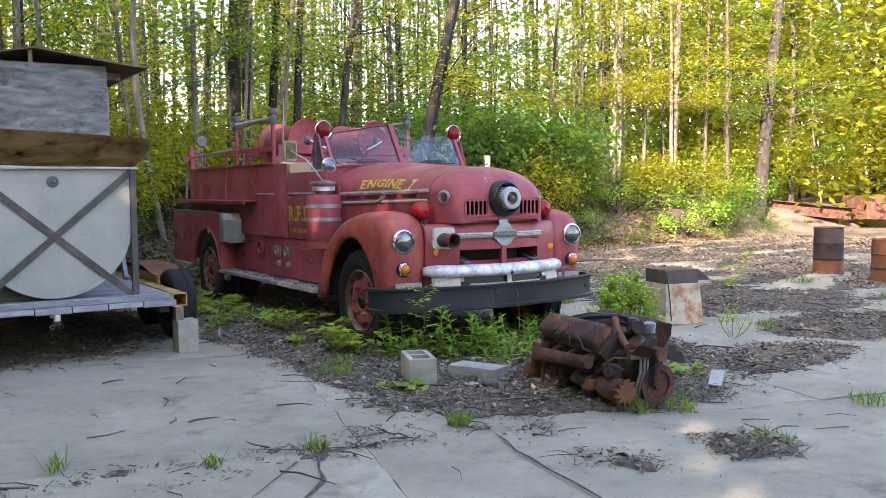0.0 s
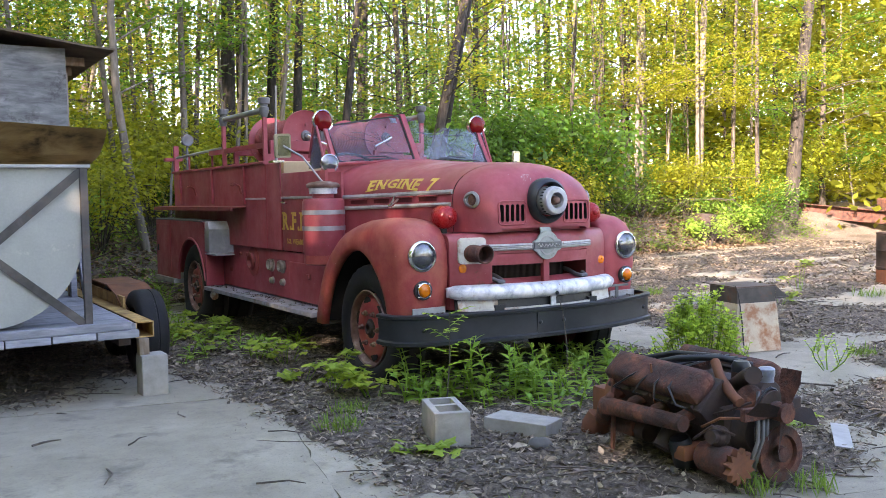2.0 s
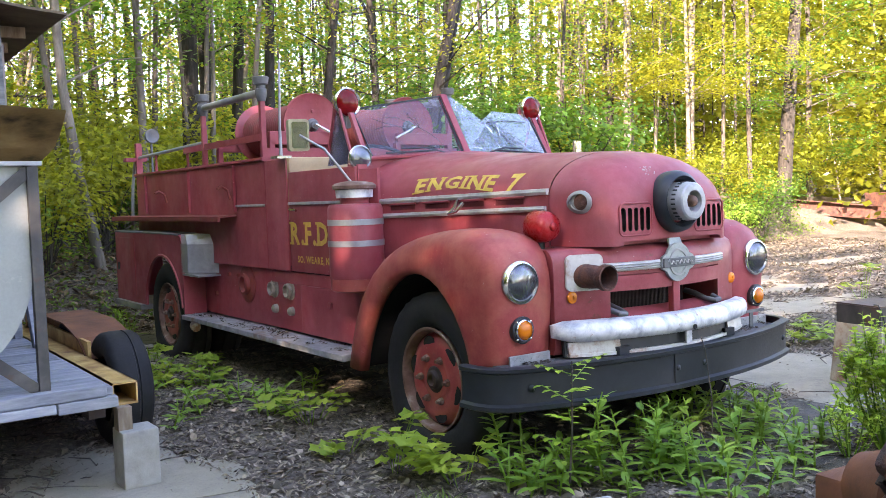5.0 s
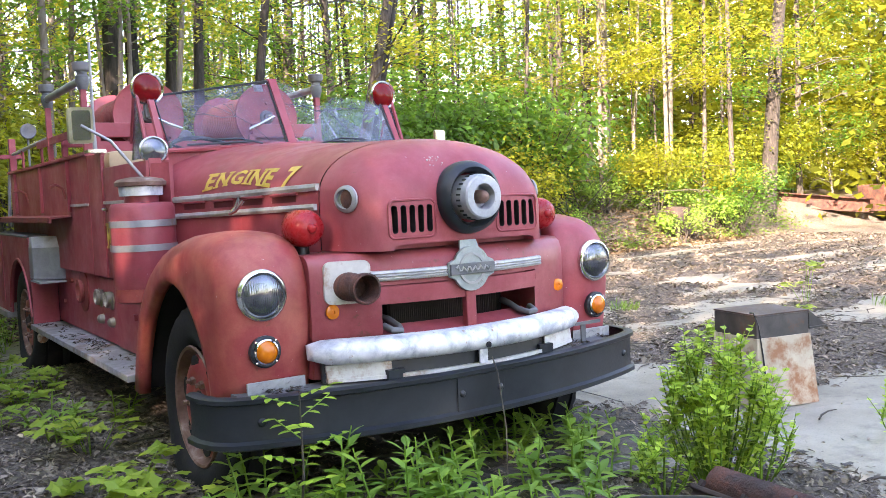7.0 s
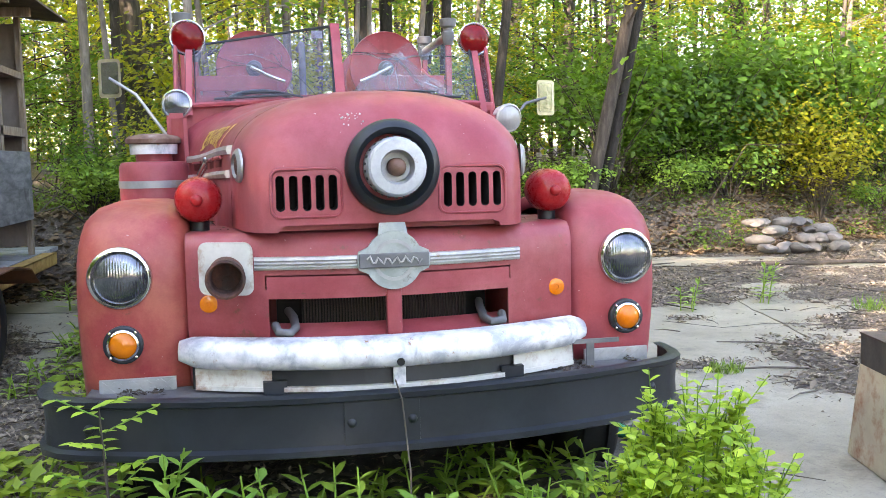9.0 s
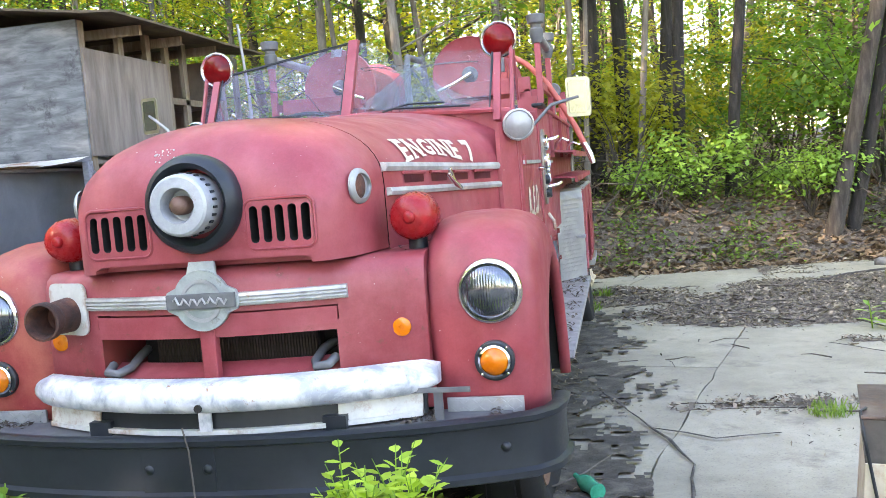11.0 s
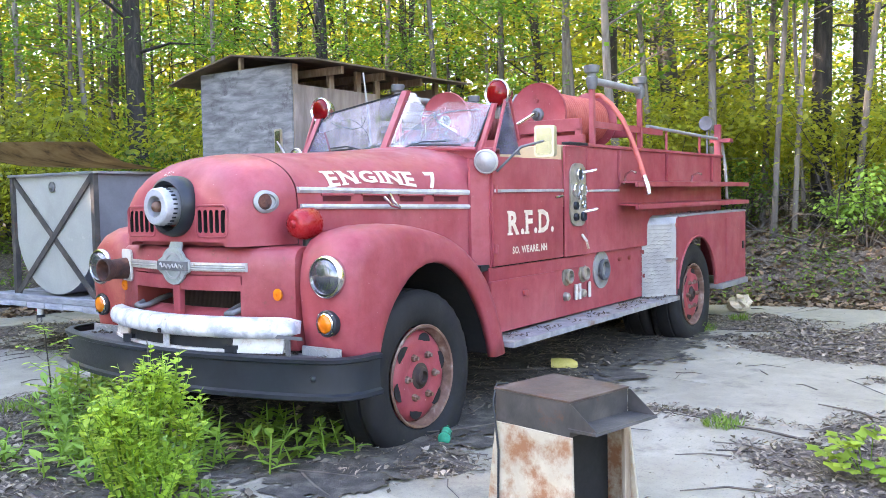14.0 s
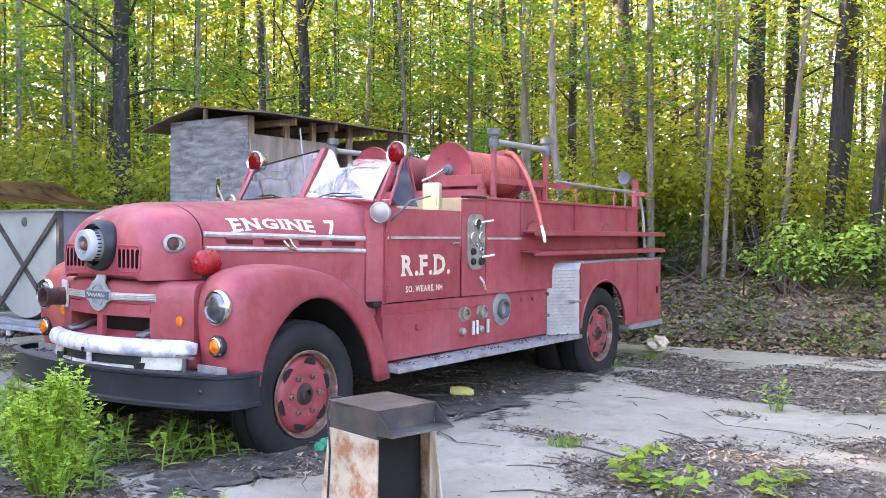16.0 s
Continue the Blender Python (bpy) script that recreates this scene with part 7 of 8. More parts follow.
    part("far_panel", box(B(), -0.70, -0.68, 0.0, 2.6, Z(0.6), Z(2.70), 0.002), PLY_GREY, h)
    part("back_panel", box(B(), -0.68, 0.66, 2.58, 2.60, Z(0.6), Z(2.70), 0.002), PLY_BROWN, h)
    part("hut_floor", box(B(), -0.68, 0.69, 0.02, 2.57, Z(1.64), Z(1.67)), PLY_BROWN, h)
    for y, z0, z1 in ((0.04, 0.515, 2.74), (0.55, 0.515, 1.68), (1.05, 0.515, 2.76), (0.6, 2.5, 2.76), (1.38, 1.62, 2.78), (1.72, 0.9, 2.78), (2.55, 0.515, 2.80)):
        part("stud", box(B(), 0.655, 0.70, y - 0.03, y + 0.05, Z(z0), Z(z1), 0.003), TIMBER, h)
    part("shelf_rail", box(B(), 0.655, 0.70, 1.1, 2.55, Z(1.64), Z(1.72), 0.003), TIMBER, h)
    part("shelf_rail", box(B(), 0.655, 0.70, 1.4, 2.55, Z(2.18), Z(2.24), 0.003), TIMBER, h)
    part("rear_shelf", box(B(), -0.2, 0.68, 1.4, 2.55, Z(2.2), Z(2.22)), PLY_BROWN, h)
    low = part("lower_panel", box(B(), 0.705, 0.722, 1.32, 2.55, Z(0.86), Z(1.50), 0.002), PLY_GREY, h, "grey board with square holes")
    cut(low, [(box(B(), 0.6, 0.8, 1.55, 1.85, Z(1.22), Z(1.36)), RECESS_SHADE), (box(B(), 0.6, 0.8, 1.60, 1.82, Z(0.98), Z(1.10)), RECESS_SHADE)])
    q = Matrix.Translation((0.69, -0.3, Z(1.05))) @ Matrix.Rotation(radians(-32), 4, "X")
    part("brace", box(B(), -0.02, 0.02, -0.04, 0.04, -0.62, 0.62, 0.003, q), DECK, h, "diagonal weathered brace")
    part("post", box(B(), 0.66, 0.71, -0.07, 0.0, 0.0, Z(1.66), 0.003), DECK, h)
    roof = [(-1.05, 2.655), (-0.75, 2.74), (-0.02, 2.885), (0.45, 2.82), (0.85, 2.765), (1.10, 2.745)]
    rows = [[(x, y, Z(z) + dz) for x, z in roof] + [(x, y, Z(z) + dz - 0.018) for x, z in roof[::-1]] for y, dz in ((-0.16, 0.0), (0.8, 0.005), (1.8, 0.0), (2.75, 0.01))]
    part("roof", loft(B(), rows, True, True), ROOFING, h, "sagging brown sheet roof")
    part("gable_stub", box(B(), -0.06, -0.02, -0.02, 0.02, Z(2.74), Z(2.87)), TIMBER, h)
    for y in (0.5, 1.2, 1.9):
        part("rafter", box(B(), -0.65, 0.95, y - 0.02, y + 0.02, Z(2.66), Z(2.74)), TIMBER, h)
    part("cloth", loft(B(), [[(x, y, z + 0.01 * math.sin(x * 9)) for x in (-0.95, -0.5, 0.0, 0.4, 0.72)] for y, z in ((-0.55, 1.11), (-0.25, 1.14), (-0.06, 1.18))]), WHITE, h, "crumpled white sheet")


trailer()


# ---- rusty engine block lying in the litter ----
FILLER = surface("blue_grey_cap", ((0.3, (0.16, 0.19, 0.24)), (0.7, (0.30, 0.34, 0.39))), 14, 0.4, 0, 60, 0.1)


def engine():
    e = thing("engine_block", "rusty V8 engine block with fan, hoses and pulleys in the litter", "engine", -0.56, -2.08, 0.0, rz=-6)
    part("crankcase", box(B(), -0.17, 0.17, -0.40, 0.36, 0.10, 0.36, 0.03), RUST_DARK, e, smooth=40)
    part("oil_pan", loft(B(), [[(-0.13, y, 0.12), (0.13, y, 0.12), (0.10, y, z), (-0.10, y, z)] for y, z in ((-0.36, 0.02), (0.0, 0.02), (0.34, 0.07))], True, True), RUST_DARK, e)
    for s in (-1, 1):
        q = Matrix.Translation((s * 0.19, 0, 0.38)) @ Matrix.Rotation(s * radians(42), 4, "Y")
        part("cylinder_head", box(B(), -0.09, 0.09, -0.36, 0.34, -0.10, 0.05, 0.015, q), RUST_DARK, e, smooth=40)
        q2 = Matrix.Translation((s * 0.225, 0, 0.43)) @ Matrix.Rotation(s * radians(42), 4, "Y")
        vc = part("valve_cover", box(B(), -0.085, 0.085, -0.35, 0.33, -0.02, 0.075, 0.04, q2), RUST, e, "rust-brown valve cover", smooth=60)
        part("cover_rim", box(B(), -0.10, 0.10, -0.36, 0.34, -0.03, -0.015, 0.004, q2), RUST_DARK, vc)
        for k in range(5):
            part("cover_bolt", box(B(), -0.10, -0.086, -0.32 + 0.155 * k, -0.305 + 0.155 * k, -0.016, 0.004, 0.002, q2), RUST_DARK, vc)
            if k < 4:
                part("plug_lead", tube(B(), [(s * 0.27, -0.28 + 0.17 * k, 0.34), (s * 0.345, -0.27 + 0.16 * k, 0.37), (s * 0.33, -0.20 + 0.1 * k, 0.44), (s * 0.20, -0.16 + 0.06 * k, 0.52), (0.0, -0.12, 0.53)], 0.006, 5), BLACK, e, smooth=60)
        man = B()
        for y in (-0.26, -0.08, 0.10, 0.27):
            tube(man, [(s * 0.24, y, 0.32), (s * 0.31, y, 0.30), (s * 0.325, y + 0.02, 0.26)], 0.032, 8)
        tube(man, [(s * 0.325, -0.30, 0.285), (s * 0.335, 0.0, 0.27), (s * 0.325, 0.30, 0.25), (s * 0.30, 0.36, 0.16)], [0.04, 0.045, 0.05, 0.045], 10)
        part("exhaust_manifold", man, RUST, e, "rusty exhaust manifold", smooth=60)
    part("intake_manifold", box(B(), -0.11, 0.11, -0.28, 0.28, 0.38, 0.46, 0.02), RUST_DARK, e, smooth=40)
    part("carburettor", box(B(), -0.07, 0.07, -0.06, 0.08, 0.46, 0.52, 0.015), RUST, e, smooth=40)
    part("bell_housing", lathe(B(), ((0.0, 0.0), (0.20, 0.0), (0.21, 0.03), (0.19, 0.06), (0.13, 0.20), (0.12, 0.24), (0, 0.24)), (0, 0.36, 0.23), (0, 1, 0), 26), RUST_ORANGE, e, "orange rusted bell housing", smooth=40)
    part("gearbox_stub", box(B(), -0.12, 0.12, 0.58, 0.72, 0.06, 0.26, 0.02), RUST_ORANGE, e, smooth=40)
    part("front_cover", lathe(B(), ((0, 0.06), (0.10, 0.06), (0.13, 0.03), (0.14, 0.0)), (0, -0.40, 0.24), (0, -1, 0), 22), RUST_DARK, e, smooth=40)
    part("crank_pulley", lathe(B(), ((0.05, 0.0), (0.125, 0.0), (0.13, 0.012), (0.108, 0.022), (0.13, 0.034), (0.13, 0.046), (0.09, 0.05), (0.085, 0.03), (0.04, 0.03), (0.035, 0.06), (0, 0.06)), (0.02, -0.52, 0.16), (0, -1, 0), 32), RUST, e, "rusty crank pulley", smooth=40)
    part("pump_pulley", lathe(B(), ((0.0, 0.0), (0.085, 0.0), (0.09, 0.01), (0.075, 0.02), (0.09, 0.03), (0.09, 0.04), (0.0, 0.045)), (0, -0.50, 0.36), (0, -1, 0), 26), RUST_DARK, e, smooth=40)
    for k in range(4):
        a = radians(78 + 90 * k)
        bm = loft(B(), [[(r * math.cos(a) + w * math.sin(a), -0.60 - tw * w, r * math.sin(a) - w * math.cos(a)) for w in (-ww, 0, ww)] for r, ww, tw in ((0.03, 0.022, 0.1), (0.08, 0.028, 0.5), (0.14, 0.036, 0.8), (0.20, 0.032, 0.9))])
        bmesh.ops.solidify(bm, geom=bm.faces[:], thickness=0.004)
        bmesh.ops.translate(bm, verts=bm.verts, vec=(0, 0, 0.36))
        part("fan_blade", bm, RUST_DARK if k % 2 else RUST, e, smooth=40)
    part("fan_hub", cyl(B(), (0, -0.50, 0.36), (0, -0.62, 0.36), 0.045), RUST, e, smooth=40)
    gen = part("generator", lathe(B(), ((0, 0), (0.065, 0.0), (0.075, 0.02), (0.075, 0.18), (0.06, 0.20), (0, 0.2)), (-0.22, -0.32, 0.13), (0, -1, 0), 22), RUST, e, "rusty generator with toothed fan", smooth=40)
    teeth = []
    for i in range(24):
        a = 2 * math.pi * i / 24
        r = 0.085 if i % 2 else 0.058
        teeth.append((r * math.cos(a), r * math.sin(a)))
    part("generator_fan", plate(B(), teeth, 0.03, lambda u, v, k: (-0.22 + u, -0.53 - k, 0.13 + v)), RUST_ORANGE, gen)
    part("thermostat_pipe", tube(B(), [(0.0, -0.30, 0.44), (-0.02, -0.40, 0.50), (-0.06, -0.47, 0.515)], [0.035, 0.035, 0.042], 12), RUST_DARK, e, smooth=60)
    part("orange_pipe", tube(B(), [(-0.06, -0.22, 0.54), (-0.10, -0.30, 0.48), (-0.14, -0.42, 0.42), (-0.15, -0.48, 0.40)], 0.024, 8), RUST_ORANGE, e, smooth=60)
    part("oil_cap", lathe(B(), ((0, 0), (0.036, 0), (0.036, 0.025), (0.04, 0.03), (0.04, 0.06), (0.03, 0.068), (0, 0.07)), (0.05, -0.44, 0.47), (0, 0, 1), 20), FILLER, e, "pale blue-grey filler cap", smooth=40)
    part("rubber_hose", tube(B(), [(-0.26, 0.28, 0.40), (-0.24, 0.10, 0.49), (-0.16, -0.08, 0.545), (-0.02, -0.22, 0.555), (0.10, -0.30, 0.52)], 0.017, 8), BLACK, e, "black rubber hose", smooth=60)
    part("rubber_hose", tube(B(), [(-0.05, 0.33, 0.47), (-0.03, 0.10, 0.53), (0.06, -0.12, 0.535)], 0.017, 8), BLACK, e, smooth=60)
    for dx in (0, 0.03, 0.055):
        part("cable", tube(B(), [(-0.02 + dx, -0.46, 0.43), (-0.10 + dx, -0.54, 0.36), (-0.12 + dx, -0.56, 0.24), (-0.15 + dx, -0.55, 0.15), (-0.12 + dx, -0.50, 0.08)], 0.009, 6), GREY_STEEL, e, smooth=60)
    part("belt", tube(B(), [(0.10 * math.cos(a) * 0.9, -0.515, 0.26 + 0.20 * math.sin(a)) for a in [2 * math.pi * i / 20 for i in range(21)]], 0.007, 5), BLACK, e)
    part("bracket", box(B(), -0.20, 0.10, -0.56, -0.53, 0.33, 0.39, 0.006), RUST, e)
    part("bracket", box(B(), 0.08, 0.26, -0.46, -0.38, 0.30, 0.38, 0.01), RUST_DARK, e)
    part("starter", cyl(B(), (-0.24, 0.30, 0.15), (-0.24, 0.05, 0.15), 0.05), RUST_DARK, e, smooth=40)
    part("filter", cyl(B(), (-0.24, -0.12, 0.20), (-0.30, -0.12, 0.12), 0.05), RUST_DARK, e, smooth=40)
    dist = part("distributor", cyl(B(), (0.02, -0.30, 0.42), (0.02, -0.31, 0.50), 0.04, 0.045), RUST_DARK, e, smooth=40)
    part("distributor_cap", lathe(B(), ((0.046, 0.0), (0.046, 0.03), (0.034, 0.05), (0, 0.052)), (0.02, -0.31, 0.50), (0, 0, 1), 16), BLACK, dist, smooth=50)
    part("fuel_pump", lathe(B(), ((0, 0), (0.045, 0.0), (0.05, 0.02), (0.05, 0.045), (0.03, 0.06), (0.03, 0.09), (0, 0.09)), (-0.20, -0.42, 0.24), (-1, -0.2, 0.1), 18), RUST_DARK, e, smooth=40)
    part("water_pump", lathe(B(), ((0.10, 0), (0.085, 0.04), (0.06, 0.07), (0.045, 0.12), (0, 0.12)), (0.0, -0.38, 0.35), (0, -1, 0), 18), RUST, e, smooth=40)
    part("oil_filter", lathe(B(), ((0, 0), (0.05, 0), (0.055, 0.02), (0.055, 0.13), (0.045, 0.15), (0, 0.15)), (-0.24, -0.22, 0.05), (-0.3, 0, 1), 18), BLACK, e, smooth=40)
    part("engine_mount", box(B(), -0.32, -0.16, -0.30, -0.22, 0.10, 0.17, 0.012), RUST_ORANGE, e, smooth=40)
    part("engine_mount", box(B(), -0.30, -0.16, 0.12, 0.20, 0.12, 0.19, 0.012), RUST, e, smooth=40)
    for k in range(3):
        part("linkage_rod", tube(B(), [(-0.30 + 0.05 * k, -0.34, 0.22 + 0.05 * k), (-0.28 + 0.05 * k, -0.44, 0.30 + 0.03 * k), (-0.20 + 0.05 * k, -0.50, 0.26 + 0.07 * k)], 0.007, 5), RUST_ORANGE if k == 1 else RUST_DARK, e)
    for k in range(8):
        part("block_bolt", lathe(B(), ((0.014, 0), (0.013, 0.012), (0, 0.013)), (-0.171, -0.36 + 0.095 * k, 0.16 + 0.03 * (k % 3)), (-1, 0, 0), 6), RUST, e)
    part("dipstick", tube(B(), [(-0.20, 0.0, 0.20), (-0.27, -0.02, 0.34), (-0.29, -0.02, 0.52)], 0.006, 5), RUST_ORANGE, e)
    rod = thing("iron_rod", "rusty bent iron rod standing in the litter", "iron rod", -0.86, -1.80, 0.0)
    part("shaft", tube(B(), [(0, 0, -0.02), (0.01, 0.0, 0.18), (0.02, 0.01, 0.36), (0.03, 0.03, 0.40)], 0.013, 8), RUST, rod, smooth=60)
    pan = thing("rusty_drum_stub", "rust-orange metal stub half hidden in weeds", "scrap metal", -0.66, -1.42, 0.0)
    part("stub", lathe(B(), ((0, 0), (0.07, 0.0), (0.08, 0.05), (0.065, 0.12), (0.05, 0.125), (0, 0.11)), (0, 0, 0), (0.2, -0.3, 1), 18), RUST_ORANGE, pan, smooth=40)


engine()


# ---- blocks, stove, drums, stones, scrap ----
def cinder_blocks():
    a = thing("cinder_block", "grey hollow concrete block standing in litter", "cinder block", -1.40, -1.02, 0.0, rz=-20)
    body = part("block", box(B(), -0.10, 0.10, -0.195, 0.195, 0, 0.19, 0.006), CINDER)
    cut(body, [(box(B(), -0.065, 0.065, -0.155, -0.015, -0.1, 0.3), CINDER), (box(B(), -0.065, 0.065, 0.02, 0.16, -0.1, 0.3), CINDER)])
    body.parent = a
    b = thing("cinder_block", "grey solid concrete block lying in litter", "cinder block", -0.99, -1.20, 0.0, rz=24)
    part("block", box(B(), -0.10, 0.10, -0.20, 0.20, 0, 0.095, 0.006), CINDER, b)


cinder_blocks()


LID = surface("brown_stained_steel", ((0.3, (0.05, 0.034, 0.028)), (0.5, (0.09, 0.06, 0.048)), (0.7, (0.15, 0.11, 0.09))), 5, 0.6, 0.2, 60, 0.2, spots=(0.10, 0.045, 0.025), spot_scale=6, spot_at=(0.55, 0.7))


def stove():
    s = thing("rusty_stove", "small rusty stove with dark metal hood on white cabinet", "stove", 2.26, -0.05, 0, rz=-12)
    for name, x0, x1, y0, y1 in (("cabinet_front", -0.20, 0.20, -0.19, -0.178), ("cabinet_back", -0.20, 0.20, 0.178, 0.19), ("cabinet_side", -0.20, -0.188, -0.178, 0.178)):
        bm = box(B(), x0, x1, y0, y1, 0, 0.415, 0.003)
        for v in bm.verts:
            k = 1 + 0.16 * (0.415 - v.co.z) / 0.415
            v.co.x, v.co.y = v.co.x * k, v.co.y * k
        part(name, bm, CABINET, s)
    part("cabinet_stile", box(B(), 0.185, 0.20, 0.15, 0.19, 0, 0.415), TIMBER, s)
    # near-black block paints the shade inside the open cabinet
    part("cabinet_inside", box(B(), -0.18, 0.10, -0.17, 0.17, 0.01, 0.41), RECESS_SHADE, s)
    part("hood_body", loft(B(), [[(-0.20, -0.185, z), (0.19, -0.185, z), (0.19, 0.185, z), (-0.20, 0.185, z)] for z in (0.415, 0.545)], True, True), HOOD_STEEL, s, "dark steel hood")
    part("hood_lid", box(B(), -0.205, 0.195, -0.19, 0.19, 0.547, 0.556, 0.002), LID, s, "rust-brown hood lid")
    part("hood_lip", loft(B(), [[(0.19, y, 0.452), (0.32, y, 0.455), (0.325, y, 0.445), (0.19, y, 0.440)] for y in (-0.20, 0.20)], True, True), HOOD_STEEL, s)
    for y in (-0.19, 0.19):
        part("hood_cheek", plate(B(), [(0.19, 0.45), (0.32, 0.455), (0.20, 0.545), (0.19, 0.545)], 0.004, lambda u, v, k: (u, y + k, v)), HOOD_STEEL, s)
    part("wire", tube(B(), [(-0.19, -0.12, 0.562), (-0.207, -0.17, 0.566), (-0.20, -0.20, 0.50), (-0.17, -0.205, 0.30), (-0.16, -0.225, 0.04)], 0.005, 5), BLACK, s)


stove()


def drums():
    for x, y, r, h, tilt, lab in ((8.10, 2.15, 0.225, 0.74, 0, "upright rusty steel drum with orange base"), (7.62, 0.80, 0.27, 0.62, 0, "rust-orange steel drum in patchy sunlight")):
        d = thing("steel_drum", lab, "drum", x, y, 0, ry=tilt)
        prof = [(0, 0), (r, 0), (r * 1.03, 0.01), (r, 0.03), (r, h * 0.32), (r * 1.04, h * 0.34), (r, h * 0.36), (r, h * 0.64), (r * 1.04, h * 0.66), (r, h * 0.68), (r * 0.99, h * 0.97), (r * 1.04, h * 0.985), (r * 1.02, h), (r * 0.96, h), (r * 0.94, 0.1), (0, 0.1)]
        part("shell", lathe(B(), prof, (0, 0, 0), (0, 0, 1), 32), RUST_DARK if r < 0.25 else RUST_ORANGE, d, smooth=40)
        if r < 0.25:
            part("rusted_base", lathe(B(), ((r * 1.0, 0.012), (r * 1.035, 0.02), (r * 1.012, 0.05), (r * 1.012, h * 0.27), (r * 1.0, h * 0.29)), (0, 0, 0), (0, 0, 1), 32), RUST_ORANGE, d, "orange rusted base", smooth=40)
        part("hoop", lathe(B(), ((r * 1.0, h * 0.30), (r * 1.05, h * 0.31), (r * 1.05, h * 0.345), (r * 1.0, h * 0.355)), (0, 0, 0), (0, 0, 1), 32), RUST_DARK, d, smooth=40)


drums()


def stones():
    rnd = random.Random(9)
    for i in range(26):
        row = i % 4
        x, y = 5.95 + rnd.random() * 1.25, 7.35 + 0.12 * row + rnd.uniform(-0.05, 0.05)
        st = B()
        bmesh.ops.create_icosphere(st, subdivisions=2, radius=1)
        sx, sy, sz = rnd.uniform(0.10, 0.20), rnd.uniform(0.09, 0.15), rnd.uniform(0.05, 0.085)
        for v in st.verts:
            n = 1 + 0.28 * noise.noise(v.co * 1.3 + Vector((i * 3.1, 0, 0)))
            v.co = Vector((v.co.x * sx * n, v.co.y * sy * n, v.co.z * sz * n))
        o = part("field_stone", st, STONE, None, smooth=45)
        o.matrix_basis = pose(x, y, 0.10 + rise(x, y) * 0.4 + 0.105 * row, rnd.uniform(-8, 8), rnd.uniform(-8, 8), rnd.random() * 180)
        tagged(o, "grey field stone in a tumbled dry wall", "stone", "tumbled stone wall")
    for x, y, s in ((-1.12, -1.52, 0.075), (4.1, 7.3, 0.1), (-0.86, -2.25, 0.04)):
        st = B()
        bmesh.ops.create_icosphere(st, subdivisions=2, radius=1)
        for v in st.verts:
            n = 1 + 0.3 * noise.noise(v.co * 1.2 + Vector((x, y, 0)))
            v.co = Vector((v.co.x * s * n, v.co.y * s * 0.8 * n, v.co.z * s * 0.55 * n))
        o = part("loose_stone", st, STONE, None, smooth=45)
        o.location = (x, y, 0.03 + max(0, rise(x, y)))
        tagged(o, "pale grey loose stone on the ground", "stone")


stones()


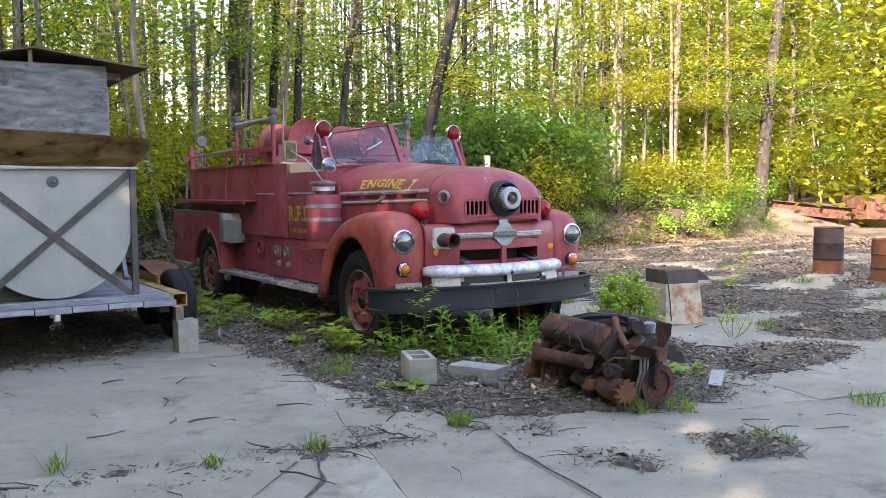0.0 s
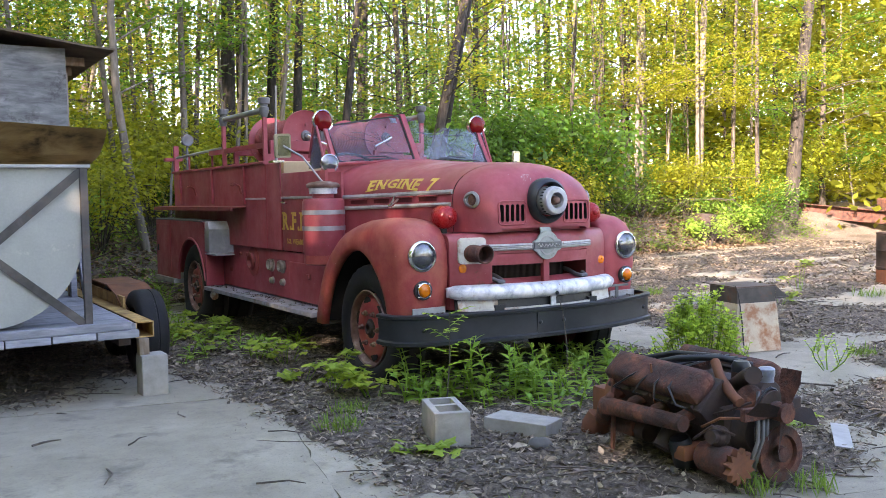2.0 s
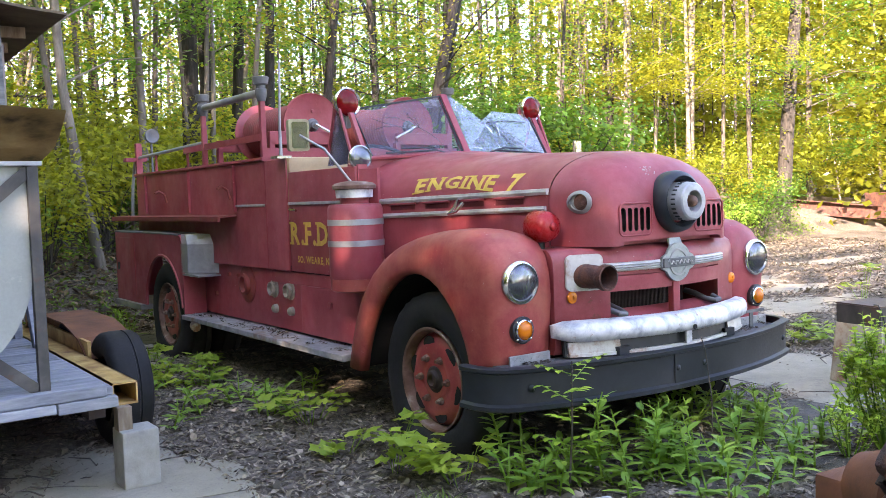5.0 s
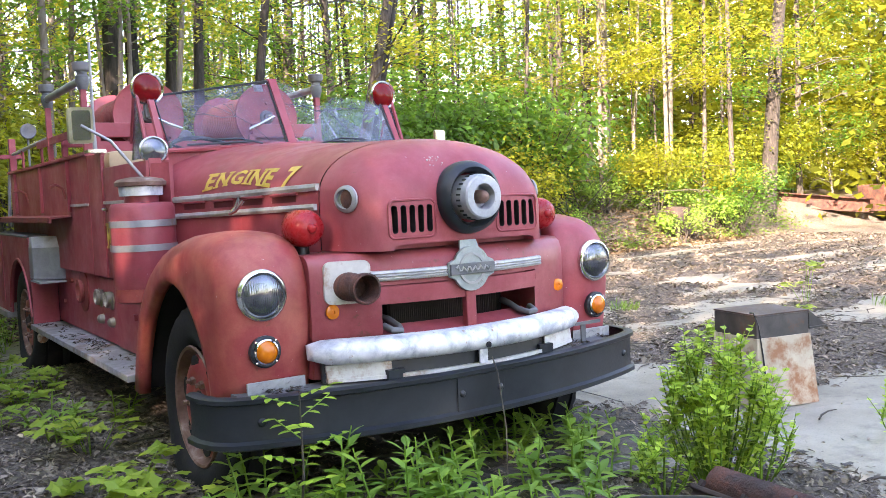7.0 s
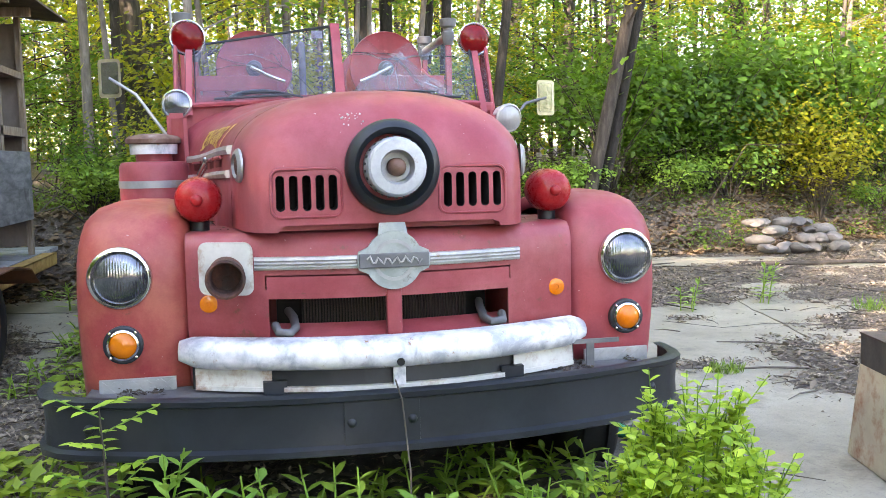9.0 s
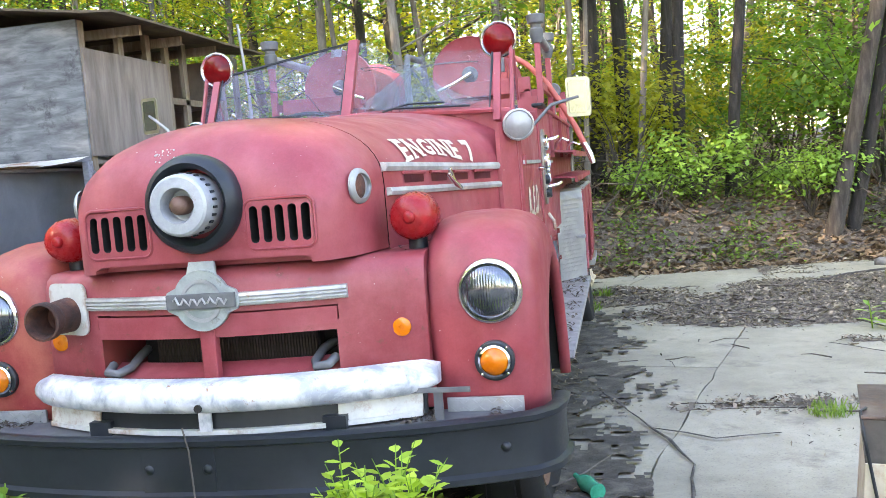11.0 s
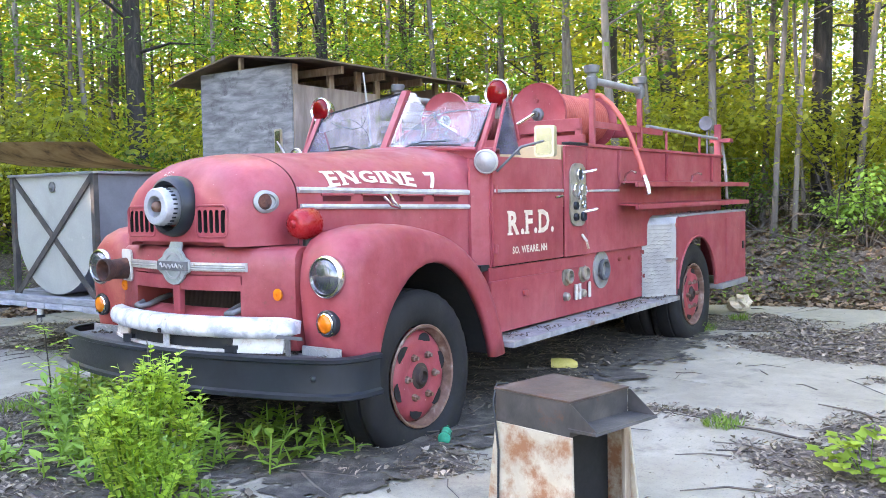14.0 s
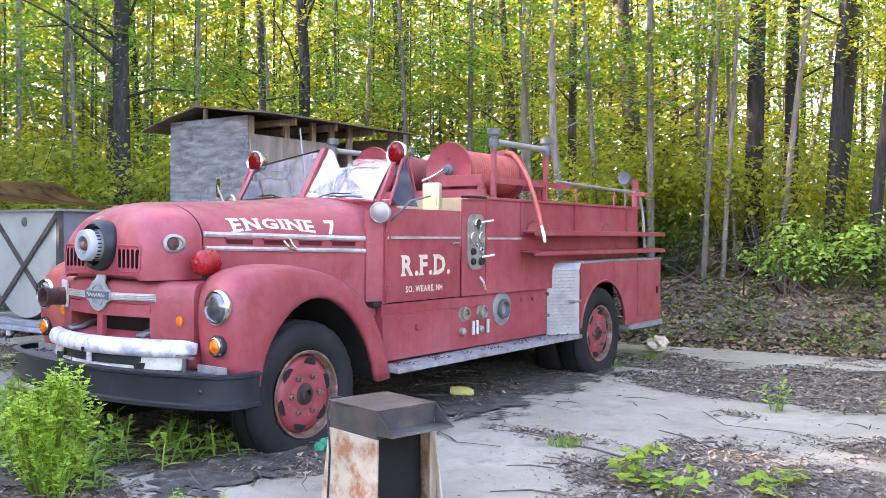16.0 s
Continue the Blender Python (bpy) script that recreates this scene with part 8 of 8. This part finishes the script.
def scrap():
    b = thing("rusty_girder", "long rusty steel girder lying at the wood's edge", "girder", 19.5, 11.3, 0.5, rz=-25, ry=6)
    for z0, z1, y0, y1 in ((0, 0.03, -0.2, 0.2), (0.0, 0.55, -0.02, 0.02), (0.52, 0.56, -0.2, 0.2)):
        part("flange", box(B(), -2.0, 2.0, y0, y1, z0 * 0.7, z1 * 0.7, 0.005), RUST, b)
    c = thing("rusty_box", "crumpled rusty steel box at the wood's edge", "scrap metal", 22.5, 10.2, 0.3, rz=-15)
    bm = box(B(), -0.9, 0.9, -0.5, 0.5, 0, 0.75, 0.04)
    for v in bm.verts:
        v.co += Vector((0.12 * math.sin(v.co.z * 6), 0.1 * math.sin(v.co.x * 5), 0.06 * math.sin(v.co.x * 4)))
    part("shell", bm, RUST, c)
    d = thing("dark_stump", "dark rotten stump at the edge of the wood", "stump", -1.35, 7.7, 0.05)
    part("stump_body", lathe(B(), ((0.42, 0), (0.33, 0.12), (0.27, 0.3), (0.22, 0.42), (0.12, 0.40), (0.0, 0.34)), (0, 0, 0), (0.1, 0, 1), 14), RUST_DARK, d, smooth=60)
    e = thing("tree_stump", "small dark stump in the undergrowth", "stump", 13.2, 10.2, 0.2)
    part("stump_body", lathe(B(), ((0.4, 0), (0.3, 0.2), (0.28, 0.6), (0.12, 0.62), (0.0, 0.55)), (0, 0, 0), (0.1, 0, 1), 14), RUST_DARK, e, smooth=60)
    p = thing("green_bottle", "crushed green plastic bottle by the tyre", "bottle", 1.16, 0.66, 0.02, rz=35)
    part("bottle_body", lathe(B(), ((0, 0), (0.035, 0.005), (0.03, 0.05), (0.037, 0.09), (0.03, 0.13), (0.012, 0.17), (0.012, 0.20), (0, 0.2)), (0, -0.1, 0.025), (0.1, 1, 0.05), 14), surface("green_plastic", ((0.3, (0.01, 0.22, 0.12)), (0.7, (0.03, 0.36, 0.22))), 20, 0.15, 0, 60, 0.2), p, smooth=40)
    y = thing("yellow_scrap", "flattened yellow plastic piece on dirty concrete", "litter", 0.80, 2.78, 0.0, rz=20)
    part("piece", lathe(B(), ((0, 0), (0.05, 0.0), (0.055, 0.06), (0.045, 0.16), (0.02, 0.20), (0, 0.2)), (-0.1, 0, 0.04), (1, 0.1, 0.03), 12), surface("yellow_plastic", ((0.3, (0.5, 0.42, 0.08)), (0.7, (0.65, 0.58, 0.18))), 20, 0.5, 0, 60, 0.1), y, smooth=40)
    g = thing("metal_strip", "bent pale metal strip lying in litter", "metal strip", 0.28, -2.35, 0.03, rz=38)
    part("strip", loft(B(), [[(x, -0.045, z), (x, 0.045, z + 0.008), (x, 0.045, z + 0.002), (x, -0.045, z - 0.006)] for x, z in ((-0.2, 0.0), (0.0, 0.012), (0.22, 0.02))], True, True), ALU, g)
    # one crumpled lump stands for a cluster of tan dry leaves
    w = thing("white_bag", "crumpled tan clump of dry leaves behind the fire engine", "litter", 0.95, 6.72, 0.02)
    bm = B()
    bmesh.ops.create_icosphere(bm, subdivisions=3, radius=0.13)
    for v in bm.verts:
        v.co *= 1 + 0.5 * noise.noise(v.co * 14)
        v.co.z = max(v.co.z * 0.8 + 0.07, 0)
    part("bag_body", bm, surface("tan_dry_leaf", ((0.3, (0.45, 0.36, 0.24)), (0.7, (0.6, 0.52, 0.4))), 20, 0.8), w)
    rnd = random.Random(77)
    for x, y, L, a, r in ((-3.1, -2.55, 0.55, -1.1, 0.009), (-3.2, -1.35, 0.30, 0.1, 0.011), (-2.6, -1.25, 0.36, -0.5, 0.009), (-2.2, -2.0, 0.3, 0.7, 0.008), (-1.55, -2.3, 0.4, 0.05, 0.008), (-3.4, 0.1, 0.25, 0.2, 0.012), (-2.95, -0.2, 0.28, 0.9, 0.008),
                          (2.0, -0.6, 0.4, 0.3, 0.01), (2.6, 2.9, 0.3, 2.6, 0.008), (1.9, 4.15, 0.5, 0.05, 0.009), (1.6, 3.0, 0.3, 0.1, 0.007), (3.4, 0.6, 0.3, 2.2, 0.009), (5.2, 6.6, 2.2, -0.25, 0.03), (3.2, 6.2, 1.5, 0.6, 0.016)):
        L, r = (L * 0.65, r * 0.6) if L < 1.2 else (L, r)
        o = part("fallen_branch", tube(B(), [(0, 0, 0.012), (L * 0.3, L * rnd.uniform(-0.08, 0.08), 0.016), (L * 0.65, L * rnd.uniform(-0.1, 0.1), 0.02), (L, L * rnd.uniform(-0.12, 0.12), 0.012)], [r, r, r * 0.8, r * 0.4], 6), TWIG, None, smooth=60)
        o.matrix_basis = pose(x, y, 0.012, 0, 0, math.degrees(a))
        tagged(o, "bare dead branch lying on the ground", "branch", "fallen branches")


scrap()


# ---- plants growing through the concrete ----
def blades(name, specs, material, parent):
    """Long leaves: each spec is base, direction, length, width and droop."""
    vs, fs = [], []
    for base, d, L, w, droop in specs:
        d = Vector(d).normalized()
        side = d.cross(Vector((0, 0, 1)))
        side = side.normalized() if side.length > 1e-3 else Vector((1, 0, 0))
        i0 = len(vs)
        for f, k in ((0.0, 0.35), (0.35, 1.0), (0.7, 0.75), (1.0, 0.04)):
            c = Vector(base) + d * L * f + Vector((0, 0, -droop * L * f * f))
            vs += [c - side * w * k / 2, c + Vector((0, 0, -0.12 * w * k)), c + side * w * k / 2]
        for r in range(3):
            for c in range(2):
                a = i0 + r * 3 + c
                fs.append((a, a + 1, a + 4, a + 3))
    me = bpy.data.meshes.new(name)
    me.from_pydata([tuple(v) for v in vs], [], fs)
    return part(name, me, material, parent, smooth=60)


def lobed(cx, cy, cz, r, n, rnd):
    """Outline of a maple leaf, tilted."""
    tilt, turn = rnd.uniform(-0.5, 0.5), rnd.random() * 6.28
    out = []
    for i in range(15):
        a = -2.5 + 5.0 * i / 14
        k = 1.0 if i % 3 == 1 else 0.74
        k *= 1 - 0.25 * abs(a) / 2.5
        u, v = r * k * math.cos(a), r * k * math.sin(a)
        out.append((cx + u * math.cos(turn) - v * math.sin(turn), cy + u * math.sin(turn) + v * math.cos(turn), cz + tilt * u - 0.25 * abs(v)))
    return [(cx, cy, cz)] + out


def maple_seedling(x, y, h, spread, count, seed, label="low maple seedling with broad yellow-green leaves"):
    rnd = random.Random(seed)
    t = thing("maple_seedling", label, "seedling", x, y, 0.0, group="maple seedlings")
    vs, fs = [], []
    stalks = max(4, count // 4)
    for k in range(stalks):
        a, d = rnd.random() * 6.28, spread * 0.8 * math.sqrt(rnd.random())
        cx, cy, cz = d * math.cos(a), d * math.sin(a), h * rnd.uniform(0.5, 1.0) * (1 - 0.3 * d / spread)
        part("stem", tube(B(), [(cx * 0.25, cy * 0.25, 0), (cx * 0.7, cy * 0.7, cz * 0.75), (cx, cy, cz)], 0.003, 4, False), LEAF_WEED, t)
        for i in range(6):
            g, q = i * 1.1 + k, rnd.uniform(0.02, 0.09)
            o = lobed(cx + q * math.cos(g), cy + q * math.sin(g), cz - rnd.uniform(-0.01, 0.05), rnd.uniform(0.036, 0.07), 0, rnd)
            i0 = len(vs)
            vs += o
            fs += [(i0, i0 + m, i0 + m + 1) for m in range(1, 15)]
    me = bpy.data.meshes.new("leaves")
    me.from_pydata(vs, [], fs)
    part("foliage", me, LEAF_MAPLE, t)


def stalk_weed(x, y, h, seed, stems=3):
    rnd = random.Random(seed)
    t = thing("tall_weed", "tall green weed with narrow pointed leaves", "weed", x, y, 0.0, group="tall weeds")
    specs = []
    for k in range(stems):
        bx, by = rnd.uniform(-0.09, 0.09), rnd.uniform(-0.09, 0.09)
        hh = h * rnd.uniform(0.6, 1.05)
        tx, ty = rnd.uniform(-0.1, 0.1), rnd.uniform(-0.1, 0.1)
        part("stem", tube(B(), [(bx, by, 0), (bx + tx * 0.4, by + ty * 0.4, hh * 0.5), (bx + tx, by + ty, hh)], [0.006, 0.005, 0.003], 5, False), LEAF_WEED, t)
        for i in range(int(hh / 0.028)):
            f = 0.15 + 0.85 * i / (hh / 0.028)
            a = i * 2.4 + k
            up = 0.35 + 0.9 * f ** 3
            specs.append(((bx + tx * f, by + ty * f, hh * f), (math.cos(a), math.sin(a), up), rnd.uniform(0.10, 0.17) * (1.1 - 0.45 * f), rnd.uniform(0.028, 0.044), 0.3))
    blades("foliage", specs, LEAF_WEED, t)


def grass_tuft(x, y, h, r, n, seed, mat=None, label="bright green grass tuft in a crack"):
    rnd = random.Random(seed)
    t = thing("grass_tuft", label, "grass", x, y, 0.0, group="grass tufts")
    specs = []
    for i in range(int(n * 2.2)):
        a, d = rnd.random() * 6.28, r * math.sqrt(rnd.random())
        b = rnd.random() * 6.28
        specs.append(((d * math.cos(a), d * math.sin(a), 0), (math.cos(b) * 0.5, math.sin(b) * 0.5, 1), h * rnd.uniform(0.5, 1.1), rnd.uniform(0.004, 0.009), rnd.uniform(0.1, 0.5)))
    blades("blade_clump", specs, mat or LEAF_GRASS, t)


def bush(x, y, h, r, n, leaf, seed, label, mat=None):
    """Upright leafy bush: a fan of slender shoots, forked near the top, with small oval leaves all along."""
    rnd = random.Random(seed)
    t = thing("bush", label, "bush", x, y, 0.0)
    bm, specs = B(), []
    for k in range(n):
        a, d = k * 2.4 + rnd.random(), r * math.sqrt((k + 0.5) / n)
        lump = 0.5 + 0.5 * noise.noise((math.cos(a) * 1.7 + seed, math.sin(a) * 1.7, d / r))
        H = h * (0.62 + 0.38 * lump) * rnd.uniform(0.8, 1.08) * (1 - 0.42 * (d / r) ** 2)
        top = Vector((d * math.cos(a), d * math.sin(a), H))
        base = Vector((top.x * 0.25, top.y * 0.25, 0))
        mid = base.lerp(top, 0.5) + Vector((top.x * 0.15, top.y * 0.15, 0.02 * h))
        shoots = [(base, mid, top)]
        for _ in range(3):
            b, q = rnd.random() * 6.28, rnd.uniform(0.35, 0.75)
            o = mid.lerp(top, q)
            e = o + Vector((math.cos(b) * rnd.uniform(0.04, 0.10), math.sin(b) * rnd.uniform(0.04, 0.10), rnd.uniform(0.08, 0.17)))
            shoots.append((o, o.lerp(e, 0.5), e))
        for i, (p0, p1, p2) in enumerate(shoots):
            tube(bm, [p0, p1, p2], [0.005, 0.004, 0.0015] if i == 0 else [0.003, 0.002, 0.001], 4, False)
            L = (p2 - p0).length
            steps_up = int(L / 0.020)
            for j in range(steps_up):
                f = j / steps_up
                if i == 0 and f < 0.22:
                    continue
                c = p0.lerp(p1, f / 0.5) if f < 0.5 else p1.lerp(p2, (f - 0.5) / 0.5)
                g = j * 2.4 + k * 1.7 + i
                specs.append((c, (math.cos(g), math.sin(g), rnd.uniform(0.25, 1.1)), leaf * rnd.uniform(0.75, 1.25) * (1.1 - 0.35 * f), leaf * rnd.uniform(0.55, 0.78), rnd.uniform(0.15, 0.45)))
    part("stem", bm, LEAF_WEED, t)
    blades("foliage", specs, mat or LEAF_BUSH, t)


def plants():
    bush(0.72, -0.96, 0.90, 0.27, 44, 0.047, 3, "dense bright green leafy bush before the bumper")
    bush(0.92, -1.02, 0.40, 0.15, 11, 0.038, 4, "small bright green bush on the litter")
    bush(0.46, -0.88, 0.38, 0.15, 11, 0.038, 5, "small bright green bush on the litter")
    bush(1.95, -1.1, 0.25, 0.22, 5, 0.034, 6, "small green weed bush by the engine")
    for i, (x, y, h, s, n) in enumerate(((-1.16, 3.65, 0.22, 0.22, 22), (-1.30, 1.60, 0.28, 0.30, 34), (-1.40, 0.47, 0.34, 0.30, 40), (-1.30, 0.05, 0.32, 0.26, 36), (-1.70, -1.25, 0.11, 0.16, 12), (-1.45, 0.9, 0.2, 0.2, 14),
                                         (3.20, 1.20, 0.30, 0.26, 26), (3.85, 1.40, 0.16, 0.22, 16), (3.4, 0.95, 0.2, 0.2, 14), (0.35, -2.05, 0.12, 0.18, 10), (4.9, 1.6, 0.22, 0.22, 14), (6.2, 2.3, 0.5, 0.3, 22))):
        maple_seedling(x, y, h, s, n, 100 + i)
    for i, (x, y, h, st) in enumerate(((-0.98, 0.02, 0.46, 3), (-0.72, -0.38, 0.44, 4), (-0.48, -0.42, 0.46, 4), (-0.22, -0.40, 0.38, 3), (-0.40, -0.52, 0.32, 3), (0.10, -0.45, 0.26, 4), (-0.30, -0.45, 0.24, 4), (-0.30, -0.70, 0.22, 4), (-0.47, -0.94, 0.2, 3),
                                         (0.42, -0.30, 0.3, 3), (0.7, -0.25, 0.22, 3), (-0.85, -0.25, 0.28, 3), (-1.15, -0.25, 0.26, 3), (-0.78, -0.55, 0.2, 3), (-0.1, -0.9, 0.2, 3), (3.17, 3.8, 0.34, 3), (3.9, 4.0, 0.4, 3), (0.15, -1.35, 0.2, 3), (-0.95, 2.4, 0.2, 3), (-1.2, 2.7, 0.2, 3))):
        stalk_weed(x, y, h, 200 + i, st)
    more = random.Random(55)
    for i in range(30):      # weeds along the engine's flank
        x, y = more.uniform(-1.95, -1.12), more.uniform(0.9, 6.2)
        if i % 3:
            stalk_weed(x, y, more.uniform(0.10, 0.24), 600 + i, 3)
        else:
            maple_seedling(x, y, more.uniform(0.12, 0.24), more.uniform(0.14, 0.22), 12, 600 + i)
    for i in range(22):      # undergrowth between the engine and the wood
        stalk_weed(more.uniform(-2.6, -1.0), more.uniform(5.4, 7.4), more.uniform(0.15, 0.4), 660 + i, 4)
    for i in range(34):
        x, y = more.uniform(-1.25, 0.9), more.uniform(-0.95, 0.25)
        if abs(x + 0.98) < 0.2 and y < -0.5:
            continue
        stalk_weed(x, y, more.uniform(0.12, 0.26), 400 + i, 3)
    for i, (x, y, h, r, n) in enumerate(((-1.84, -2.24, 0.13, 0.07, 70), (-2.76, -2.24, 0.11, 0.07, 45), (-3.32, -2.2, 0.12, 0.05, 16), (-4.03, -1.84, 0.16, 0.06, 18), (2.34, 1.76, 0.09, 0.11, 80), (0.63, -3.3, 0.12, 0.12, 45), (-0.6, -3.5, 0.10, 0.12, 40), (-1.83, -0.54, 0.16, 0.14, 60),
                                         (1.16, 6.0, 0.14, 0.1, 50), (1.05, 5.2, 0.16, 0.12, 50), (-1.6, -0.2, 0.16, 0.12, 50), (5.0, -1.2, 0.12, 0.16, 60), (5.8, -0.4, 0.12, 0.2, 60), (4.0, -2.2, 0.10, 0.15, 50), (2.7, -0.9, 0.14, 0.12, 40), (-0.50, -2.75, 0.16, 0.10, 34), (-0.75, -2.62, 0.2, 0.08, 24), (4.6, 3.4, 0.18, 0.16, 50), (6.5, 1.5, 0.18, 0.2, 50))):
        grass_tuft(x, y, h, r, n, 300 + i)
    # thin sapling with compound leaves before the bumper
    t = thing("sapling", "thin sapling with small oval leaves before the bumper", "sapling", -0.98, -0.36, 0.0)
    rnd = random.Random(8)
    bm, specs = tube(B(), [(0, 0, 0), (0.03, 0.0, 0.3), (0.02, -0.02, 0.62)], [0.006, 0.005, 0.003], 5, False), []
    for k in range(11):
        z = 0.18 + 0.042 * k
        a = k * 2.4
        d = Vector((math.cos(a), math.sin(a), 0.35))
        part("twig", tube(B(), [(0.03, 0, z), Vector((0.03, 0, z)) + d * 0.16], 0.0025, 4, False), LEAF_WEED, t)
        for i in range(6):
            c = Vector((0.03, 0, z)) + d * (0.04 + 0.024 * i)
            b = a + (1.3 if i % 2 else -1.3)
            specs.append((c, (math.cos(b), math.sin(b), 0.2), 0.055, 0.03, 0.3))
    part("stem", bm, BARK, t)
    blades("foliage", specs, LEAF_BUSH, t)
    t = thing("dry_weed", "dry brown dead weed stalk before the bumper", "weed", 0.0, -0.40, 0.0)
    part("stem", tube(B(), [(0, 0, 0), (0.01, 0.01, 0.3), (-0.01, 0.03, 0.55), (-0.03, 0.04, 0.62)], 0.003, 5), TWIG, t)


plants()
